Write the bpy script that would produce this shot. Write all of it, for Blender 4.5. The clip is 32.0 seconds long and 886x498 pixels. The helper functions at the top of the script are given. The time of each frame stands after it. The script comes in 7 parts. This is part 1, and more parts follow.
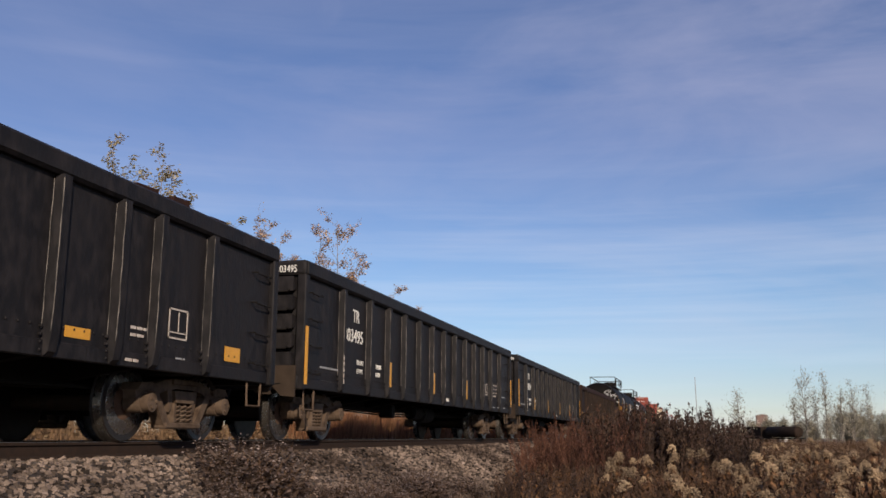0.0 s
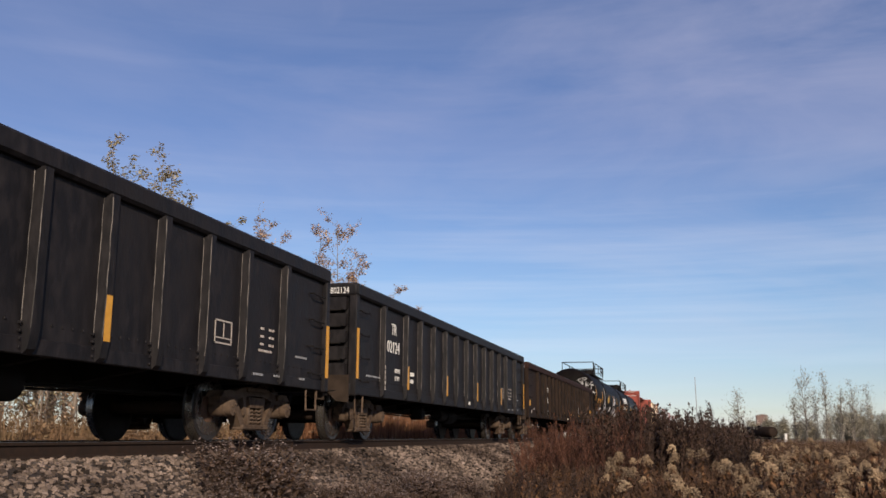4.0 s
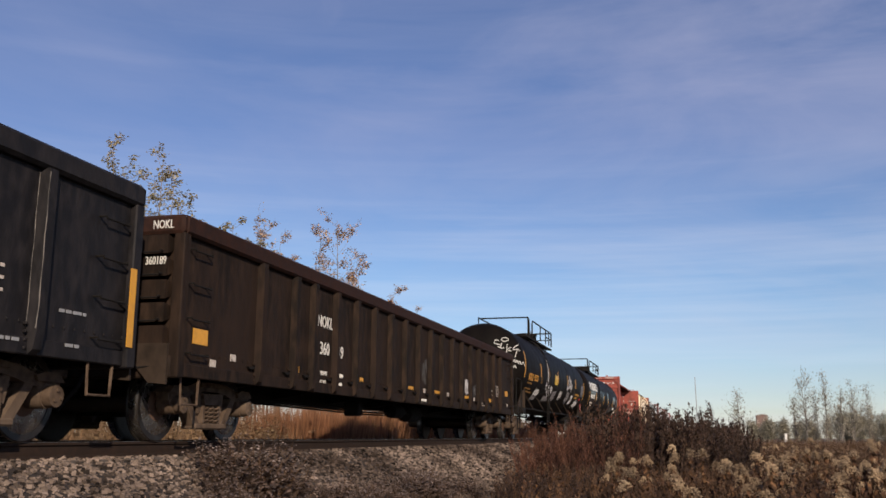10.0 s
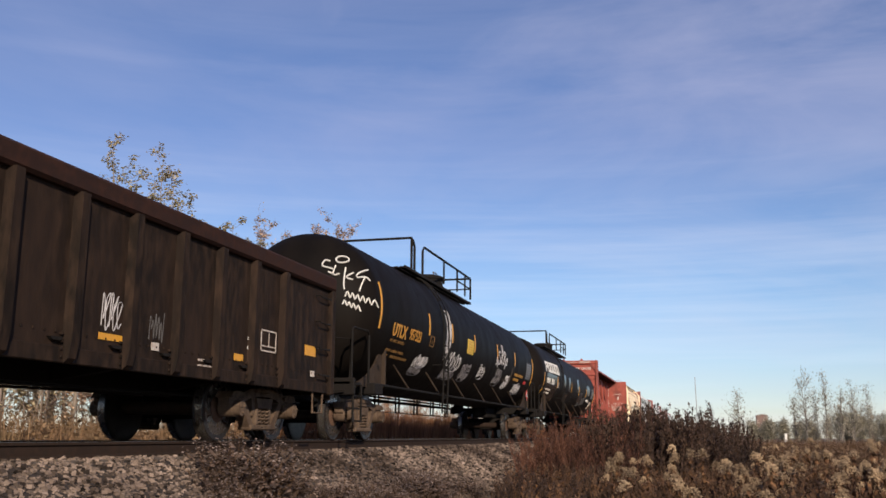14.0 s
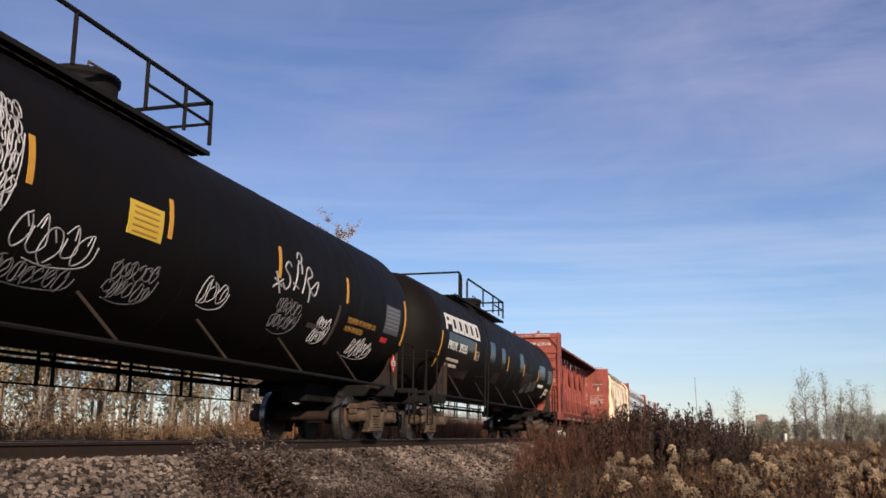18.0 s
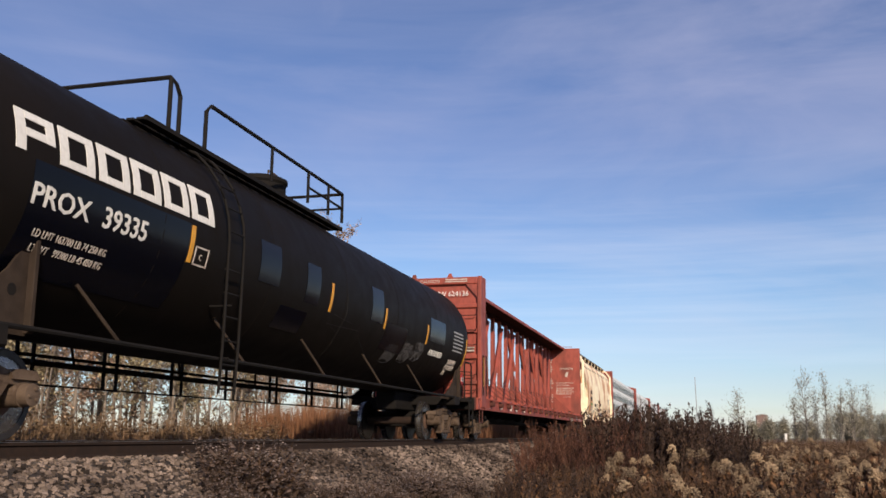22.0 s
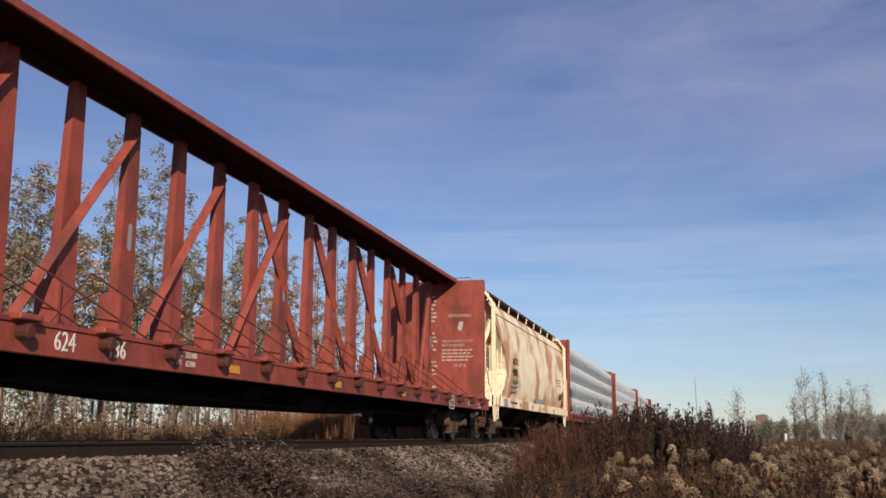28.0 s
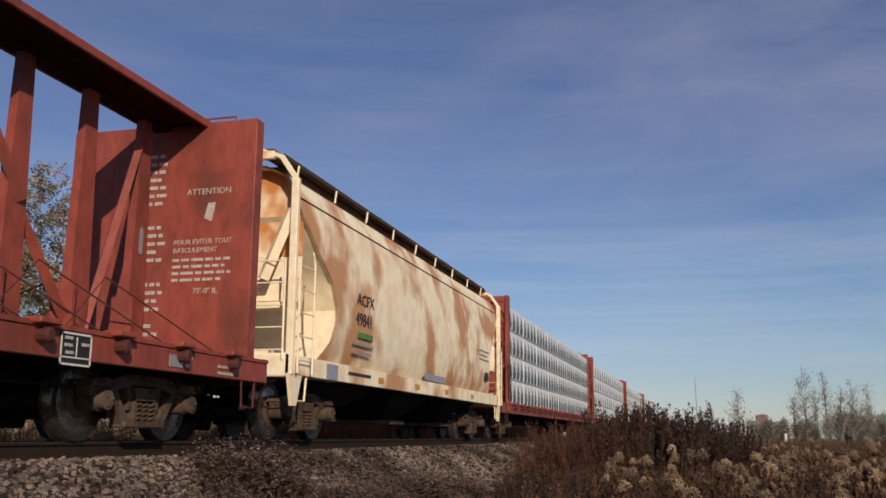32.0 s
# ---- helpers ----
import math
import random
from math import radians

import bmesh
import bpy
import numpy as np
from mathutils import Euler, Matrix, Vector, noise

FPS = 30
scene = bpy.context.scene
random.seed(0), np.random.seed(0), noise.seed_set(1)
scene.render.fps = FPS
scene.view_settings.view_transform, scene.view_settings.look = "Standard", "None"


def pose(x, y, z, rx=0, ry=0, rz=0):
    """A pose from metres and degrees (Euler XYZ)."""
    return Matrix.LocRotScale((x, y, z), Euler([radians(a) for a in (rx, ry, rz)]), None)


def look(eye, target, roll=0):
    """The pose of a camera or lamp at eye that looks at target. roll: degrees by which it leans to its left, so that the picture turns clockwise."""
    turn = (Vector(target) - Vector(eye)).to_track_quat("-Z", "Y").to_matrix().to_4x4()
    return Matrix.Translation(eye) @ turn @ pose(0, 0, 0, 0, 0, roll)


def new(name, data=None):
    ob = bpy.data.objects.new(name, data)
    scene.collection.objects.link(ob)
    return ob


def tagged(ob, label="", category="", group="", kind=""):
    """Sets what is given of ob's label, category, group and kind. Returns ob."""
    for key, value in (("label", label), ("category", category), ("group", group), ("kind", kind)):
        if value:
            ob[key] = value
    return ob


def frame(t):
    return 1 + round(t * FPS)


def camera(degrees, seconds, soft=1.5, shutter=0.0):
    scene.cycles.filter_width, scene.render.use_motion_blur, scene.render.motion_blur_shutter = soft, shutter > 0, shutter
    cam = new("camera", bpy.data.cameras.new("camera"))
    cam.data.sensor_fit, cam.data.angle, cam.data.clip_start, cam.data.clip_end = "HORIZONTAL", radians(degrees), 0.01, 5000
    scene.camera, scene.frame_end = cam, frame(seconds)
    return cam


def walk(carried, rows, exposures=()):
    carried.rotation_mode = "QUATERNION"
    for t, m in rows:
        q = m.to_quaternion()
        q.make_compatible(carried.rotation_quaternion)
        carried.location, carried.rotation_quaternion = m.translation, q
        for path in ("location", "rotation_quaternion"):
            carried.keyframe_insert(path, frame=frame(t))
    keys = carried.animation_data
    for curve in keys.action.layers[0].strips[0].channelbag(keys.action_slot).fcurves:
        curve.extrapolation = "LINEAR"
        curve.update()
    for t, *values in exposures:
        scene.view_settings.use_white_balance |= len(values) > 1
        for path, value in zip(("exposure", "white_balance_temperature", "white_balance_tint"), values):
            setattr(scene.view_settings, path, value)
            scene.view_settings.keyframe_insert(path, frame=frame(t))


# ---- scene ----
cam = camera(50.4546, 32.0, soft=1.6)
EYE = Vector((0.0, 0.0, 0.099))
YAW, PITCH = radians(15.233), radians(11.2095)
AIM = EYE + Vector((math.cos(YAW) * math.cos(PITCH), math.sin(YAW) * math.cos(PITCH), math.sin(PITCH)))
walk(cam, [(0.0, look(EYE, AIM, 0.3753)), (32.0, look(EYE, AIM, 0.3753))],
     [(0, -0.05), (7, 0.0), (10, -0.04), (14, 0.15), (18, 0.1), (25, 0.12), (28, -0.12), (29, -0.05), (30, -0.12), (31, -0.16), (31.5, -0.26), (32, -0.5)])

# ---- plan: x along the track (away from the camera), y towards the track, z = 0 at the top of the rails
TRACK = 7.43        # distance of the track's centre line
WHEEL = 0.457       # wheel radius


def travel(t):
    """How far the train has come along x since the start."""
    u = t / 32.0
    return -32.0 * (3.7327 * u + 1.01897 * u ** 2 / 2 - 0.77294 * u ** 3 / 3 - 1.98937 * u ** 4 / 4 + 1.63749 * u ** 5 / 5) - 0.55 * (1 - math.exp(-t / 1.8)) - 0.085 * math.exp(-t / 0.8)


# ---- light: low autumn sun from behind the camera, along the track
SUN_EL, SUN_DIR = radians(22), Vector((-0.85, -0.525, 0)).normalized()
sun_vec = SUN_DIR * math.cos(SUN_EL) + Vector((0, 0, math.sin(SUN_EL)))
sun_data = bpy.data.lights.new("sun", "SUN")
sun_data.energy, sun_data.angle, sun_data.color = 5.0, radians(0.6), (1.0, 0.84, 0.66)
sun = new("sun", sun_data)
sun.matrix_world = look(sun_vec * 60, (0, 0, 0))


def make_world():
    w = bpy.data.worlds.new("sky")
    scene.world = w
    w.use_nodes = True
    n, l = w.node_tree.nodes, w.node_tree.links
    n.clear()
    sky = n.new("ShaderNodeTexSky")
    sky.sky_type, sky.sun_disc = "NISHITA", False
    sky.sun_elevation = SUN_EL
    sky.sun_rotation = math.atan2(SUN_DIR.x, SUN_DIR.y)
    sky.air_density, sky.dust_density, sky.ozone_density = 1.0, 0.15, 3.6
    tc = n.new("ShaderNodeTexCoord")
    mp = n.new("ShaderNodeMapping")
    mp.inputs["Location"].default_value = (2.3, 1.75, 0.9)
    mp.inputs["Rotation"].default_value = (radians(4), radians(-8), radians(20))
    mp.inputs["Scale"].default_value = (1.0, 1.4, 5.0)
    l.new(tc.outputs["Generated"], mp.inputs[0])
    nz = n.new("ShaderNodeTexNoise")
    nz.inputs["Scale"].default_value, nz.inputs["Detail"].default_value, nz.inputs["Roughness"].default_value = 1.7, 7, 0.55
    nz.inputs["Distortion"].default_value = 0.6
    l.new(mp.outputs[0], nz.inputs["Vector"])
    rp = n.new("ShaderNodeValToRGB")
    rp.color_ramp.elements[0].position, rp.color_ramp.elements[1].position = 0.40, 0.85
    rp.color_ramp.elements[1].color = (0.22, 0.22, 0.22, 1)
    l.new(nz.outputs[0], rp.inputs[0])
    mix = n.new("ShaderNodeMix")
    mix.data_type = "RGBA"
    l.new(rp.outputs[0], mix.inputs[0])
    l.new(sky.outputs[0], mix.inputs[6])
    mix.inputs[7].default_value = (5.4, 6.0, 6.8, 1)
    bg = n.new("ShaderNodeBackground")
    bg.inputs[1].default_value = 0.1
    mp2 = n.new("ShaderNodeMapping")
    mp2.inputs["Rotation"].default_value = (radians(-3), radians(2), radians(-15))
    mp2.inputs["Scale"].default_value = (1.0, 1.0, 26.0)
    l.new(tc.outputs["Generated"], mp2.inputs[0])
    nz2 = n.new("ShaderNodeTexNoise")
    nz2.inputs["Scale"].default_value, nz2.inputs["Detail"].default_value, nz2.inputs["Roughness"].default_value = 1.1, 6, 0.6
    l.new(mp2.outputs[0], nz2.inputs["Vector"])
    rp2 = n.new("ShaderNodeMapRange")
    rp2.inputs[1].default_value, rp2.inputs[2].default_value, rp2.inputs[4].default_value = 0.47, 0.75, 0.30
    l.new(nz2.outputs[0], rp2.inputs[0])
    streak = n.new("ShaderNodeMix")
    streak.data_type = "RGBA"
    sep, low, mul = n.new("ShaderNodeSeparateXYZ"), n.new("ShaderNodeMapRange"), n.new("ShaderNodeMath")
    l.new(tc.outputs["Generated"], sep.inputs[0])
    low.inputs[1].default_value, low.inputs[2].default_value, low.inputs[3].default_value, low.inputs[4].default_value = 0.16, 0.30, 1.0, 0.18
    l.new(sep.outputs[2], low.inputs[0])
    mul.operation = "MULTIPLY"
    l.new(rp2.outputs[0], mul.inputs[0])
    l.new(low.outputs[0], mul.inputs[1])
    l.new(mul.outputs[0], streak.inputs[0])
    l.new(mix.outputs[2], streak.inputs[6])
    streak.inputs[7].default_value = (8.6, 9.2, 9.2, 1)
    tint = n.new("ShaderNodeMix")
    tint.data_type, tint.blend_type = "RGBA", "MULTIPLY"
    tint.inputs[0].default_value = 1.0
    hue = n.new("ShaderNodeMix")
    hue.data_type = "RGBA"
    l.new(low.outputs[0], hue.inputs[0])
    hue.inputs[6].default_value, hue.inputs[7].default_value = (0.985, 0.865, 1.03, 1), (0.975, 0.965, 1.09, 1)
    l.new(hue.outputs[2], tint.inputs[7])
    # a thin sheet of cirrus, thicker towards the south-east
    mp3 = n.new("ShaderNodeMapping")
    mp3.inputs["Location"].default_value = (0.4, 0.1, 0.35)
    mp3.inputs["Rotation"].default_value = (radians(14), radians(-6), radians(32))
    mp3.inputs["Scale"].default_value = (1.2, 1.2, 3.6)
    l.new(tc.outputs["Generated"], mp3.inputs[0])
    nz3 = n.new("ShaderNodeTexNoise")
    nz3.inputs["Scale"].default_value, nz3.inputs["Detail"].default_value, nz3.inputs["Roughness"].default_value = 2.1, 9, 0.58
    nz3.inputs["Distortion"].default_value = 0.9
    l.new(mp3.outputs[0], nz3.inputs["Vector"])
    wisp = n.new("ShaderNodeMapRange")
    wisp.inputs[1].default_value, wisp.inputs[2].default_value, wisp.inputs[4].default_value = 0.40, 0.78, 0.34
    l.new(nz3.outputs[0], wisp.inputs[0])
    side = n.new("ShaderNodeMapRange")
    side.inputs[1].default_value, side.inputs[2].default_value, side.inputs[3].default_value, side.inputs[4].default_value = 0.55, -0.2, 0.35, 1.25
    l.new(sep.outputs[1], side.inputs[0])
    much = n.new("ShaderNodeMath")
    much.operation = "MULTIPLY"
    l.new(wisp.outputs[0], much.inputs[0])
    l.new(side.outputs[0], much.inputs[1])
    veil = n.new("ShaderNodeMix")
    veil.data_type = "RGBA"
    l.new(much.outputs[0], veil.inputs[0])
    l.new(streak.outputs[2], veil.inputs[6])
    veil.inputs[7].default_value = (6.2, 6.6, 7.1, 1)
    l.new(veil.outputs[2], tint.inputs[6])
    l.new(tint.outputs[2], bg.inputs[0])
    out = n.new("ShaderNodeOutputWorld")
    l.new(bg.outputs[0], out.inputs[0])


make_world()


# ---- materials
def mat(name, base, second=None, third=None, rough=0.6, metal=0.0, scale=6.0, big=0.7, bump=0.15, amount=0.5,
        stain=0.5, edge=(0.45, 0.7), stretch=(1, 1, 1), fine=60.0, spec=0.4, vary=0.0, through_light=0.0, each=0.0):
    """A painted, cast or grown surface: base colour, fine mottling in the second colour, large stains in the third."""
    m = bpy.data.materials.new(name)
    m.use_nodes = True
    n, l = m.node_tree.nodes, m.node_tree.links
    b = n["Principled BSDF"]
    second, third = second or tuple(c * 0.7 for c in base), third or tuple(c * 0.8 for c in base)
    tc, info = n.new("ShaderNodeTexCoord"), n.new("ShaderNodeObjectInfo")
    add = n.new("ShaderNodeVectorMath")
    add.operation = "MULTIPLY_ADD"
    l.new(info.outputs["Random"], add.inputs[0])
    add.inputs[1].default_value = (37, 11, 23)
    l.new(tc.outputs["Object"], add.inputs[2])
    mp = n.new("ShaderNodeMapping")
    mp.inputs["Scale"].default_value = stretch
    l.new(add.outputs[0], mp.inputs[0])

    def noise_node(s, d):
        k = n.new("ShaderNodeTexNoise")
        k.inputs["Scale"].default_value, k.inputs["Detail"].default_value = s, d
        l.new(mp.outputs[0], k.inputs["Vector"])
        return k

    def ramp(src, a, c, top):
        r = n.new("ShaderNodeMapRange")
        r.inputs[1].default_value, r.inputs[2].default_value, r.inputs[4].default_value = a, c, top
        l.new(src, r.inputs[0])
        return r.outputs[0]

    def mixed(fac, a, c):
        k = n.new("ShaderNodeMix")
        k.data_type = "RGBA"
        l.new(fac, k.inputs[0])
        for i, v in ((6, a), (7, c)):
            if isinstance(v, tuple):
                k.inputs[i].default_value = (*v, 1)
            else:
                l.new(v, k.inputs[i])
        return k.outputs[2]

    n1, n2, n3 = noise_node(scale, 6), noise_node(big, 4), noise_node(fine, 3)
    col = mixed(ramp(n1.outputs[0], 0.42, 0.72, amount), base, second)
    col = mixed(ramp(n2.outputs[0], edge[0], edge[1], stain), col, third)
    if vary:
        k = n.new("ShaderNodeHueSaturation")
        r = n.new("ShaderNodeMapRange")
        r.inputs[3].default_value, r.inputs[4].default_value = 1 - vary, 1 + vary
        geo = n.new("ShaderNodeNewGeometry")
        l.new(geo.outputs["Random Per Island"], r.inputs[0])
        l.new(r.outputs[0], k.inputs["Value"])
        l.new(col, k.inputs["Color"])
        col = k.outputs[0]
    if each:
        k, r = n.new("ShaderNodeHueSaturation"), n.new("ShaderNodeMapRange")
        r.inputs[3].default_value, r.inputs[4].default_value = 1 - each, 1 + each
        l.new(info.outputs["Random"], r.inputs[0])
        l.new(r.outputs[0], k.inputs["Value"])
        l.new(col, k.inputs["Color"])
        col = k.outputs[0]
    l.new(col, b.inputs["Base Color"])
    rr = n.new("ShaderNodeMapRange")
    rr.inputs[3].default_value, rr.inputs[4].default_value = max(0.05, rough - 0.14), min(1, rough + 0.14)
    l.new(n1.outputs[0], rr.inputs[0])
    l.new(rr.outputs[0], b.inputs["Roughness"])
    b.inputs["Metallic"].default_value = metal
    b.inputs["Specular IOR Level"].default_value = spec
    if bump:
        bp = n.new("ShaderNodeBump")
        bp.inputs["Strength"].default_value, bp.inputs["Distance"].default_value = bump, 0.02
        l.new(n3.outputs[0], bp.inputs["Height"])
        l.new(bp.outputs[0], b.inputs["Normal"])
    if through_light:
        tl, ms = n.new("ShaderNodeBsdfTranslucent"), n.new("ShaderNodeMixShader")
        l.new(col, tl.inputs[0])
        ms.inputs[0].default_value = through_light
        l.new(b.outputs[0], ms.inputs[1])
        l.new(tl.outputs[0], ms.inputs[2])
        l.new(ms.outputs[0], n["Material Output"].inputs[0])
    return m


BLACK_A = mat("black_gondola_paint", (0.0100, 0.0092, 0.0104), (0.029, 0.0250, 0.0262), (0.0165, 0.0142, 0.0145), rough=0.6, scale=8, big=1.1, stretch=(1, 1, 0.5), amount=0.8, stain=0.8, spec=0.14, bump=0.3, fine=25)
BLACK_B = mat("weathered_gondola_paint", (0.0120, 0.0084, 0.0066), (0.040, 0.0245, 0.0170), (0.026, 0.0160, 0.0118), rough=0.75, scale=8, big=1.1, stretch=(1, 1, 0.35), amount=0.95, stain=0.75, spec=0.10, bump=0.3, fine=25)
RUST_TOP = mat("rusty_chord_paint", (0.024, 0.0125, 0.0098), (0.060, 0.025, 0.0165), (0.032, 0.0155, 0.012), rough=0.75, scale=9, spec=0.1)
TANK = mat("black_tank_paint", (0.0053, 0.0043, 0.0038), (0.0086, 0.0066, 0.0054), (0.0116, 0.0084, 0.0066), rough=0.58, scale=3, big=0.5, bump=0.06, spec=0.06, amount=0.7, stretch=(1, 1, 0.4))
TANK_B = mat("clean_black_tank_paint", (0.0080, 0.0063, 0.0052), (0.0106, 0.0082, 0.0066), (0.0132, 0.0099, 0.0078), rough=0.55, scale=3, big=0.5, bump=0.05, spec=0.06)
PATCH = mat("fresh_black_paint_patch", (0.0030, 0.0036, 0.0070), (0.0020, 0.0024, 0.0045), rough=0.2, bump=0.0, spec=0.14)
RED = mat("red_brown_car_paint", (0.300, 0.064, 0.043), (0.185, 0.040, 0.028), (0.110, 0.032, 0.023), rough=0.6, scale=7, big=1.3, stretch=(1, 1, 0.5), amount=0.85, stain=0.7, edge=(0.50, 0.66), bump=0.35, fine=22)
RED_DARK = mat("dark_red_underframe", (0.085, 0.024, 0.017), (0.05, 0.018, 0.013), (0.065, 0.021, 0.016), rough=0.8)
CREAM = mat("cream_hopper_paint", (0.99, 0.89, 0.66), (0.78, 0.50, 0.24), (0.50, 0.205, 0.066), rough=0.6, scale=3.0, big=0.62, stretch=(1.0, 1, 0.8), amount=0.62, stain=0.85, edge=(0.485, 0.58))
BOARD = mat("rusty_roof_board", (0.075, 0.045, 0.030), (0.035, 0.024, 0.019), (0.13, 0.075, 0.045), rough=0.8, scale=5, amount=0.8, spec=0.15)
CREAM_END = mat("rust_stained_cream_paint", (0.95, 0.84, 0.60), (0.80, 0.50, 0.24), (0.55, 0.20, 0.045), rough=0.6, scale=3.5, big=1.3, amount=0.8, stain=0.95, edge=(0.38, 0.56))
CREAM_PLAIN = mat("cream_steel_trim", (0.92, 0.82, 0.61), (0.72, 0.52, 0.30), (0.82, 0.66, 0.43), rough=0.6, scale=6, amount=0.55)
DUST = mat("tan_dusty_steel", (0.060, 0.042, 0.030), (0.022, 0.0155, 0.0115), (0.085, 0.060, 0.043), rough=0.9, scale=5, amount=0.8)
# Red-brown darkened so the chord's underside carries its shade in the colour.
CHORD_SHADE = mat("shade_dark_red_brown_steel", (0.034, 0.0125, 0.0095), (0.018, 0.009, 0.0075), (0.026, 0.011, 0.009), rough=0.9, spec=0.1)
WORN = mat("worn_bare_edge", (0.17, 0.15, 0.135), (0.075, 0.063, 0.056), (0.022, 0.019, 0.017), rough=0.6, scale=9, big=3.5, amount=0.8, stain=1.0, edge=(0.42, 0.60))
SADDLE = mat("grimy_brown_plate", (0.040, 0.028, 0.021), (0.018, 0.013, 0.010), (0.060, 0.043, 0.031), rough=0.8, scale=5, amount=0.8, spec=0.12)
GOLD_DIM = mat("faded_gold_stencil", (0.170, 0.086, 0.019), (0.08, 0.042, 0.011), rough=0.7, scale=26, amount=0.9)
GOLD_WORN = mat("worn_gold_stencil", (0.30, 0.155, 0.028), (0.18, 0.092, 0.02), rough=0.7, scale=22, amount=0.7)
PANEL_GREY = mat("dull_grey_data_panel", (0.085, 0.084, 0.090), (0.05, 0.05, 0.054), rough=0.5, scale=16, amount=0.6)
# Near-black base shared by underframes, railings, ladders and small gear.
UNDER = mat("near_black_underframe", (0.007, 0.006, 0.0055), (0.014, 0.0105, 0.0085), (0.011, 0.0082, 0.0068), rough=0.85, spec=0.2)
CAST = mat("dusty_cast_steel", (0.095, 0.065, 0.046), (0.030, 0.0185, 0.0135), (0.150, 0.108, 0.079), rough=0.9, scale=11, amount=0.85, spec=0.12, big=2.2, stain=0.6)
WHEEL_FACE = mat("brown_wheel_plate", (0.118, 0.070, 0.049), (0.058, 0.032, 0.022), (0.145, 0.094, 0.068), rough=0.85, scale=5, amount=0.7, spec=0.08, big=2.5)
POLISHED = mat("polished_wheel_tread", (0.30, 0.275, 0.255), (0.16, 0.14, 0.125), (0.22, 0.195, 0.175), rough=0.28, metal=0.9, scale=14, amount=0.6)
TREAD = mat("greasy_wheel_rim", (0.022, 0.0175, 0.0150), (0.010, 0.0082, 0.0072), (0.036, 0.027, 0.021), rough=0.42, metal=0.25, scale=10, amount=0.8)
RAIL_SIDE = mat("rusty_rail", (0.024, 0.0155, 0.012), (0.045, 0.026, 0.018), rough=0.9, scale=12, spec=0.15)
RAIL_TOP = mat("polished_rail_head", (0.4, 0.37, 0.34), (0.3, 0.27, 0.25), rough=0.3, metal=0.9)
WOOD = mat("weathered_tie_wood", (0.10, 0.08, 0.065), (0.05, 0.04, 0.034), rough=0.9, stretch=(6, 1, 6))
YELLOW = mat("yellow_reflector_tape", (0.62, 0.30, 0.03), (0.45, 0.22, 0.04), (0.5, 0.24, 0.03), rough=0.5, scale=14, amount=0.6)
SIGN_YELLOW = mat("yellow_sign_paint", (0.62, 0.42, 0.04), (0.5, 0.33, 0.04), rough=0.5, scale=12, amount=0.4)
WHITE = mat("white_stencil_paint", (0.72, 0.70, 0.66), (0.5, 0.48, 0.44), rough=0.6, scale=20, amount=0.5)
OLD_WHITE = mat("worn_white_stencil", (0.52, 0.47, 0.42), (0.3, 0.2, 0.16), rough=0.7, scale=24, amount=0.9)
GREY = mat("faded_grey_stencil", (0.28, 0.28, 0.29), (0.2, 0.2, 0.2), rough=0.6, scale=20)
GOLD = mat("gold_stencil_paint", (0.50, 0.24, 0.035), (0.3, 0.15, 0.03), rough=0.6, scale=20, amount=0.6)
SPRAY = mat("white_spray_paint", (0.40, 0.385, 0.40), (0.2, 0.19, 0.2), rough=0.6, scale=9, amount=0.85)
SPRAY_MID = mat("thin_spray_paint", (0.135, 0.125, 0.135), (0.05, 0.046, 0.05), rough=0.6, scale=8, amount=0.85)
SPRAY_DIM = mat("dull_spray_paint", (0.045, 0.042, 0.044), (0.018, 0.017, 0.018), rough=0.6, scale=6, amount=0.9)
RED_SIGN = mat("red_placard", (0.55, 0.03, 0.03), rough=0.5)
BLACK_INK = mat("black_stencil_ink", (0.02, 0.02, 0.022), rough=0.6)
GREEN = mat("green_stripe_paint", (0.10, 0.24, 0.06), rough=0.6)
BLUE_GREY = mat("blue_grey_patch", (0.32, 0.34, 0.40), rough=0.6)
STONE = mat("ballast_stone", (0.165, 0.126, 0.103), (0.074, 0.053, 0.043), (0.036, 0.025, 0.020), rough=0.95, scale=9, big=0.5, vary=0.95, bump=0.5, spec=0.12, stain=0.85, edge=(0.44, 0.60))
EARTH = mat("dry_autumn_ground", (0.10, 0.068, 0.042), (0.15, 0.105, 0.06), (0.065, 0.045, 0.03), rough=0.95, scale=1.2, big=0.12, bump=0.6, fine=14)
# Bed coloured near black, so the gaps between stones read as shade.
BALLAST_BED_SHADE = mat("ballast_bed", (0.034, 0.025, 0.021), (0.016, 0.012, 0.010), (0.026, 0.019, 0.015), rough=0.95, scale=22, bump=0.9, fine=30)
WRAP = mat("white_lumber_wrap", (0.80, 0.81, 0.81), (0.64, 0.66, 0.68), (0.70, 0.69, 0.69), rough=0.35, scale=5, bump=0.4, fine=8)
WRAP_PRINT = mat("blue_green_wrap_print", (0.034, 0.052, 0.052), (0.12, 0.165, 0.16), rough=0.45, scale=7, amount=0.7)


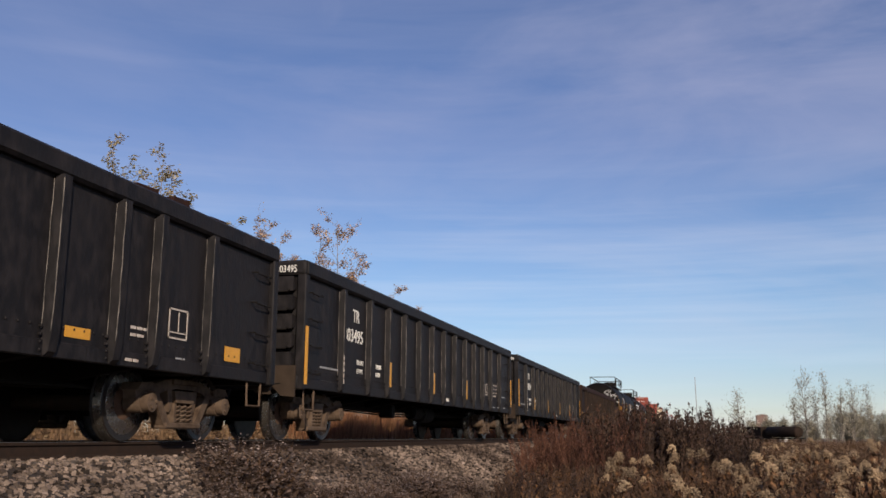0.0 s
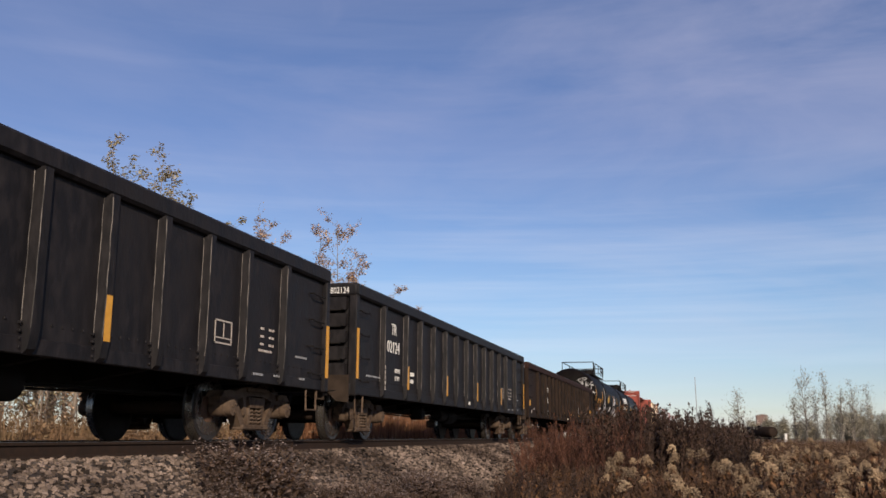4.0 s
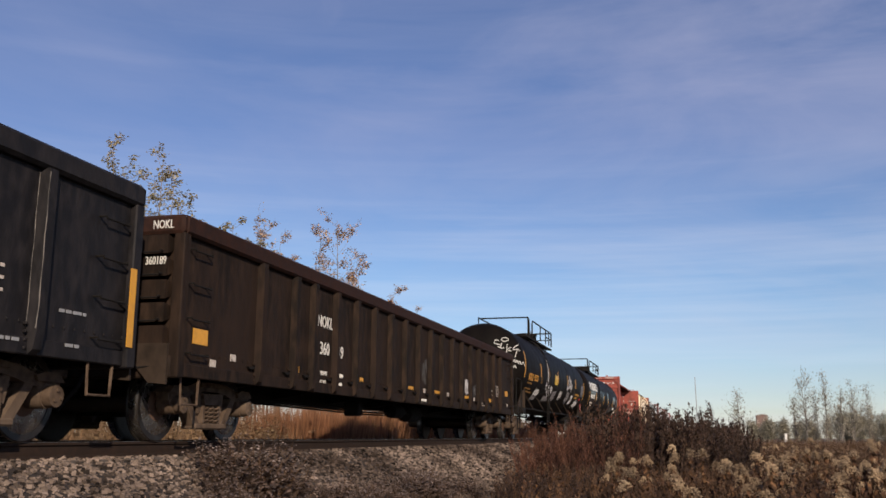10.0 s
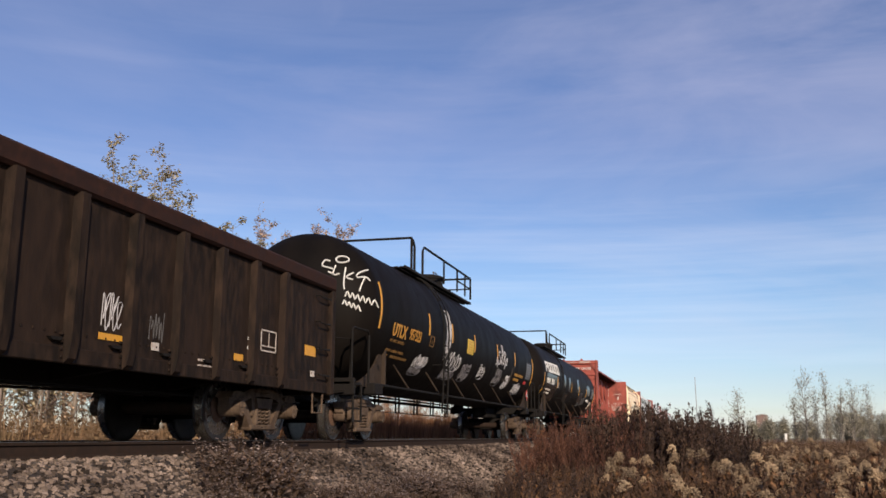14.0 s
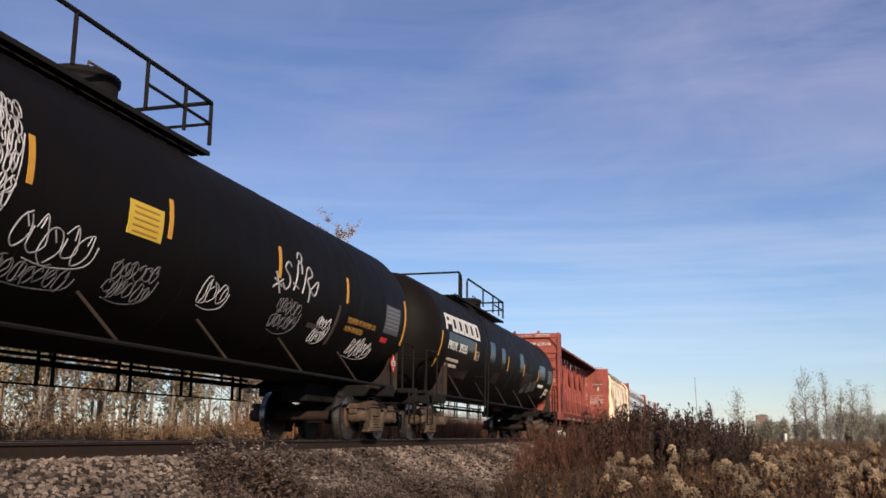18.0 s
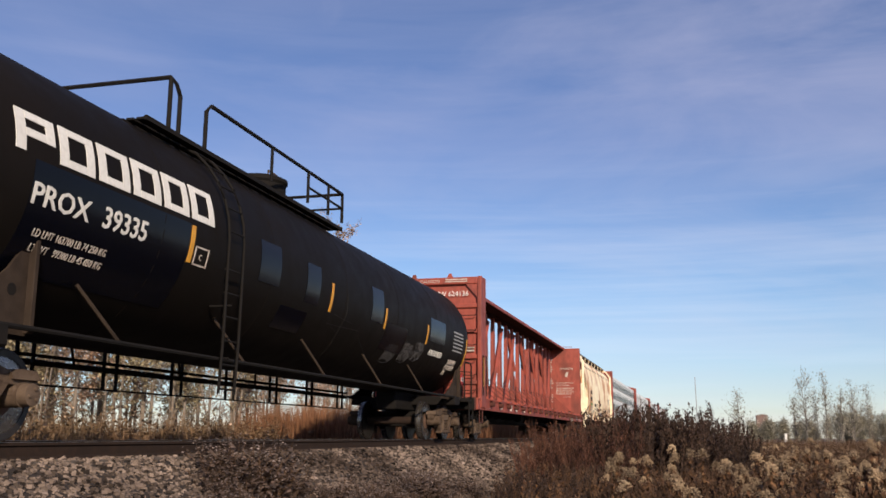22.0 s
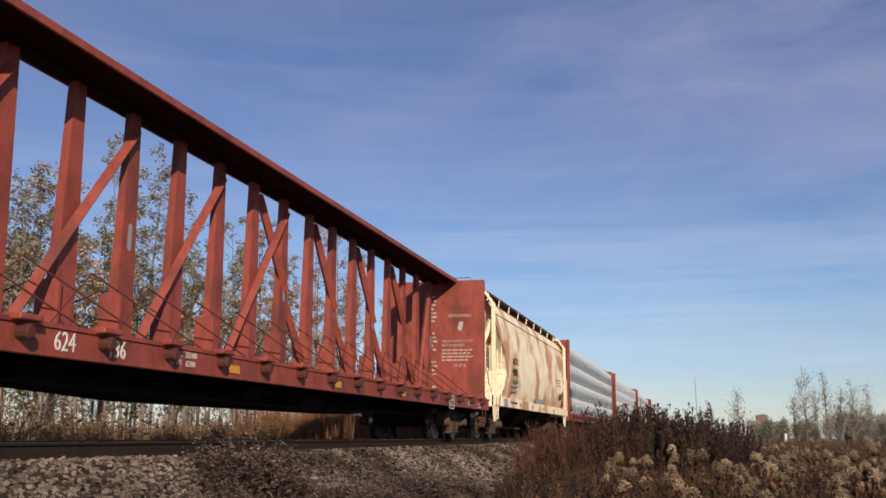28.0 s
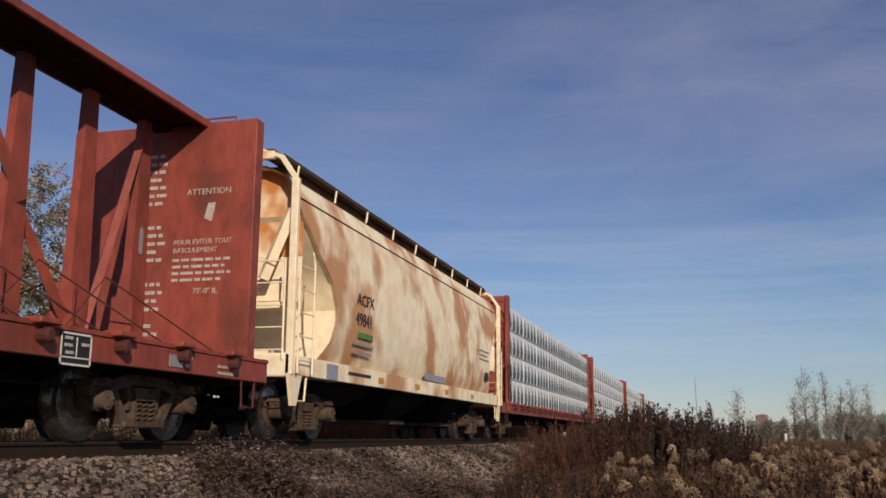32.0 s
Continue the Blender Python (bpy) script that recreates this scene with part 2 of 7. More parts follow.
# ---- shape building
class Geo:
    """Collects vertices and faces of one mesh."""

    def __init__(self):
        self.v, self.f = [], []

    def add(self, verts, faces):
        k = len(self.v)
        self.v += [tuple(p) for p in verts]
        self.f += [tuple(i + k for i in q) for q in faces]
        return self

    def box(self, x0, x1, y0, y1, z0, z1, e=0.0):
        """A box, its long edges chamfered by e."""
        if e <= 0:
            return self.add([(x, y, z) for x in (x0, x1) for y in (y0, y1) for z in (z0, z1)],
                            [(0, 1, 3, 2), (4, 6, 7, 5), (0, 4, 5, 1), (2, 3, 7, 6), (0, 2, 6, 4), (1, 5, 7, 3)])
        ring = lambda x, i: [(x, yy, zz) for yy, zz in
                             ((y0 + e, z0 + i), (y1 - e, z0 + i), (y1 - i, z0 + e), (y1 - i, z1 - e), (y1 - e, z1 - i), (y0 + e, z1 - i), (y0 + i, z1 - e), (y0 + i, z0 + e))]
        inner = lambda x: [(x, yy, zz) for yy, zz in
                           ((y0 + 1.6 * e, z0 + e), (y1 - 1.6 * e, z0 + e), (y1 - e, z0 + 1.6 * e), (y1 - e, z1 - 1.6 * e), (y1 - 1.6 * e, z1 - e), (y0 + 1.6 * e, z1 - e), (y0 + e, z1 - 1.6 * e), (y0 + e, z0 + 1.6 * e))]
        return self.loft([inner(x0), ring(x0 + e, 0), ring(x1 - e, 0), inner(x1)])

    def loft(self, rings, closed=True, caps=True):
        k, m = len(self.v), len(rings[0])
        for r in rings:
            self.v += [tuple(p) for p in r]
        for i in range(len(rings) - 1):
            for j in range(m if closed else m - 1):
                a, c = k + i * m + j, k + i * m + (j + 1) % m
                self.f.append((a, c, c + m, a + m))
        if caps and closed:
            self.f.append(tuple(range(k + m - 1, k - 1, -1)))
            self.f.append(tuple(range(k + (len(rings) - 1) * m, k + len(rings) * m)))
        return self

    def tube(self, points, r, n=6, r_end=None):
        """A round bar along a line of points."""
        pts = [Vector(p) for p in points]
        rings = []
        for i, p in enumerate(pts):
            d = (pts[min(i + 1, len(pts) - 1)] - pts[max(i - 1, 0)]).normalized()
            s = d.cross(Vector((0, 0, 1)) if abs(d.z) < 0.9 else Vector((0, 1, 0))).normalized()
            u = s.cross(d)
            rad = r if r_end is None else r + (r_end - r) * i / (len(pts) - 1)
            rings.append([p + (s * math.cos(2 * math.pi * j / n) + u * math.sin(2 * math.pi * j / n)) * rad for j in range(n)])
        return self.loft(rings)

    def prism(self, poly, y0, y1, plane="xz"):
        """A flat outline given thickness. xz: across y; yz: across x."""
        if plane == "xz":
            return self.loft([[(a, y0, c) for a, c in poly], [(a, y1, c) for a, c in poly]])
        if plane == "yz":
            return self.loft([[(y0, a, c) for a, c in poly], [(y1, a, c) for a, c in poly]])
        return self.loft([[(a, c, y0) for a, c in poly], [(a, c, y1) for a, c in poly]])

    def lathe(self, profile, centre=(0, 0, 0), axis="y", n=28):
        """Turns (along, radius) pairs about an axis."""
        cx, cy, cz = centre
        rings = []
        for a, r in profile:
            ring = []
            for j in range(n):
                c, s = r * math.cos(2 * math.pi * j / n), r * math.sin(2 * math.pi * j / n)
                ring.append((cx + c, cy + a, cz + s) if axis == "y" else (cx + a, cy + c, cz + s) if axis == "x" else (cx + c, cy + s, cz + a))
            rings.append(ring)
        return self.loft(rings)

    def mesh(self, name, material, smooth=35):
        me = bpy.data.meshes.new(name)
        me.from_pydata(self.v, [], self.f)
        me.materials.append(material)
        if smooth:
            me.shade_smooth()
            me.set_sharp_from_angle(angle=radians(smooth))
        bm = bmesh.new()
        bm.from_mesh(me)
        bmesh.ops.recalc_face_normals(bm, faces=bm.faces)
        bm.to_mesh(me)
        bm.free()
        me.update()
        return me


SHARED = {}


def part(name, geo, material, parent, label="", at=None, key=None, kind="", smooth=35):
    """Links one mesh under a thing or a part; with a key, alike pieces share the mesh."""
    if key is not None and key in SHARED:
        me = SHARED[key]
    else:
        me = geo().mesh(name, material, smooth) if callable(geo) else geo.mesh(name, material, smooth)
        if key is not None:
            SHARED[key] = me
    ob = new(name, me)
    ob.parent = parent
    if at is not None:
        ob.matrix_basis = at
    return tagged(ob, label, kind=kind)


def thing(name, at, label, category, group="", kind=""):
    ob = new(name)
    ob.matrix_basis = at
    ob.empty_display_size = 0.3
    return tagged(ob, label, category, group, kind)


def lettering(text, size, material, parent, x, y, z, name="lettering", label="", turn=(90, 0, 0), thick=0.004, wide=1.0):
    """Stencilled characters lying on a face that looks along -y."""
    key = ("text", text, size, material.name, wide)
    if key not in SHARED:
        cu = bpy.data.curves.new("letters", "FONT")
        cu.body, cu.size, cu.extrude, cu.resolution_u = text, size, thick, 2
        ob = bpy.data.objects.new("letters", cu)
        me = bpy.data.meshes.new_from_object(ob)
        for v in me.vertices:
            v.co.x *= wide
        me.materials.clear()
        me.materials.append(material)
        bpy.data.objects.remove(ob)
        SHARED[key] = me
    ob = new(name, SHARED[key])
    ob.parent = parent
    ob.matrix_basis = pose(x, y, z, *turn)
    return tagged(ob, label)


def plate(parent, x0, x1, z0, z1, y, material, name="stencil_bar", label="", d=0.006):
    return part(name, Geo().box(x0, x1, y - d, y, z0, z1), material, parent, label)


# ---- running gear shared by all cars
WHEELSETS = []      # (wheelset, place along the car, car's first place)


def wheel_geo():
    return Geo().lathe([(-0.085, 0.10), (-0.08, 0.17), (-0.05, 0.215), (-0.035, 0.30), (-0.055, 0.372), (-0.04, 0.40), (0.04, 0.41)], n=36)


def tread_geo():
    return Geo().lathe([(-0.045, 0.372), (-0.066, 0.378), (-0.07, 0.444), (-0.06, 0.4545), (0.0, 0.457), (0.052, 0.462), (0.062, 0.482), (0.076, 0.484), (0.082, 0.470), (0.08, 0.40)], n=36)


def spring_geo():
    g, turns, n = Geo(), 4.5, 44
    return g.tube([(0.052 * math.cos(2 * math.pi * turns * i / n), 0.052 * math.sin(2 * math.pi * turns * i / n), 0.235 * i / n) for i in range(n + 1)], 0.015, 5)


def side_frame_geo():
    """Cast side frame: two boxes over the axle ends, a bowed top member and a spring pocket in the middle."""
    g = Geo()
    top = [(-1.06, 0.50), (-1.08, 0.60), (-0.98, 0.66), (-0.76, 0.66), (-0.45, 0.745), (-0.2, 0.775), (0.2, 0.775), (0.45, 0.745), (0.76, 0.66), (0.98, 0.66), (1.08, 0.60), (1.06, 0.50),
           (0.98, 0.55), (0.74, 0.55), (0.62, 0.56), (0.40, 0.62), (0.2, 0.645), (-0.2, 0.645), (-0.40, 0.62), (-0.62, 0.56), (-0.74, 0.55), (-0.98, 0.55)]
    # top member in convex pieces
    m = len(top) // 2
    for i in range(m - 1):
        a, b2, c, d = top[i], top[i + 1], top[2 * m - 2 - i], top[2 * m - 1 - i]
        g.prism([a, b2, c, d], -0.085, 0.085)
    for s in (-1, 1):
        g.prism([(s * 0.70, 0.58), (s * 0.56, 0.58), (s * 0.27, 0.20), (s * 0.40, 0.17)], -0.08, 0.08)
        g.prism([(s * 0.38, 0.70), (s * 0.26, 0.70), (s * 0.24, 0.40), (s * 0.30, 0.36)], -0.07, 0.07)
    g.box(-0.42, 0.42, -0.11, 0.11, 0.155, 0.235, 0.02)
    for s in (-1, 1):
        g.prism([(s * 1.10, 0.60), (s * 0.70, 0.60), (s * 0.66, 0.66), (s * 0.80, 0.70), (s * 1.02, 0.69)], -0.125, 0.125)
        g.box(*sorted((s * 0.17, s * 0.24)), -0.10, 0.10, 0.23, 0.47, 0.01)
    g.box(-0.30, 0.30, -0.115, -0.08, 0.70, 0.765, 0.008)
    return g


def truck(car, xc):
    """Two axles with wheels, two side frames, springs and a bolster."""
    bol = part("truck_bolster", lambda: Geo().box(-0.20, 0.20, -0.95, 0.95, 0.46, 0.70, 0.03).lathe([(0.68, 0.22), (0.86, 0.24)], axis="z", n=16), UNDER, car, at=pose(xc, 0, 0), key="bolster")
    for s in (-1, 1):
        part("side_frame", side_frame_geo, CAST, bol, "dusty cast steel side frame", pose(0, s * 1.0, 0), "side_frame")
        for k in (-0.14, 0.0, 0.14):
            for r in (-0.06, 0.06):
                if s < 0 or r < 0:
                    part("coil_spring", spring_geo, CAST, bol, at=pose(k, s * 1.0 + r, 0.235), key="spring")
        part("friction_wedge", lambda: Geo().prism([(-0.26, 0.62), (0.26, 0.62), (0.21, 0.475), (-0.21, 0.475)], -0.11, 0.11), CAST, bol, at=pose(0, s * 1.0, 0), key="wedge")
        part("brake_beam", lambda: Geo().tube([(0, -0.7, 0.36), (0, 0.7, 0.36)], 0.04).box(-0.05, 0.08, -0.80, -0.68, 0.26, 0.5).box(-0.05, 0.08, 0.68, 0.80, 0.26, 0.5), UNDER, bol, at=pose(s * 0.36, 0, 0, 0, 0, 90 - s * 90), key="brake_beam")
        for e in (-1, 1):
            part("axle_box", lambda: Geo().box(-0.13, 0.13, -0.09, 0.09, 0.43, 0.565, 0.02).lathe([(-0.10, 0.125), (0.12, 0.125)], (0, 0, 0.457), n=18), CAST, bol, at=pose(e * 0.889, s * 1.0, 0), key="axle_box")
    for e in (-1, 1):
        ax = part("axle", lambda: Geo().lathe([(-1.10, 0.07), (-0.75, 0.10), (0, 0.092), (0.75, 0.10), (1.10, 0.07)], n=14), RAIL_SIDE, car, at=pose(xc + e * 0.889, 0, WHEEL), key="axle")
        for s in (-1, 1):
            turn = pose(0, s * 0.76, 0, 0, 0, 0 if s < 0 else 180)
            part("wheel", wheel_geo, WHEEL_FACE, ax, at=turn, key="wheel")
            part("tyre", tread_geo, TREAD, ax, "dark greasy steel rim", turn, "tread")
            part("running_band", lambda: Geo().lathe([(-0.058, 0.450), (-0.055, 0.4585), (0.0, 0.4590), (0.046, 0.4635), (0.048, 0.455)], n=36), POLISHED, ax, "polished running surface", turn, "band")
            part("bearing_cap", lambda: Geo().lathe([(-0.11, 0.06), (-0.10, 0.11), (0.02, 0.115), (0.08, 0.10)], n=18).add([], []).lathe([(-0.125, 0.02), (-0.10, 0.022)], (0.06, 0, 0), n=6).lathe([(-0.125, 0.02), (-0.10, 0.022)], (-0.03, 0, 0.052), n=6).lathe([(-0.125, 0.02), (-0.10, 0.022)], (-0.03, 0, -0.052), n=6), CAST, ax, at=pose(0, s * 1.10, 0, 0, 0, 0 if s < 0 else 180), key="cap")
        WHEELSETS.append((ax, xc + e * 0.889))


def coupler(car, x, way):
    """Coupler with its shank and hose at an end of a car; way: -1 at the front, +1 at the back."""
    g = Geo().box(min(0, way * 0.55), max(0, way * 0.55), -0.09, 0.09, 0.74, 0.92, 0.02).box(*sorted((way * 0.42, way * 0.68)), -0.15, 0.15, 0.68, 0.98, 0.04)
    part("coupler", g, CAST, car, at=pose(x, 0, 0))
    hose = [(x + way * 0.15, -0.38, 0.78), (x + way * 0.3, -0.4, 0.6), (x + way * 0.48, -0.3, 0.36), (x + way * 0.62, -0.15, 0.45)]
    part("air_hose", Geo().tube(hose, 0.025), UNDER, car)
    part("uncoupling_lever", Geo().tube([(x + way * 0.1, -1.35, 0.88), (x + way * 0.14, -0.9, 0.84), (x + way * 0.3, -0.2, 0.88)], 0.014), UNDER, car)


CARS = []
BACK = 0.54         # the cars behind the first two stand this much further back


def rail_car(name, x0, label, category, group=""):
    place = x0 + (BACK if x0 > 30 else 0)
    car = thing(name, pose(place, TRACK, 0), label, category, group)
    CARS.append((car, place))
    return car


def grab_iron(parent, x, y, z, w=0.42, out=0.09, along="x"):
    if along == "x":
        part("grab_iron", lambda: Geo().tube([(0, 0, 0), (0, -out, 0), (0, -out, -0.02), (w, -out, -0.02), (w, -out, 0), (w, 0, 0)], 0.012), UNDER, parent, at=pose(x, y, z), key=("grab", w, out))
    else:
        part("grab_iron", lambda: Geo().tube([(0, 0, 0), (-out, 0, 0), (-out, 0, -0.02), (-out, w, -0.02), (-out, w, 0), (0, w, 0)], 0.012), UNDER, parent, at=pose(x, y, z), key=("grab_end", w, out))


def underframe(car, length, z_floor, material, depth=0.30, cyl=True):
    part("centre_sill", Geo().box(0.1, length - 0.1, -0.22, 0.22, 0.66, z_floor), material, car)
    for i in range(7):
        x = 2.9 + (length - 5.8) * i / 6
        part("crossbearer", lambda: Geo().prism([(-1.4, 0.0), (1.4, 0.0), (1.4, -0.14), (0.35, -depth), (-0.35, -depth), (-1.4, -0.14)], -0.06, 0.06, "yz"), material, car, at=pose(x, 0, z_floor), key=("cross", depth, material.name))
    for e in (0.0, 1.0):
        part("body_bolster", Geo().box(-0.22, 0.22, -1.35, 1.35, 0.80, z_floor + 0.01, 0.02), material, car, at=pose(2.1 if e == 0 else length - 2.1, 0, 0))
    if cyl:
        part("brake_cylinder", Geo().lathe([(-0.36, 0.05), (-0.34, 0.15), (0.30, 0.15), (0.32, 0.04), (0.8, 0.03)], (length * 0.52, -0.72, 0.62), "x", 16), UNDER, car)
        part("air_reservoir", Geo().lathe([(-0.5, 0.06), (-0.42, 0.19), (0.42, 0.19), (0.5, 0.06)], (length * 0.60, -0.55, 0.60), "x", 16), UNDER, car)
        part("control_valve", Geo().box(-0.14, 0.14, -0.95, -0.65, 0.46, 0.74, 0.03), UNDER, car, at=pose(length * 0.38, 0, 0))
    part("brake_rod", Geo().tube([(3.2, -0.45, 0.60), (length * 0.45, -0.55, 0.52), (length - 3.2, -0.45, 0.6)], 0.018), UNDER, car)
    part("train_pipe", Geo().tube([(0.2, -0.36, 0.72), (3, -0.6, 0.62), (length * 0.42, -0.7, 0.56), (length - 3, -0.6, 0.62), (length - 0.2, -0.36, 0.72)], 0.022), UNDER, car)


# ---- gondolas
def rib_geo(z0, z1, w=0.17, d=0.11):
    """A pressed hat-shaped stake, fading into the sill at its foot."""
    def ring(z, ww, dd):
        return [(-ww / 2, 0.01, z), (-ww / 2 + 0.025, -dd, z), (ww / 2 - 0.025, -dd, z), (ww / 2, 0.01, z)]
    return Geo().loft([ring(z0, w, d * 0.25), ring(z0 + 0.05, w, d * 0.75), ring(z0 + 0.22, w, d), ring(z1, w, d)])


def gondola(name, x0, length, ribs, z0, z1, paint, chord_paint, label, group="gondolas of the train", worn=True):
    car = rail_car(name, x0, label, "railway gondola", group)
    zc = z1 - 0.24
    part("floor", Geo().box(0.05, length - 0.05, -1.42, 1.42, 1.0, 1.06), UNDER, car)
    underframe(car, length, 1.0, UNDER)
    for s in (-1, 1):
        y = s * 1.46
        part("side_sheet", Geo().box(0.06, length - 0.06, y - 0.012, y + 0.012, z0 + 0.02, zc + 0.02), paint, car)
        part("side_sill", Geo().box(0.06, length - 0.06, y - 0.035, y + 0.03, z0, z0 + 0.16, 0.01), paint, car)
        part("top_chord", Geo().box(0.0, length, y - 0.10, y + 0.08, zc, z1, 0.035), chord_paint, car)
        for r in ribs:
            part("side_stake", lambda: rib_geo(z0, zc + 0.01), paint, car, at=pose(r - x0, y - s * -0.0, 0, 0, 0, 0 if s < 0 else 180), key=("rib", z0, zc, paint.name))
        if s < 0:
            rv = Geo()
            for i in range(int(length / 0.16)):
                x, zz = 0.3 + 0.16 * i, z0 + 0.30
                if min(abs(x - (q - x0)) for q in ribs) > 0.14:
                    rv.box(x - 0.014, x + 0.014, y - 0.024, y - 0.012, zz - 0.014, zz + 0.014, 0.004)
            for q in ribs:
                for k in range(4):
                    x, zz = q - x0 - 0.12, z0 + 0.06 + 0.075 * k
                    rv.box(x - 0.014, x + 0.014, y - 0.05, y - 0.012, zz - 0.014, zz + 0.014, 0.004)
            part("riveting", rv, paint, car, kind="stuff")
            for i, q in enumerate(ribs):
                if worn:
                    pts = [(q - x0 - 0.062 + 0.006 * math.sin(3.1 * k + i), y - 0.111 if k else y - 0.10, z0 + 0.24 + (zc - z0 - 0.27) * k / 7) for k in range(8)]
                    part("worn_edge", Geo().tube(pts, 0.006, 4), WORN, car, "bare worn metal edge")
                    foot = [(q - x0 - 0.09 + 0.005 * math.sin(2.3 * k + 2 * i), y - 0.016, z0 + 0.26 + (zc - z0 - 0.30) * k / 7) for k in range(8)]
                    part("worn_edge", Geo().tube(foot, 0.0045, 4), WORN, car, "bare worn metal edge")
        for e, x in ((-1, 0.05), (1, length - 0.05)):
            part("corner_post", Geo().box(x - 0.08, x + 0.08, y - 0.085, y + 0.06, z0 - 0.02, zc + 0.02, 0.015), paint, car)
    for e, x in ((-1, 0.06), (1, length - 0.06)):
        part("end_sheet", Geo().box(x - 0.015, x + 0.015, -1.44, 1.44, 0.95, zc + 0.02), paint, car)
        part("end_chord", Geo().box(x - 0.125, x + 0.115, -1.545, 1.545, zc + 0.004, z1 - 0.004, 0.035), chord_paint, car)
        for k in range(5):
            zz = 1.12 + k * (zc - 1.2) / 4.6
            part("end_rib", lambda: Geo().prism([(-0.14, 0.0), (0.0, 0.05), (0.0, 0.20), (-0.14, 0.23)], -1.36, 1.36), paint, car, at=pose(x - (0.01 if e < 0 else -0.01), 0, zz, 0, 0, 0 if e < 0 else 180), key=("end_rib", paint.name))
            if k < 4:
                grab_iron(car, x - 0.14 if e < 0 else x + 0.22, -1.30 if e < 0 else -1.30, zz + 0.30, 0.45, 0.08, "y")
        part("end_sill", Geo().box(x - 0.12, x + 0.12, -1.46, 1.46, z0 - 0.02, 1.0, 0.02), paint, car)
        for s in (-1, 1):
            part("corner_gusset", lambda: Geo().prism([(-1.45, 1.14), (-0.78, 1.14), (-1.22, 0.68), (-1.45, 0.66)], -0.018, 0.018, "yz"), SADDLE, car, "dusty triangular corner plate", pose(x + e * 0.155, 0, 0, 0, 0, 0 if s < 0 else 180), "corner_gusset")
        coupler(car, x + e * 0.05, e)
        for k in range(4):
            gx = 0.22 if e < 0 else length - 0.68
            grab_iron(car, gx, -1.475, 1.05 + k * 0.42)
        sx = 0.22 if e < 0 else length - 0.66
        part("stirrup_step", lambda: Geo().tube([(0, 0, 0), (0.02, 0, -0.34), (0.40, 0, -0.34), (0.42, 0, 0)], 0.018), CAST, car, at=pose(sx, -1.45, z0 + 0.02), key="stirrup")
    truck(car, 1.65)
    truck(car, length - 1.65)
    return car


def yellow_marks(car, rows, y=-1.6):
    for x0, x1, za, zb in rows:
        plate(car, x0, x1, za, zb, y, YELLOW, "reflector", "yellow reflective tape")


def small_print(car, x, z, w, y, material=OLD_WHITE, lines=1, h=0.045, gap=0.08):
    """Lines of unreadable stencilling as short bars."""
    r = random.Random(int(x * 100) + lines)
    for i in range(lines):
        a, end = x, x + w * (1 - 0.15 * (i % 2))
        while a < end - 0.03:
            b = min(end, a + r.uniform(0.05, 0.14))
            plate(car, a, b, z - i * gap, z - i * gap + h * 0.7, y, material)
            a = b + 0.025
LOADS = []      # things that ride on a car: (thing, x, y, z)


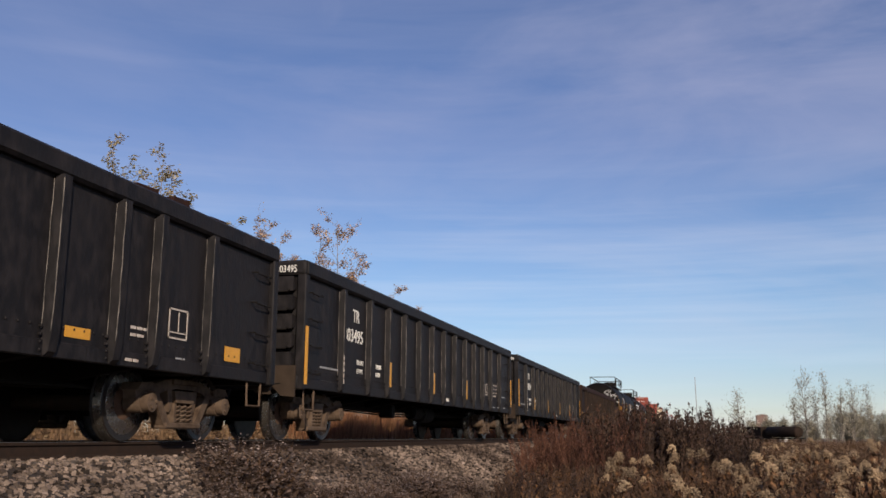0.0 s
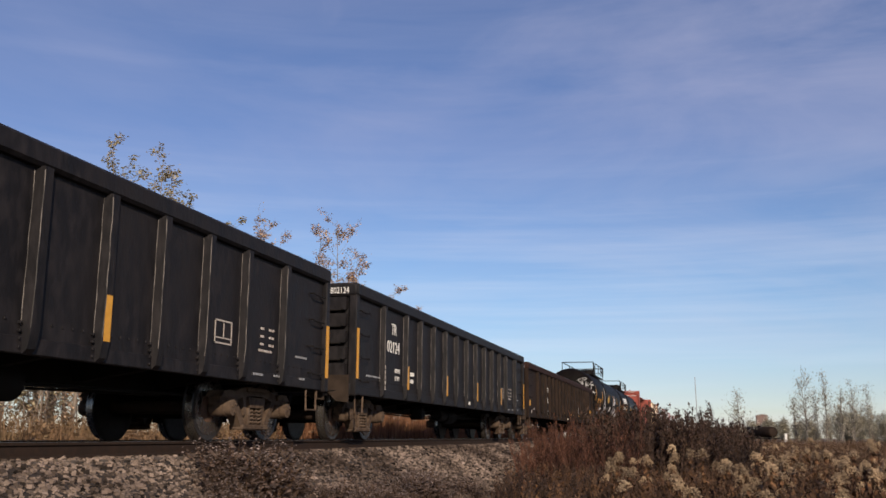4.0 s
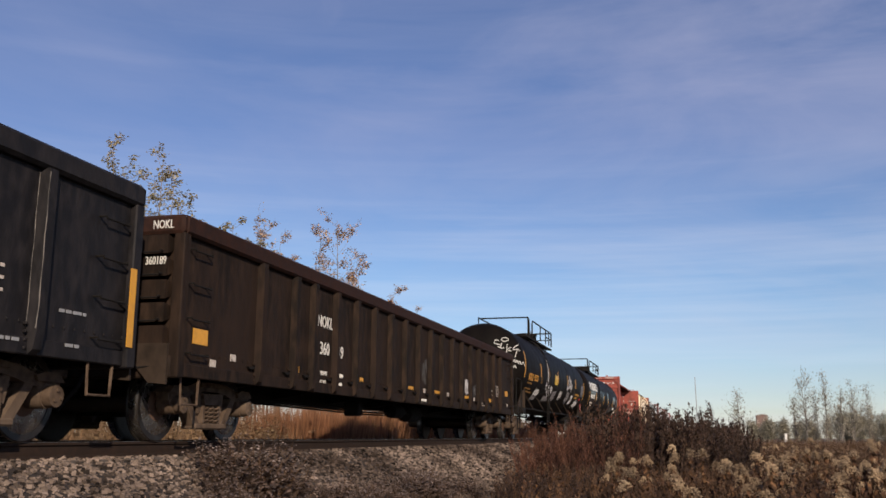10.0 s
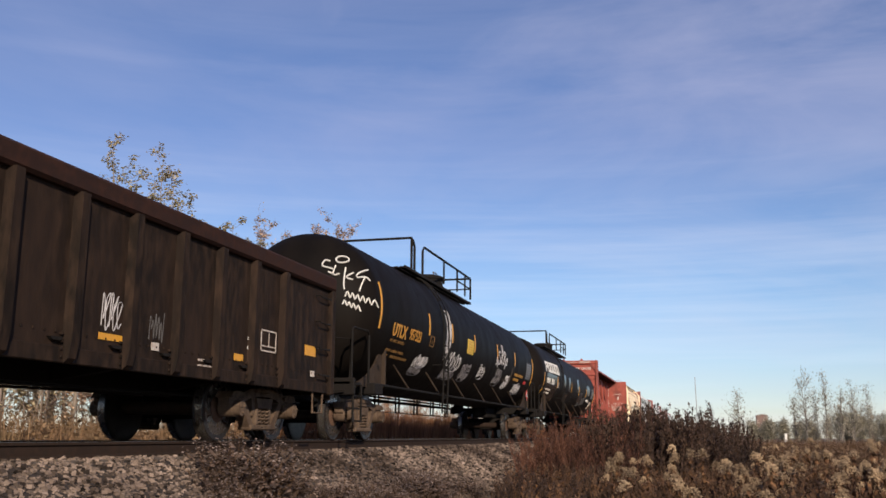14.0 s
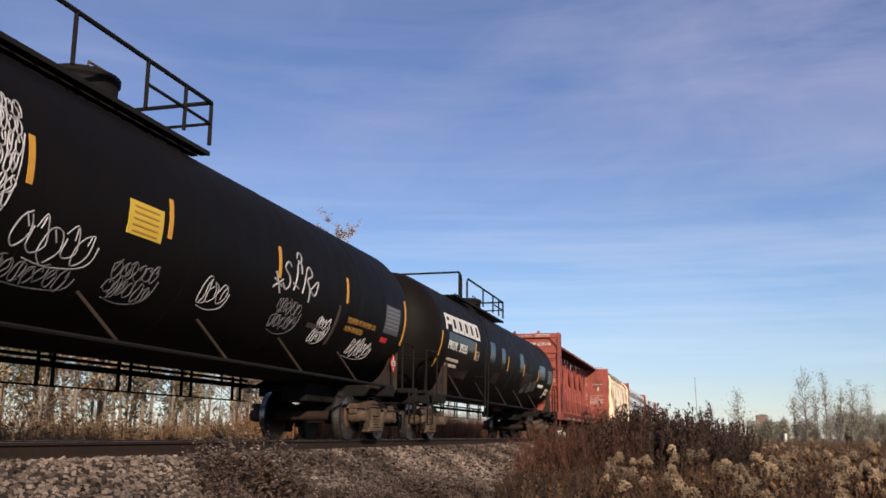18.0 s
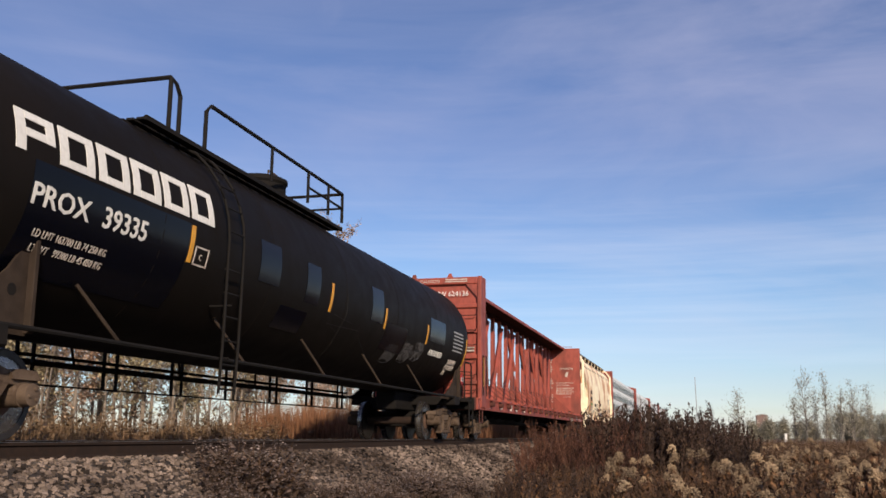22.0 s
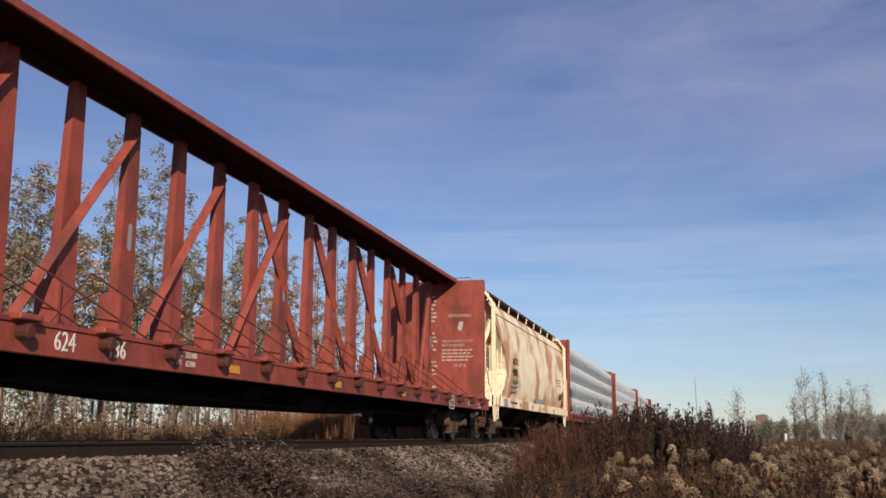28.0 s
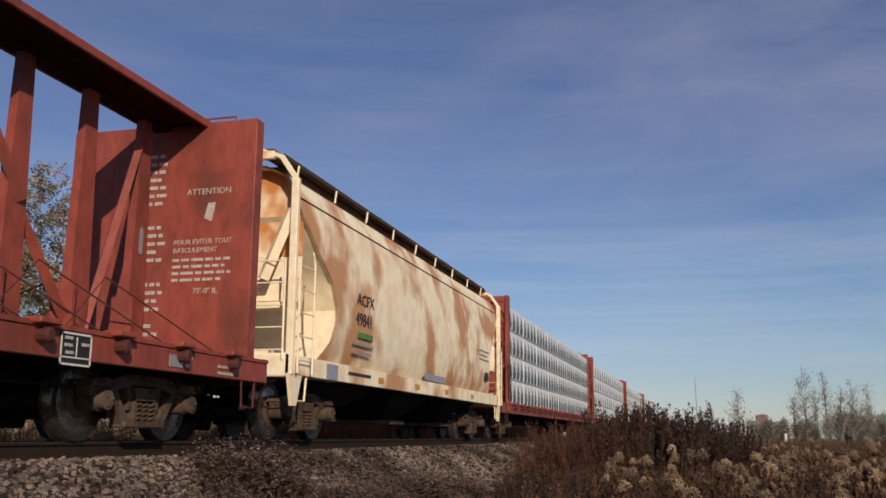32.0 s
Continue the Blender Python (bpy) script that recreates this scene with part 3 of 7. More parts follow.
def build_gondolas():
    ribs0 = [12.45 - v for v in (1.88, 3.08, 3.82, 4.85, 5.9, 6.95, 8.0, 9.05, 10.1, 11.15, 12.2, 13.3, 14.8)]
    g = gondola("gondola", -4.15, 16.6, ribs0, 0.80, 2.80, BLACK_A, BLACK_A, "black steel gondola loaded with scrap, white stencils and yellow markers")
    o = -4.15
    yellow_marks(g, [(7.85 - o, 8.25 - o, 1.02, 1.13), (11.08 - o, 11.50 - o, 1.03, 1.22)], -1.475)
    frame_mark(g, 9.70 - o, 10.12 - o, 1.19, 1.55)
    CARS[-1] = (g, -4.06)
    scrap = thing("scrap_heap", pose(0, TRACK, 0), "dark scrap metal pieces heaped above the gondola's rim", "scrap metal")
    for x, w, h, t2 in ((8.95, 0.75, 0.09, 4), (9.72, 0.62, 0.13, 14), (10.6, 0.75, 0.07, 7), (6.2, 0.8, 0.05, 5), (3.9, 1.1, 0.08, 3)):
        part("scrap_piece", Geo().loft([[(x, -1.45, 1.3), (x + w, -1.45, 1.3), (x + w, -0.5, 1.3), (x, -0.5, 1.3)], [(x + 0.02, -1.42, 2.80 + h * 0.8), (x + w * 0.6, -1.42, 2.80 + h), (x + w * 0.6, -0.6, 2.75 + h), (x + 0.02, -0.6, 2.8 + h * 0.7)]]), RUST_TOP, scrap)
    LOADS.append((scrap, 0.09, TRACK, 0.0))
    small_print(g, 8.95 - o, 1.22, 0.3, -1.475, lines=2)
    small_print(g, 9.9 - o, 0.95, 0.2, -1.475, GREY)
    small_print(g, 8.85 - o, 0.86, 0.28, -1.5, OLD_WHITE)
    ribs1 = [15.25, 16.64, 17.75, 18.80, 19.88, 20.92, 21.96, 22.98, 24.06, 25.1, 26.15, 27.2, 28.45]
    g = gondola("gondola", 13.58, 16.55, ribs1, 0.80, 2.80, BLACK_A, BLACK_A, "black steel gondola with white road numbers and yellow strips")
    gondola_marks(g, 13.58, 15.38, "803495", (17.75, 20.92, 24.06), ("221300", "64700"), 0.86)
    ribs2 = [32.48, 33.96, 35.0, 36.07, 37.12, 38.2, 39.27, 40.32, 41.37, 42.40, 43.47, 44.46, 45.95]
    g = gondola("gondola", 30.9, 16.6, ribs2, 0.80, 2.80, BLACK_A, BLACK_A, "black steel gondola with white road numbers and yellow strips")
    gondola_marks(g, 30.9, 32.62, "802124", (33.96, 37.12, 40.32, 43.49), ("220000", "66100"), 1.08)
    ribs3 = [50.58, 51.74, 52.45, 53.43] + [54.42 + 0.972 * k for k in range(14)]
    g = gondola("gondola", 48.42, 20.6, ribs3, 0.76, 2.70, BLACK_B, RUST_TOP, "long weathered brown-black gondola with rusty top chord and yellow patches", worn=False)
    o = 48.42
    yellow_marks(g, [(48.82 - o, 49.18 - o, 1.18, 1.37), (51.78 - o, 52.02 - o, 1.02, 1.12), (65.63 - o, 65.88 - o, 1.06, 1.15), (67.95 - o, 68.37 - o, 1.32, 1.48)] + [(x - o, x + 0.41 - o, 1.05, 1.12) for x in (54.5, 57.65, 59.77, 62.68)], -1.475)
    for x, z in ((49.27, 0.93), (49.8, 1.04), (58.84, 1.03), (60.88, 1.03), (63.66, 1.02), (68.2, 1.0)):
        plate(g, x - o, x + 0.15 - o, z, z + 0.09, -1.475, OLD_WHITE, "white_marker")
    lettering("RETAINER VALVE", 0.085, WHITE, g, 58.62 - o, -1.5, 0.83, wide=0.6)
    for k, r in enumerate(ribs3[:-1]):
        # Near-black wedge: small tie-down shelf and the shadow below it in one.
        part("lashing_ring", lambda: Geo().prism([(-0.10, 0.0), (0.10, 0.01), (0.06, -0.03), (-0.06, -0.03)], -0.045, 0.0), UNDER, g, at=pose(r - o - 0.22, -1.475, 1.0), key="lashing")
    lettering("NOKL", 0.28, WHITE, g, 52.70 - o, -1.476, 1.83, wide=0.86)
    lettering("360", 0.30, WHITE, g, 52.83 - o, -1.476, 1.385, wide=0.93)
    lettering("189", 0.30, WHITE, g, 53.47 - o, -1.476, 1.385, wide=0.93)
    for k, (one, two) in enumerate((("LD LMT", "221000"), ("LT WT", "65000"))):
        lettering(one, 0.10, WHITE, g, 52.88 - o, -1.476, 1.05 - 0.145 * k, wide=0.85)
        lettering(two, 0.10, WHITE, g, 53.64 - o, -1.476, 1.05 - 0.145 * k, wide=0.85)
    frame_mark(g, 66.4 - o, 66.9 - o, 1.25, 1.56)
    small_print(g, 66.0 - o, 1.36, 0.18, -1.476, WHITE, 2, 0.06, 0.12)
    small_print(g, 64.7 - o, 0.98, 0.4, -1.476, OLD_WHITE, 2, 0.04, 0.07)
    scribble_flat(g, 58.6 - o, -1.476, 1.2, 0.5, 0.6, 3)
    scribble_flat(g, 62.7 - o, -1.476, 1.13, 0.35, 0.45, 4, SPRAY)
    scribble_flat(g, 63.6 - o, -1.476, 1.1, 0.3, 0.35, 6)
    lettering("NOKL", 0.15, WHITE, g, -0.072, -1.13, 2.525, turn=(90, 0, -90), name="end_lettering", wide=0.68)
    lettering("360189", 0.145, WHITE, g, -0.098, -1.07, 2.08, turn=(90, 0, -90), name="end_lettering", wide=0.66)


def frame_mark(car, x0, x1, z0, z1, y=-1.476, material=OLD_WHITE):
    """A stencilled box with lines in it."""
    g, t, d = Geo(), 0.02, 0.006
    for a, b, c, e in ((x0, x1, z0, z0 + t), (x0, x1, z1 - t, z1), (x0, x0 + t, z0, z1), (x1 - t, x1, z0, z1), ((x0 + x1) / 2, (x0 + x1) / 2 + t * 0.6, z0 + 0.09, z1 - 0.04), (x0, x1, z0 + 0.07, z0 + 0.085)):
        g.box(a, b, y - d, y, c, e)
    part("stencil_frame", g, material, car, "white stencilled box")


def smooth_line(ctrl, steps=5):
    """A rounded line through control points."""
    out = []
    for i in range(len(ctrl) - 1):
        p0, p1, p2, p3 = ctrl[max(0, i - 1)], ctrl[i], ctrl[i + 1], ctrl[min(len(ctrl) - 1, i + 2)]
        for k in range(steps):
            t = k / steps
            out.append(tuple(0.5 * (2 * p1[c] + (p2[c] - p0[c]) * t + (2 * p0[c] - 5 * p1[c] + 4 * p2[c] - p3[c]) * t * t + (3 * p1[c] - p0[c] - 3 * p2[c] + p3[c]) * t ** 3) for c in range(len(p1))))
    return out + [tuple(ctrl[-1])]


def scribble_points(w, h, seed, loops=9):
    """A run of looping strokes like hasty handwriting."""
    r = random.Random(seed)
    ctrl, n = [], loops
    for i in range(n):
        cx, cw = w * (i + 0.5) / n, w / n * r.uniform(0.7, 1.25)
        kind = r.randrange(3)
        if kind == 0:
            ctrl += [(cx - 0.5 * cw, h * r.uniform(0.0, 0.2)), (cx - 0.3 * cw, h * r.uniform(0.8, 1.0)), (cx + 0.3 * cw, h * r.uniform(0.6, 0.9)), (cx, h * r.uniform(0.3, 0.5))]
        elif kind == 1:
            ctrl += [(cx + 0.5 * cw, h * r.uniform(0.7, 0.95)), (cx - 0.5 * cw, h * r.uniform(0.5, 0.8)), (cx - 0.3 * cw, h * r.uniform(0.0, 0.2)), (cx + 0.5 * cw, h * r.uniform(0.1, 0.4))]
        else:
            ctrl += [(cx - 0.4 * cw, h * r.uniform(0.6, 1.0)), (cx - 0.1 * cw, h * r.uniform(-0.1, 0.2)), (cx + 0.3 * cw, h * r.uniform(0.5, 1.05))]
    return smooth_line(ctrl, 4)


def scribble_flat(car, x, y, z, w, h, seed, material=SPRAY_DIM):
    pts = [(x + a, y, z + b) for a, b in scribble_points(w, h, seed, 5)]
    part("spray_scribble", Geo().tube(pts, 0.006, 4), material, car, "sprayed scribble")


def gondola_marks(g, o, first, number, strips, loads, corner_z, end=16.55):
    b = first - o
    lettering("TR", 0.325, WHITE, g, b + 0.46, -1.476, 2.085, wide=0.86)
    lettering(number, 0.335, WHITE, g, b + 0.04, -1.476, 1.72, wide=0.97)
    for k, (one, two) in enumerate((("LD LMT", loads[0]), ("LT WT", loads[1]))):
        lettering(one, 0.12, WHITE, g, b + 0.72, -1.476, 1.335 - 0.155 * k, wide=0.85)
        lettering(two, 0.12, WHITE, g, b + 1.75, -1.476, 1.33 - 0.15 * k, wide=0.85)
    lettering("RELEASE", 0.11, WHITE, g, b + 6.75, -1.5, 0.90)
    small_print(g, b - 1.0, 1.16, 0.8, -1.476, GREY)
    small_print(g, b - 0.95, 0.93, 0.5, -1.476, GREY)
    for x in strips:
        plate(g, x - o - 0.055, x - o + 0.055, 1.02, 1.5, -1.566, YELLOW, "reflector", "yellow reflective strip")
    plate(g, 0.01, 0.115, corner_z, corner_z + 0.9, -1.55, YELLOW, "reflector", "yellow reflective strip")
    plate(g, end - 0.12, end - 0.01, 1.0, 1.85, -1.55, YELLOW, "reflector", "yellow reflective strip")
    frame_mark(g, 43.77 - 30.9, 44.23 - 30.9, 1.24, 1.55)
    for k in range(3):
        small_print(g, 14.18, 1.55 - 0.11 * k, 0.12, -1.476, OLD_WHITE)
        small_print(g, 14.45, 1.55 - 0.11 * k, 0.16, -1.476, OLD_WHITE)
    small_print(g, 14.14, 1.24, 0.44, -1.476, OLD_WHITE)
    small_print(g, 15.4, 1.25, 0.42, -1.476, GREY)
    small_print(g, 13.95, 0.90, 0.3, -1.5, GREY)
    small_print(g, 14.6, 0.91, 0.25, -1.5, GREY)
    small_print(g, 15.5, 0.92, 0.25, -1.5, GREY)
    for k in range(5):
        plate(g, b - 0.19, b - 0.16, 0.95 + 0.1 * k, 1.02 + 0.1 * k, -1.575, OLD_WHITE)
    lettering("TR " + number, 0.165, WHITE, g, -0.068, -0.86, 2.60, turn=(90, 0, -90), name="end_lettering", wide=0.74)


# ---- tank cars
def on_tank(r, zc, x, ang, lift=0.006):
    """A point on a tank's shell; ang: degrees up from the near horizontal."""
    return (x, -(r + lift) * math.cos(radians(ang)), zc + (r + lift) * math.sin(radians(ang)))


def tank_patch(parent, name, r, zc, x0, x1, a0, a1, material, label="", lift=0.006, n=6):
    rows = [[on_tank(r, zc, x, a0 + (a1 - a0) * i / n, lift) for i in range(n + 1)] for x in (x0, x1)]
    back = [[on_tank(r, zc, x, a0 + (a1 - a0) * i / n, -0.01) for i in range(n, -1, -1)] for x in (x0, x1)]
    return part(name, Geo().loft([rows[0] + back[0], rows[1] + back[1]]), material, parent, label)


def tank_text(parent, text, size, material, r, zc, x, ang, wide=1.0, name="lettering", bold=0.0):
    """Lettering bent round the shell."""
    cu = bpy.data.curves.new("letters", "FONT")
    cu.body, cu.size, cu.extrude, cu.resolution_u, cu.offset = text, size, 0.003, 2, bold
    ob = bpy.data.objects.new("letters", cu)
    me = bpy.data.meshes.new_from_object(ob)
    bpy.data.objects.remove(ob)
    for v in me.vertices:
        a = ang + math.degrees(v.co.y / r)
        v.co = Vector(on_tank(r, zc, x + v.co.x * wide, a, 0.006 + v.co.z))
    me.materials.clear()
    me.materials.append(material)
    t = new(name, me)
    t.parent = parent
    return t


def graffiti(parent, r, zc, x, ang, w, h, seed, material, thick=0.0095, strokes=2):
    """Rows of swollen outlined letters, each a closed loop with a bar or hook in it, and a swash under them."""
    g, rnd = Geo(), random.Random(seed)
    place = lambda a, b: on_tank(r, zc, x + a + 0.12 * b, ang + math.degrees(b / r), 0.0)
    hh = h / strokes
    for k in range(strokes):
        n = max(2, round(w / hh / 0.62)) if hh > 0.18 else max(3, round(w / 0.16))
        for i in range(n):
            cx, cy = w * (i + 0.5) / n + rnd.uniform(-0.02, 0.02), hh * (k + 0.5) + rnd.uniform(-0.1, 0.1) * hh
            rx, ry, tip = w / n * rnd.uniform(0.42, 0.62), hh * rnd.uniform(0.42, 0.62), rnd.uniform(0, 6.28)
            m = rnd.choice((5, 6, 7))
            loop = []
            for q in range(m + 1):
                a, f = tip + 6.2 * q / m, rnd.uniform(0.65, 1.2)
                loop.append((cx + rx * f * math.cos(a), cy + ry * f * math.sin(a)))
            g.tube([place(a, b) for a, b in smooth_line(loop, 3)], thick, 4)
            hook = [(cx + rx * rnd.uniform(-0.5, 0.5), cy + ry * (0.9 - 0.6 * q) + rnd.uniform(-0.1, 0.1) * ry) for q in range(rnd.choice((2, 3, 4)))]
            g.tube([place(a, b) for a, b in smooth_line(hook, 3)], thick, 4)
    a0 = rnd.uniform(-0.1, 0.3)
    swash = smooth_line([(a0 * w, -0.06 * h), (0.6 * w, -0.14 * h), (1.02 * w, 0.1 * h), (1.08 * w, 0.7 * h)], 4)
    g.tube([place(a, b) for a, b in swash], thick, 4)
    part("sprayed_tag", g, material, parent, "sprayed graffiti tag")


def tank_car(name, x0, length, r, zc, seam0, seam1, plat0, plat1, ladder_x, paint, label, bulge=0.78, full=0.9, struts=(3.71, 2.47, 6)):
    """x0 is the front end of the frame; seams and platform in train places."""
    car = rail_car(name, x0, label, "tank car", "tank cars of the train")
    a, b = seam0 - x0, seam1 - x0
    prof = []
    for i in range(9):
        t = math.pi / 2 * i / 8
        prof.append((a - bulge * math.cos(t), max(0.02, r * math.sin(t) ** full)))
    prof += [(a + (b - a) * k / 6, r) for k in range(1, 6)]
    for i in range(9):
        t = math.pi / 2 * (8 - i) / 8
        prof.append((b + 0.95 * math.cos(t), max(0.02, r * math.sin(t) ** 0.9)))
    part("tank", Geo().lathe(prof, (0, 0, zc), "x", 56), paint, car, smooth=60)
    for k in range(1, 6):
        x = a + (b - a) * k / 6
        part("weld_seam", Geo().lathe([(x - 0.012, r - 0.01), (x - 0.008, r + 0.0035), (x + 0.008, r + 0.0035), (x + 0.012, r - 0.01)], (0, 0, zc), "x", 56), paint, car)
    # ends: stub sills, saddles, platforms and railings
    for e, xe, xt in ((-1, 0.0, 1.6), (1, length, length - 1.6)):
        lo, hi = sorted((xe, xe - e * 3.2))
        part("stub_sill", Geo().box(lo, hi, -0.25, 0.25, 0.72, zc - r + 0.12, 0.02), UNDER, car)
        part("end_platform", Geo().box(*sorted((xe, xe - e * 0.55)), -1.42, 1.42, 0.98, 1.04, 0.01), UNDER, car)
        part("end_beam", Geo().box(*sorted((xe, xe - e * 0.10)), -1.48, 1.48, 0.80, 1.10, 0.015), UNDER, car)
        part("body_bolster", Geo().box(xt - 0.25, xt + 0.25, -1.40, 1.40, 0.86, 1.08, 0.02), UNDER, car)
        w0, w1 = math.sqrt(max(0.01, r * r - (zc - 1.30) ** 2)), 1.0
        for s in (-1, 1):
            edge = [(xt - 0.95, 1.03), (xt - 0.55, 1.12), (xt - 0.2, 1.25), (xt + 0.12, 1.42), (xt + 0.36, 1.62), (xt + 0.52, 1.82), (xt + 0.60, 2.0), (xt + 0.66, 2.0)]
            flare = Geo()
            for (xa, za), (xb, zb) in zip(edge, edge[1:]):
                flare.prism([(xa, 1.0), (xb, 1.0), (xb, zb), (xa, za)], s * 1.22 - 0.015, s * 1.22 + 0.015)
            part("saddle_plate", flare, SADDLE, car, "grimy brown steel saddle plate")
            part("saddle_flange", Geo().box(xt + 0.62, xt + 0.68, s * 1.22 - 0.09, s * 1.22 + 0.09, 1.02, 1.98, 0.008), SADDLE, car)
            part("saddle_hole", Geo().lathe([(-0.018, 0.06), (0.018, 0.06)], (xt + 0.42, s * 1.22, 1.42), n=16), UNDER, car)
            rail = [(xe - e * 0.08, s * 1.4, 1.04), (xe - e * 0.08, s * 1.4, 1.95), (xe - e * 0.16, s * 1.4, 2.02), (xe - e * 0.85, s * 1.42, 2.02), (xe - e * 0.93, s * 1.42, 1.95), (xe - e * 0.93, s * 1.42, 1.06)]
            part("end_handrail", Geo().tube(rail, 0.022), UNDER, car)
            part("end_handrail", Geo().tube([(xe - e * 0.05, s * 1.38, 1.04), (xe - e * 0.05, s * 1.38, 1.8), (xe - e * 0.05, s * 0.65, 1.85), (xe - e * 0.05, s * 0.6, 1.04)], 0.018), UNDER, car)
            for k in range(3):
                part("step_rung", Geo().tube([(xe - e * 0.08, s * 1.44, 0.78 - k * 0.22), (xe - e * 0.50, s * 1.44, 0.78 - k * 0.22)], 0.018), UNDER, car)
            part("step_frame", Geo().tube([(xe - e * 0.08, s * 1.44, 1.0), (xe - e * 0.08, s * 1.44, 0.32)], 0.02).tube([(xe - e * 0.5, s * 1.44, 1.0), (xe - e * 0.5, s * 1.44, 0.32)], 0.02), UNDER, car)
        coupler(car, xe, e)
        truck(car, xt)
    # side pipes with slanting struts
    for s in (-1, 1):
        part("side_handrail", Geo().tube([(1.7, s * 1.36, 1.06), (length - 1.7, s * 1.36, 1.06)], 0.028, 7), UNDER, car)
        for k in range(struts[2]):
            x = struts[0] + struts[1] * k
            part("handrail_strut", Geo().tube([(x - 0.5, s * r * 0.77, zc - r * 0.66), (x, s * 1.36, 1.06)], 0.022), SADDLE, car, "grimy steel strut")
    for k in range(8):
        x = 3.2 + (length - 6.6) * k / 7
        part("hanger_post", Geo().box(x - 0.022, x + 0.022, 1.16, 1.2, 0.72, 1.30), UNDER, car)
        part("hanger_post", Geo().box(x + 0.30, x + 0.34, 1.16, 1.2, 0.72, 1.30), UNDER, car)
    for z, t in ((1.12, 0.022), (1.0, 0.018), (0.73, 0.011)):
        part("hanger_rail", Geo().box(2.8, length - 2.8, 1.16, 1.22, z - t, z + t), UNDER, car)
    # top platform
    p0, p1, zt = plat0 - x0, plat1 - x0, zc + r
    pf = part("top_platform", Geo().box(p0, p1, -0.93, -0.82, zt - 0.15, zt - 0.12).box(p0, p1, -0.78, -0.68, zt - 0.15, zt - 0.12).box(p0, p1, -0.64, -0.56, zt - 0.15, zt - 0.12).box(p0, p1, 0.55, 0.93, zt - 0.15, zt - 0.12), UNDER, car)
    for s in (-1, 1):
        part("platform_edge", Geo().box(p0, p1, s * 0.95 - 0.02, s * 0.95 + 0.02, zt - 0.16, zt - 0.10), UNDER, pf)
        k = int((p1 - p0) / 0.12)
        for q in range(k // 3):
            x = p0 + 0.18 + 0.36 * q
            part("grating_bar", lambda: Geo().box(-0.012, 0.012, -0.19, 0.19, -0.014, 0.014), UNDER, pf, at=pose(x, s * 0.745, zt - 0.118), key="grating_bar")
        zr, g2 = 4.68 if zc < 2.58 else 4.63, 0.95
        if s < 0:
            part("top_handrail", Geo().tube([(p0 + 1.45, -g2, zt - 0.1), (p0 + 1.45, -g2, zr - 0.12), (p0 + 1.58, -g2, zr), (p1, -g2, zr), (p1, -g2, zt)], 0.03), UNDER, pf)
            part("top_handrail", Geo().tube([(p0 + 0.52, -g2, zt - 0.1), (p0 + 0.52, -g2, zr + 0.03)], 0.03).tube([(p0 + 0.52, g2, zr + 0.03), (p0 + 0.52, -g2, zr + 0.03), (p0 + 0.66, -g2, zr - 0.02), (p0 + 0.76, -g2, zr - 0.15), (p0 + 0.76, -g2, zt - 0.1)], 0.03), UNDER, pf)
        else:
            part("top_handrail", Geo().tube([(p0 + 0.05, g2, zt), (p0 + 0.05, g2, zr), (p1, g2, zr), (p1, g2, zt)], 0.03), UNDER, pf)
        for x in (p0 + 0.535 * (p1 - p0), p0 + 0.755 * (p1 - p0), p0 + 0.895 * (p1 - p0)):
            part("handrail_post", Geo().tube([(x, s * g2, zt), (x, s * g2, zr)], 0.026), UNDER, pf)
        part("mid_rail", Geo().tube([(p0 + 0.755 * (p1 - p0), s * g2, (zt + zr) / 2), (p1, s * g2, (zt + zr) / 2)], 0.022), UNDER, pf)
    part("top_handrail", Geo().tube([(p1, -0.95, zr), (p1, 0.95, zr)], 0.03).tube([(p1, -0.95, (zt + zr) / 2), (p1, 0.95, (zt + zr) / 2)], 0.022), UNDER, pf)
    dome_x = p0 + 0.73 * (p1 - p0)
    dome = part("dome", Geo().lathe([(zt - 0.12, 0.46), (zt + 0.30, 0.46), (zt + 0.34, 0.49), (zt + 0.40, 0.49), (zt + 0.44, 0.40)], (dome_x, -0.1, 0), "z", 24), UNDER, car)
    part("dome_handle", Geo().tube([(dome_x - 0.2, -0.35, zt + 0.42), (dome_x - 0.2, -0.35, zt + 0.52), (dome_x + 0.15, -0.35, zt + 0.52), (dome_x + 0.15, -0.35, zt + 0.42)], 0.018), CAST, dome)
    # ladder down the near side
    lx = ladder_x - x0
    lad = part("ladder", Geo().tube([on_tank(r, zc, lx, 62, 0.05)] + [on_tank(r, zc, lx, a2, 0.10) for a2 in range(50, -1, -10)] + [(lx, -r - 0.08, 1.3), (lx, -r - 0.05, 0.60)], 0.02)
               .tube([on_tank(r, zc, lx + 0.42, 62, 0.05)] + [on_tank(r, zc, lx + 0.42, a2, 0.10) for a2 in range(50, -1, -10)] + [(lx + 0.42, -r - 0.08, 1.3), (lx + 0.42, -r - 0.05, 0.60)], 0.02), UNDER, car)
    for a2 in range(52, -1, -12):
        y, z = on_tank(r, zc, lx, a2, 0.10)[1:]
        part("ladder_rung", Geo().tube([(lx, y, z), (lx + 0.42, y, z)], 0.014, 5), UNDER, lad)
    for k in range(6):
        z = 0.66 + 0.31 * k
        part("ladder_rung", Geo().tube([(lx, -r - 0.06, z), (lx + 0.42, -r - 0.06, z)], 0.014, 5), UNDER, lad)
    for z in (1.06, 1.75):
        part("ladder_bracket", Geo().tube([(lx + 0.2, -r - 0.07, z), (lx + 0.2, -1.30 if z < 1.5 else -1.22, z)], 0.016, 5), UNDER, lad)
    return car


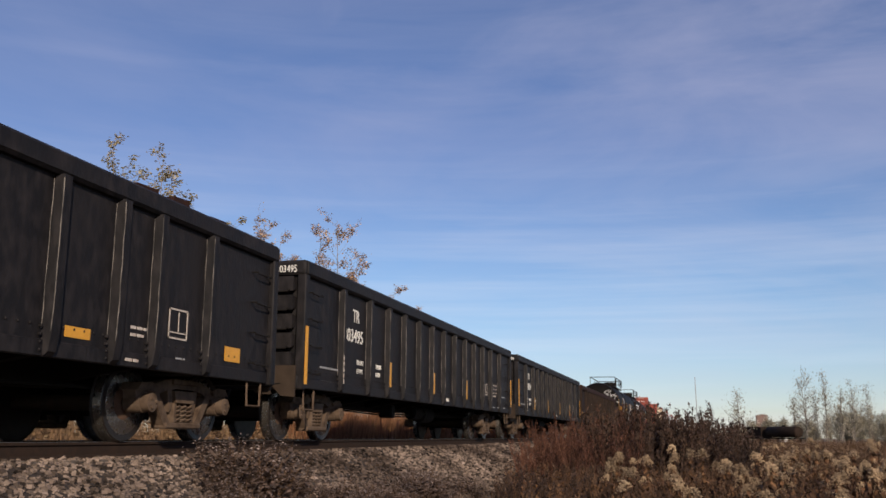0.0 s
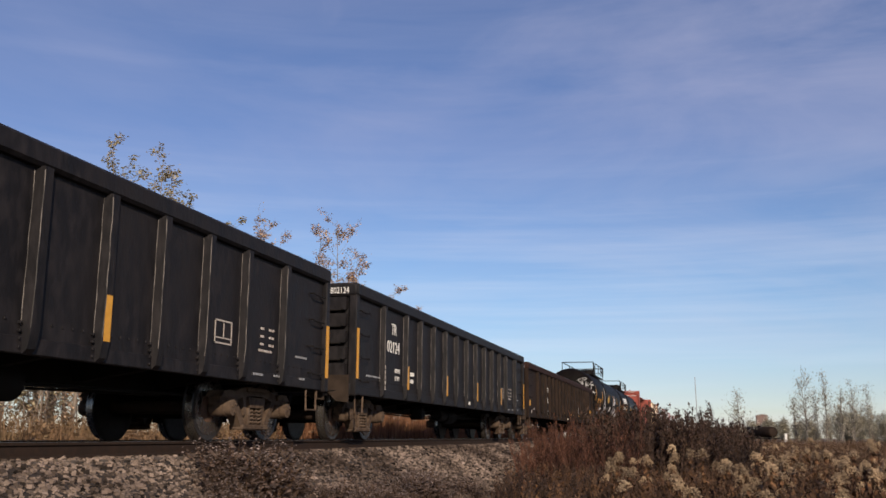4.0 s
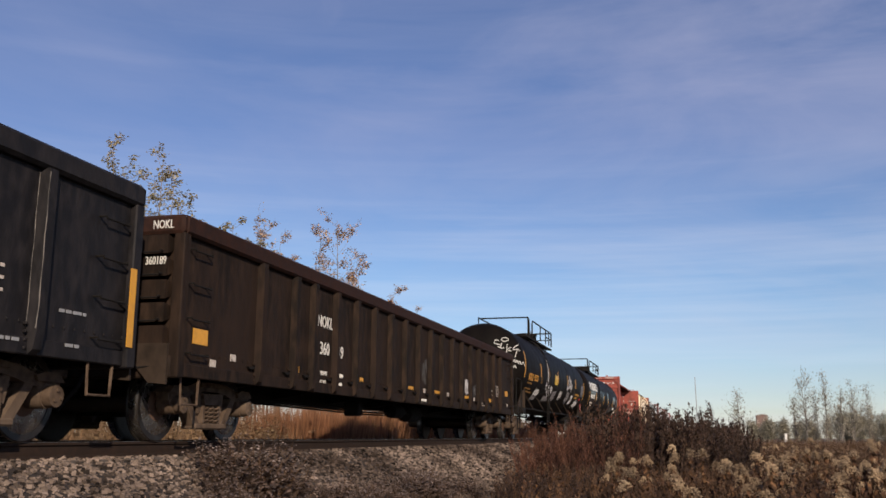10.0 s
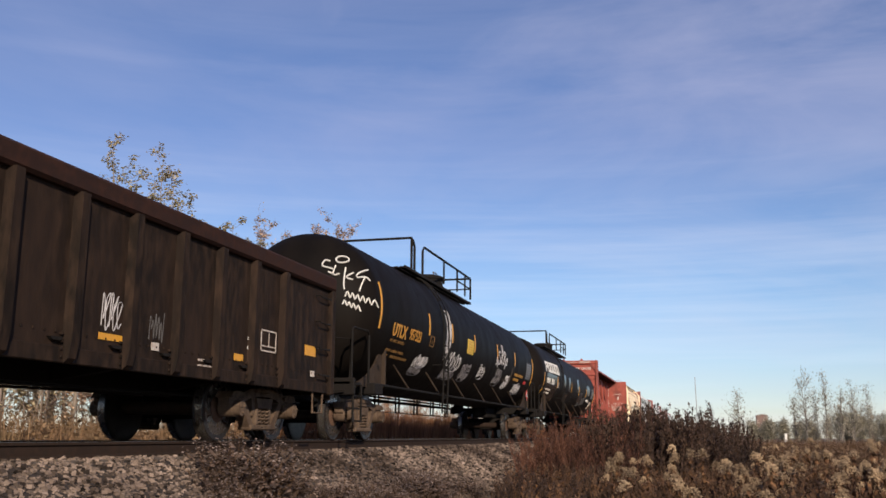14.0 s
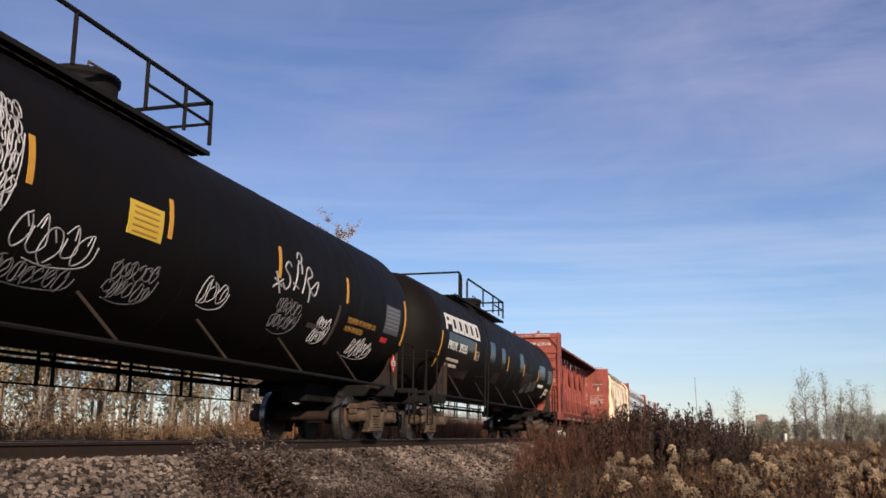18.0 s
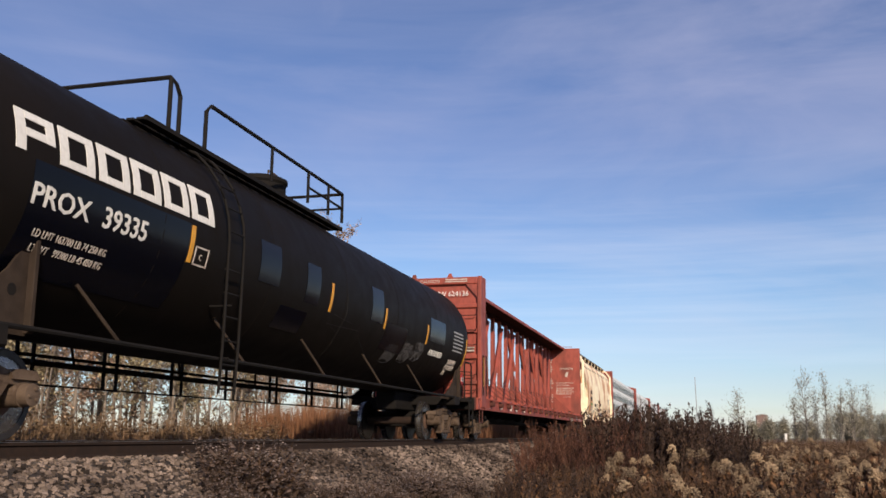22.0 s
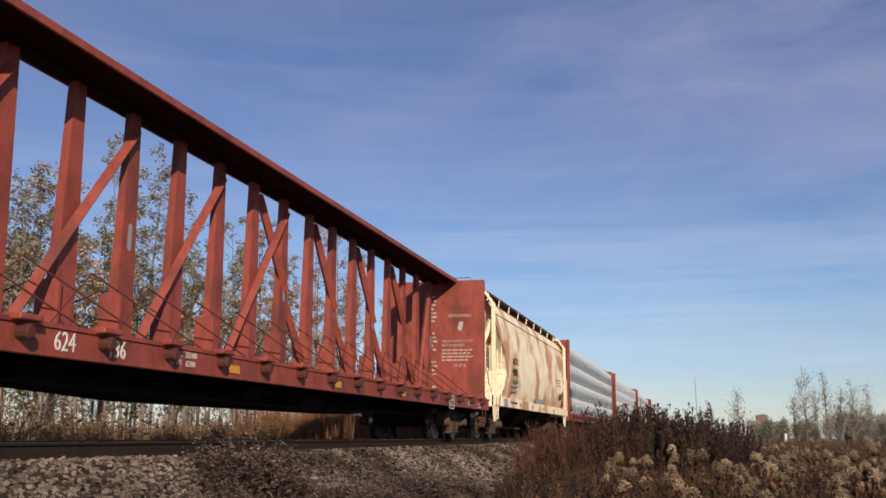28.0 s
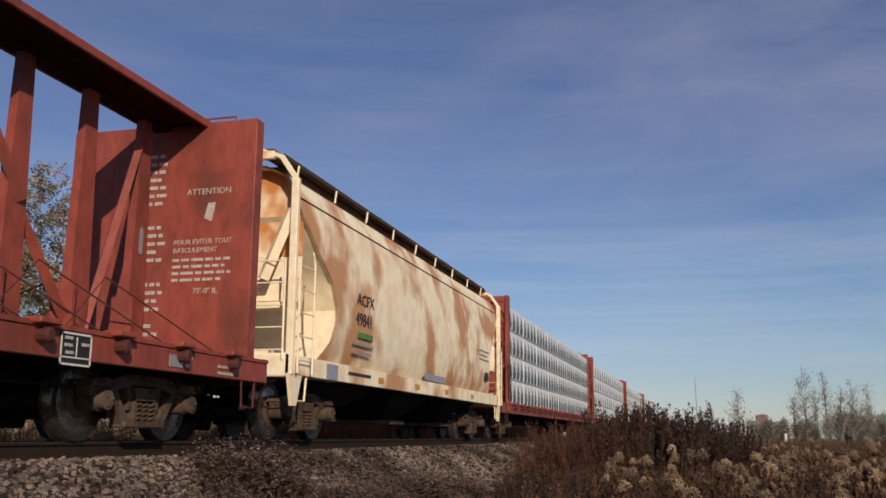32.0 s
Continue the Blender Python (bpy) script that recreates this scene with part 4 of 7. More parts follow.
def placard(car, x, y, z):
    """A diamond sign on a short post."""
    sign = part("placard", Geo().prism([(x - 0.16, z), (x, z - 0.19), (x + 0.16, z), (x, z + 0.19)], y - 0.012, y), RED_SIGN, car, "red diamond placard with a white number panel")
    plate(sign, x - 0.105, x + 0.105, z - 0.05, z + 0.055, y - 0.0125, WHITE, "number_panel")
    lettering("1075", 0.12, BLACK_INK, sign, x - 0.10, y - 0.020, z - 0.04, wide=0.78, thick=0.002)
    part("flame_mark", Geo().prism([(x - 0.035, z + 0.075), (x + 0.035, z + 0.075), (x, z + 0.15)], y - 0.016, y - 0.012), WHITE, sign)
    lettering("2", 0.07, WHITE, sign, x - 0.02, y - 0.014, z - 0.13, thick=0.002)
    part("placard_post", Geo().box(x - 0.02, x + 0.02, y, y + 0.03, 1.02, z + 0.1), UNDER, car)


SCUFF = mat("pale_scuff_in_paint", (0.0095, 0.0074, 0.0060), (0.005, 0.004, 0.0033), rough=0.7, scale=9, amount=0.9)
SCRATCHES = (((100.08, -25.8), (100.81, -25.4), (101.64, -24.4)), ((101.68, -27.7), (102.09, -34), (102.93, -45)), ((100.71, -2), (100.79, -16), (100.73, -31), (100.86, -60)), ((100.3, -27), (100.64, -29.5)), ((100.27, -18.5), (101.19, -21)))


def build_tanks():
    r, zc, o = 1.51, 2.55, 70.15
    t = tank_car("tank_car", o, 19.55, r, zc, 71.45, 88.7, 74.72, 81.2, 75.85, TANK, "black pressure tank car covered in white graffiti tags")
    P = lambda x: x - o
    for x, a0, a1 in ((71.48, -16, 19), (74.9, -8, 11), (76.98, -7, 11), (79.42, -8, 10), (82.44, -7, 11), (85.24, -7, 10), (88.62, -24, 12)):
        tank_patch(t, "reflector", r, zc, P(x), P(x) + 0.085, a0, a1, YELLOW, "yellow reflective strip")
    tank_patch(t, "faded_strip", r, zc, P(84.95), P(85.05), -38, -10, DUST, "faded brown strip")
    tank_text(t, "UTLX", 0.36, GOLD, r, zc, P(72.36), -17.6, 1.02, bold=0.012)
    tank_text(t, "957523", 0.335, GOLD, r, zc, P(73.50), -16.6, 0.86, bold=0.003)
    tank_text(t, "THE TANK CAR PEOPLE", 0.092, GOLD_DIM, r, zc, P(72.34), -22.8, 0.98)
    tank_text(t, "LD LMT  163100 LB  74 000 KG", 0.088, GOLD_DIM, r, zc, P(72.36), -30.8, 0.98)
    tank_text(t, "LT WT", 0.088, GOLD_DIM, r, zc, P(72.40), -35.4, 0.98)
    dashes(t, r, zc, P(72.85), P(73.98), -35.4, 0.058, GOLD_DIM, 9)
    for x0, x1, a0, a1 in ((75.05, 75.37, -17, -16), (75.05, 75.37, -8.5, -7.5), (75.05, 75.075, -17, -7.5), (75.345, 75.37, -17, -7.5)):
        tank_patch(t, "stencil_frame", r, zc, P(x0) + 0.05, P(x1) + 0.05, a0, a1, GOLD_DIM)
    tank_text(t, "C", 0.12, GOLD_DIM, r, zc, P(75.21), -14.5, 0.9)
    tank_patch(t, "yellow_sign", r, zc, P(78.62), P(79.3), -11.6, 2.8, SIGN_YELLOW, "yellow warning panel with small print")
    for k in range(5):
        tank_patch(t, "sign_print", r, zc, P(78.7), P(79.2), 0.2 - 2.6 * k, 0.9 - 2.6 * k, GOLD, "", 0.012)
    tank_patch(t, "grey_sign", r, zc, P(87.42), P(88.3), -18, 3, PANEL_GREY, "grey data panel")
    for k in range(6):
        tank_patch(t, "sign_print", r, zc, P(87.47), P(88.25), 1.0 - 3.0 * k, 1.6 - 3.0 * k, GREY, "", 0.012)
    tank_patch(t, "red_sign", r, zc, P(87.42), P(87.78), -25.5, -21.5, RED_SIGN, "small red sign")
    tank_text(t, "LIQUEFIED PETROLEUM GAS", 0.15, GOLD_WORN, r, zc, P(85.47), -19, 0.78)
    tank_text(t, "NON-ODORIZED", 0.15, GOLD_WORN, r, zc, P(85.46), -25, 0.78)
    for i, (x, a, w, h, m, k) in enumerate(((76.40, -19, 0.40, 1.1, SPRAY, 6), (77.0, -32, 1.15, 0.40, SPRAY, 1), (76.95, -43, 1.1, 0.26, SPRAY_MID, 1), (78.62, -40, 0.82, 0.46, SPRAY_MID, 2), (80.46, -33, 0.66, 0.34, SPRAY, 1), (82.6, -36, 0.85, 0.50, SPRAY_MID, 2), (84.2, -37, 0.55, 0.44, SPRAY, 2), (86.05, -42, 1.05, 0.36, SPRAY, 1), (74.45, -37, 0.9, 0.26, SPRAY, 1), (74.5, -46, 0.8, 0.22, SPRAY_MID, 1))):
        graffiti(t, r, zc, P(x), a, w, h, 20 + i, m, 0.0095, k)
    tank_patch(t, "faded_strip", r, zc, P(83.93), P(84.45), -29.5, -26.5, DUST, "brown primer patch")
    # the large tag: a star, hooks and loops drawn with a broad line
    strokes = (((82.36, -4), (82.58, -15)), ((82.32, -13), (82.62, -7)), ((82.34, -8), (82.6, -11)),
               ((82.88, 2), (82.76, 4), (82.66, 0), (82.82, -4), (82.86, -9), (82.74, -12), (82.62, -9)),
               ((83.03, -11), (83.10, -2), (83.12, 5), (83.24, 6), (83.27, 0)), ((82.98, -7), (83.2, -9)),
               ((83.08, 8), (83.14, 12), (83.26, 11), (83.24, 7), (83.12, 7)),
               ((83.36, -11), (83.46, 4), (83.6, 5), (83.66, 1), (83.5, -2), (83.62, -8), (83.64, -15)), ((83.62, -8), (83.92, -1), (83.84, -10), (83.66, -8)))
    for st in strokes:
        part("sprayed_tag", Geo().tube([on_tank(r, zc, P(x), a2, 0.0) for x, a2 in smooth_line(st, 4)], 0.017, 5), SPRAY, t, "broad white sprayed stroke")
    # sprayed strokes on the rounded front end
    def on_head(y, z, lift=0.004):
        rho = min(1.0, math.hypot(y, z - zc) / r)
        return (P(71.45) - 0.78 * math.sqrt(max(0.0, 1 - rho ** (2 / 0.9))) - lift, y, z)
    loops = [[(-1.0 - 0.5 * k / 12, 2.72 - 0.16 * k / 12 + (0.07 if k % 2 else -0.05)) for k in range(13)], [(-0.96 - 0.3 * k / 8, 2.56 - 0.12 * k / 8 + (0.06 if k % 2 else -0.04)) for k in range(9)]]
    for st in [((-0.67, 3.37), (-0.57, 3.39), (-0.53, 3.28), (-0.65, 3.24), (-0.75, 3.2), (-0.74, 3.12), (-0.66, 3.16)), ((-0.78, 3.29), (-0.76, 3.1), (-0.87, 3.12)),
               ((-0.76, 3.42), (-0.82, 3.48), (-0.94, 3.47), (-0.99, 3.4), (-0.91, 3.35), (-0.8, 3.36), (-0.76, 3.42)), ((-0.96, 3.25), (-0.96, 2.94), (-0.98, 2.81)),
               ((-1.1, 3.15), (-0.99, 3.05), (-1.11, 3.01)), ((-1.3, 3.24), (-1.18, 3.14), (-1.17, 3.06), (-1.3, 3.08), (-1.37, 3.02)), ((-1.29, 3.08), (-1.23, 2.79))] + loops:
        part("sprayed_tag", Geo().tube([on_head(y, z) for y, z in smooth_line(st, 3)], 0.015, 4), WHITE, t, "white sprayed stroke")
    placard(t, P(88.5), -1.30, 1.55)
    r, zc, o = 1.47, 2.60, 90.55
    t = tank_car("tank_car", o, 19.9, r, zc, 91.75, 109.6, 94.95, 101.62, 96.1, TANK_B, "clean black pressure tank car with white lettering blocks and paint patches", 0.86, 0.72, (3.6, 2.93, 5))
    P = lambda x: x - o
    for x, a0, a1 in ((91.78, -36, 0), (95.33, -17, 1), (99.97, -18, 1), (102.85, -17, -1), (105.85, -18, -1), (109.55, -40, 0)):
        tank_patch(t, "reflector", r, zc, P(x), P(x) + 0.085, a0, a1, YELLOW, "yellow reflective strip")
    for k in range(6):
        logo_block(t, r, zc, P(92.17) + k * 0.63, 0.56, 3 + 0.25 * k, 19 + 0.6 * k, k)
    tank_patch(t, "blue_patch", r, zc, P(92.45), P(95.3), -43, 1.5, PATCH, "glossy dark repainted panel", 0.004)
    tank_text(t, "PROX", 0.30, WHITE, r, zc, P(92.46), -14.7, 1.12, bold=0.004)
    tank_text(t, "39335", 0.32, WHITE, r, zc, P(93.57), -14.6, 1.05, bold=0.004)
    tank_text(t, "LD LMT 163700 LB 74 250 KG", 0.115, OLD_WHITE, r, zc, P(92.65), -26.2, 0.80)
    tank_text(t, "LT WT   99300 LB 45 050 KG", 0.115, OLD_WHITE, r, zc, P(92.70), -32.1, 0.80)
    tank_text(t, "C", 0.11, OLD_WHITE, r, zc, P(95.58), -14.5, 0.9)
    for x0, x1, a0, a1 in ((95.47, 95.8, -17.4, -16.6), (95.47, 95.8, -8.8, -8), (95.47, 95.49, -17.4, -8), (95.78, 95.8, -17.4, -8)):
        tank_patch(t, "stencil_frame", r, zc, P(x0), P(x1), a0, a1, OLD_WHITE)
    for x, w, a0, a1 in ((97.25, 0.68, -14, 9.5), (98.92, 0.55, -17, 8), (102.04, 0.66, -14, 11.5), (103.0, 1.4, -33, -11), (106.1, 1.3, -14, 7), (98.2, 1.0, -38, -23)):
        tank_patch(t, "paint_patch", r, zc, P(x), P(x) + w, a0, a1, PATCH, "glossy black paint patch")
    tank_text(t, "NON ODORIZED", 0.20, WHITE, r, zc, P(106.33), -26.5, 0.72)
    tank_text(t, "LIQUEFIED", 0.19, OLD_WHITE, r, zc, P(108.2), -30, 0.8)
    tank_text(t, "PETROLEUM", 0.19, OLD_WHITE, r, zc, P(108.15), -36, 0.8)
    tank_text(t, "GAS", 0.19, OLD_WHITE, r, zc, P(108.2), -42, 0.8)
    for k in range(6):
        dashes(t, r, zc, P(108.25), P(109.2), 2 - 3.6 * k, 0.035, GREY, 9)
    for line in SCRATCHES:
        part("scuff_mark", Geo().tube([on_tank(r, zc, P(x), a2, -0.003) for x, a2 in smooth_line(line, 4)], 0.008, 4), SCUFF, t, "faint pale scratch")
    for i, x in enumerate((103.5, 104.45, 105.2)):
        graffiti(t, r, zc, P(x), -42 + 4 * i, 0.6, 0.4, 50 + i, SPRAY_DIM, 0.008)
    placard(t, P(109.7), -1.30, 1.56)
    # road number on the rounded front end
    for txt, z0 in (("PROX", 3.36), ("39335", 3.14)):
        cu = bpy.data.curves.new("letters", "FONT")
        cu.body, cu.size, cu.extrude, cu.resolution_u = txt, 0.2, 0.003, 2
        me = bpy.data.meshes.new_from_object(bpy.data.objects.new("letters", cu))
        for v in me.vertices:
            y, z = 0.02 - v.co.x * 0.9 + (0.6 if txt == "PROX" else 0.0), z0 + (0.0 if txt == "39335" else -0.22) + v.co.y
            rho = min(1.0, math.hypot(y, z - zc) / r)
            v.co = Vector((P(91.75) - 0.86 * math.sqrt(max(0.0, 1 - rho ** (2 / 0.72))) - 0.012 - v.co.z, y, z))
        me.materials.clear()
        me.materials.append(WHITE)
        new("end_lettering", me).parent = t


def dashes(t, r, zc, x0, x1, ang, h, material, n):
    """A line of unreadable small print as short bars."""
    w, a = (x1 - x0) / n, math.degrees(h / r)
    for k in range(n):
        tank_patch(t, "stencil_bar", r, zc, x0 + w * k, x0 + w * (k + 0.72), ang, ang + a, material, "", 0.006, 1)


def logo_block(t, r, zc, x, w, a0, a1, k):
    """A plain white block of the company mark, with a slot in it."""
    for x0, x1, c0, c1 in ((x, x + w * 0.25, a0, a1), (x + w * 0.25, x + w, a1 - 3.2, a1), (x + w * 0.76, x + w, a0 if k else a0 + 6, a1 - 3.2), (x + w * 0.25, x + w * 0.76, a0 if k else a0 + 6, a0 + (3.2 if k else 9.2))):
        tank_patch(t, "mark_block", r, zc, x0, x1 - 0.004, c0, c1, WHITE, "", 0.007, 3)


# ---- centre-beam flat car
def winch_geo():
    return Geo().lathe([(-0.07, 0.05), (-0.05, 0.075), (0.09, 0.075), (0.11, 0.045), (0.2, 0.04)], n=10)


def centre_beam(name, x0, x1, label, loaded):
    """x0, x1: outer faces of the two end walls."""
    car = rail_car(name, x0, label, "centre-beam flat car", "centre-beam flat cars of the train")
    L = x1 - x0
    zd, zt = 1.12, 4.56
    part("deck", Geo().box(-0.3, L + 0.3, -1.46, 1.46, zd - 0.06, zd), RED_DARK, car)
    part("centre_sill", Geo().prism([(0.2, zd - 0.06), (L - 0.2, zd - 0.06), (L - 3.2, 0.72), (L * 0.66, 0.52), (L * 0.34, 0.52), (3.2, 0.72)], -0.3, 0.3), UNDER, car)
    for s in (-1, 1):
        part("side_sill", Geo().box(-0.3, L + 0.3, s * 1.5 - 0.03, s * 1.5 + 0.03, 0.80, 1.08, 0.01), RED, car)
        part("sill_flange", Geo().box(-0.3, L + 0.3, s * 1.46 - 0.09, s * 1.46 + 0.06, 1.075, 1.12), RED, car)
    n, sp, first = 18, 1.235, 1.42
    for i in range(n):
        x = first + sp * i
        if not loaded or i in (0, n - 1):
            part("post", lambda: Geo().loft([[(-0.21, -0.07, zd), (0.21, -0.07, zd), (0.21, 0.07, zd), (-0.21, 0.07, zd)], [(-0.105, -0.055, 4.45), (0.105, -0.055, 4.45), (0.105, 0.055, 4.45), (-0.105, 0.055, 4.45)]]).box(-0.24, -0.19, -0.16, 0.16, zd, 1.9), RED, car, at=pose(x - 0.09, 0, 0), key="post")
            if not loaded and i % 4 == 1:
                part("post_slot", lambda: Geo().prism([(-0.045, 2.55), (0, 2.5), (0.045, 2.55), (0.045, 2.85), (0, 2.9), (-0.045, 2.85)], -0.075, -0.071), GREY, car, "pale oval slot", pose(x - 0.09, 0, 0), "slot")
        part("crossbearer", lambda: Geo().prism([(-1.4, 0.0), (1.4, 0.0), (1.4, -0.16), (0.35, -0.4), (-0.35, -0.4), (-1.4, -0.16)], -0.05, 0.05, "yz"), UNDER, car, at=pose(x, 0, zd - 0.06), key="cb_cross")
        for s in (-1, 1):
            part("tie_down_winch", winch_geo, RED_DARK, car, at=pose(x - 0.12, s * 1.60, 0.99, 0, 0, 0 if s < 0 else 180), key="winch")
            part("winch_bracket", lambda: Geo().box(-0.16, 0.16, -0.16, 0.06, 1.09, 1.15, 0.012), RED, car, at=pose(x - 0.12, s * 1.5, 0, 0, 0, 0 if s < 0 else 180), key="winch_bracket")
    if not loaded:
        for i in range(1, n - 1):
            # steel straps from the posts down to the winches
            x = first + sp * i
            for s in (-1, 1):
                part("tie_down_cable", lambda: Geo().tube([(0, -0.36, 2.0), (sp, -1.2, 1.18)], 0.011, 4).tube([(0, -0.36, 2.0), (-sp * 0.9, -0.62, 1.18)], 0.011, 4), RED_DARK, car, at=pose(x, 0, 0, 0, 0, 0 if s < 0 else 180), key=("cable", round(sp, 3)))
        for a, b2, z0, z1 in ((1, 3, 1.25, 4.15), (3, 5, 1.25, 4.15), (5, 7, 1.25, 4.15), (7, 9, 1.25, 4.15), (8, 10, 4.15, 1.25), (10, 12, 4.15, 1.25), (12, 14, 4.15, 1.25), (14, 16, 4.15, 1.25)):
            xa, xb = first + sp * a + 0.06, first + sp * b2 - 0.12
            xm, zm = (xa + xb) / 2, (z0 + z1) / 2
            fall = 1 if z0 > z1 else -1
            part("diagonal_brace", Geo().tube([(xa, -0.03 if fall > 0 else -0.11, z0 + fall * 0.1), (xm, -0.07 if fall > 0 else -0.11, zm)], 0.085, 4), RED, car)
            part("diagonal_brace", Geo().tube([(xm, 0.02 if fall > 0 else -0.11, zm), (xb, -0.03 if fall > 0 else -0.08, z1)], 0.085, 4), RED, car)
        part("diagonal_brace", Geo().tube([(first + sp * 17 - 0.15, -0.03, 4.25), (first + sp * 16 + 0.05, -0.03, 1.25)], 0.07, 4), RED, car)
    near, far = -0.70, 0.20
    # Plate and web take the shade-dark copy of the lips' red.
    part("top_chord", Geo().box(0.2, L - 0.2, near, far, zt - 0.07, zt - 0.01, 0.01), CHORD_SHADE, car)
    for y in (near, far):
        part("chord_lip", Geo().box(0.2, L - 0.2, y - 0.025, y + 0.025, zt - 0.11, zt, 0.008), RED, car)
    part("chord_web", Geo().box(0.2, L - 0.2, -0.12, 0.12, 4.43, zt - 0.06), CHORD_SHADE, car)
    for e, x in ((0, 0.0), (1, L)):
        d = 0.3 if loaded else 0.0
        b = part("bulkhead", Geo().box(*((0.12 + d, 0.55) if e == 0 else (L - 0.28, L - 0.05)), -1.50, 1.50, zd, zt - 0.03, 0.012), RED, car, "red-brown steel end wall")
        if e == 0:
            for s in (-1, 1):
                part("bulkhead_post", Geo().box(d, 0.60, s * 1.50 - 0.06, s * 1.50 + 0.06, 0.85, zt, 0.02), RED, b)
            part("bulkhead_beam", Geo().box(d, 0.3 + 0.8 * d, -1.44, 1.44, zt - 0.22, zt - 0.02, 0.02), RED, b)
            for yy in (-0.62, 0.45, 1.3):
                part("lifting_lug", Geo().prism([(yy - 0.09, zt - 0.03), (yy + 0.09, zt - 0.03), (yy + 0.02, zt + 0.10), (yy - 0.05, zt + 0.10)], 0.05 + d, 0.10 + d, "yz"), RED, b)
            for k in range(4):
                part("bulkhead_rib", Geo().box(0.05 + d, 0.14 + d, -1.44, 1.44, 1.5 + k * 0.72, 1.62 + k * 0.72, 0.02), RED, b)
            for s in (-1, 1):
                part("gusset", Geo().prism([(s * 1.44, zt - 0.22), (s * 1.44, zt - 0.62), (s * 1.1, zt - 0.22)], 0.04 + d, 0.14 + d, "yz"), RED, b)
            for k in range(6):
                grab_iron(car, 0.02 + d, -1.40, 1.35 + k * 0.42, 0.42, 0.07, "y")
            part("step_frame", Geo().tube([(0.05, -1.6, 1.2), (0.05, -1.6, 2.3), (0.5, -1.6, 2.3), (0.5, -1.6, 1.2)], 0.015), UNDER, car)
        else:
            part("bulkhead_rail", Geo().tube([(L - 0.16, -1.1, zt - 0.03), (L - 0.16, -1.1, zt + 0.06), (L - 0.16, -0.5, zt + 0.06), (L - 0.16, -0.5, zt - 0.03)], 0.015), RED, b)
        part("end_sill", Geo().box(-0.42 if e == 0 else L + 0.3, -0.3 if e == 0 else L + 0.42, -1.48, 1.48, 0.78, 1.14, 0.015), RED_DARK, car)
        coupler(car, -0.4 if e == 0 else L + 0.4, -1 if e == 0 else 1)
        for k in range(3):
            part("stirrup_step", lambda: Geo().tube([(0, 0, 0), (0.02, 0, -0.4), (0.36, 0, -0.4), (0.38, 0, 0)], 0.018), RED_DARK, car, at=pose(0.0 if e == 0 else L - 0.4, -1.5, 0.85), key="cb_stirrup") if k == 0 else None
    part("brake_rod", Geo().tube([(3, -0.95, 0.62), (L * 0.5, -1.0, 0.52), (L - 3, -0.95, 0.6)], 0.018), UNDER, car)
    part("air_reservoir", Geo().lathe([(-0.6, 0.06), (-0.5, 0.2), (0.5, 0.2), (0.6, 0.06)], (L * 0.52, -0.75, 0.72), "x", 16), UNDER, car)
    part("brake_cylinder", Geo().lathe([(-0.3, 0.14), (0.3, 0.14), (0.34, 0.04), (0.8, 0.03)], (L * 0.42, -0.8, 0.74), "x", 16), UNDER, car)
    truck(car, 1.55)
    truck(car, L - 2.0)
    return car


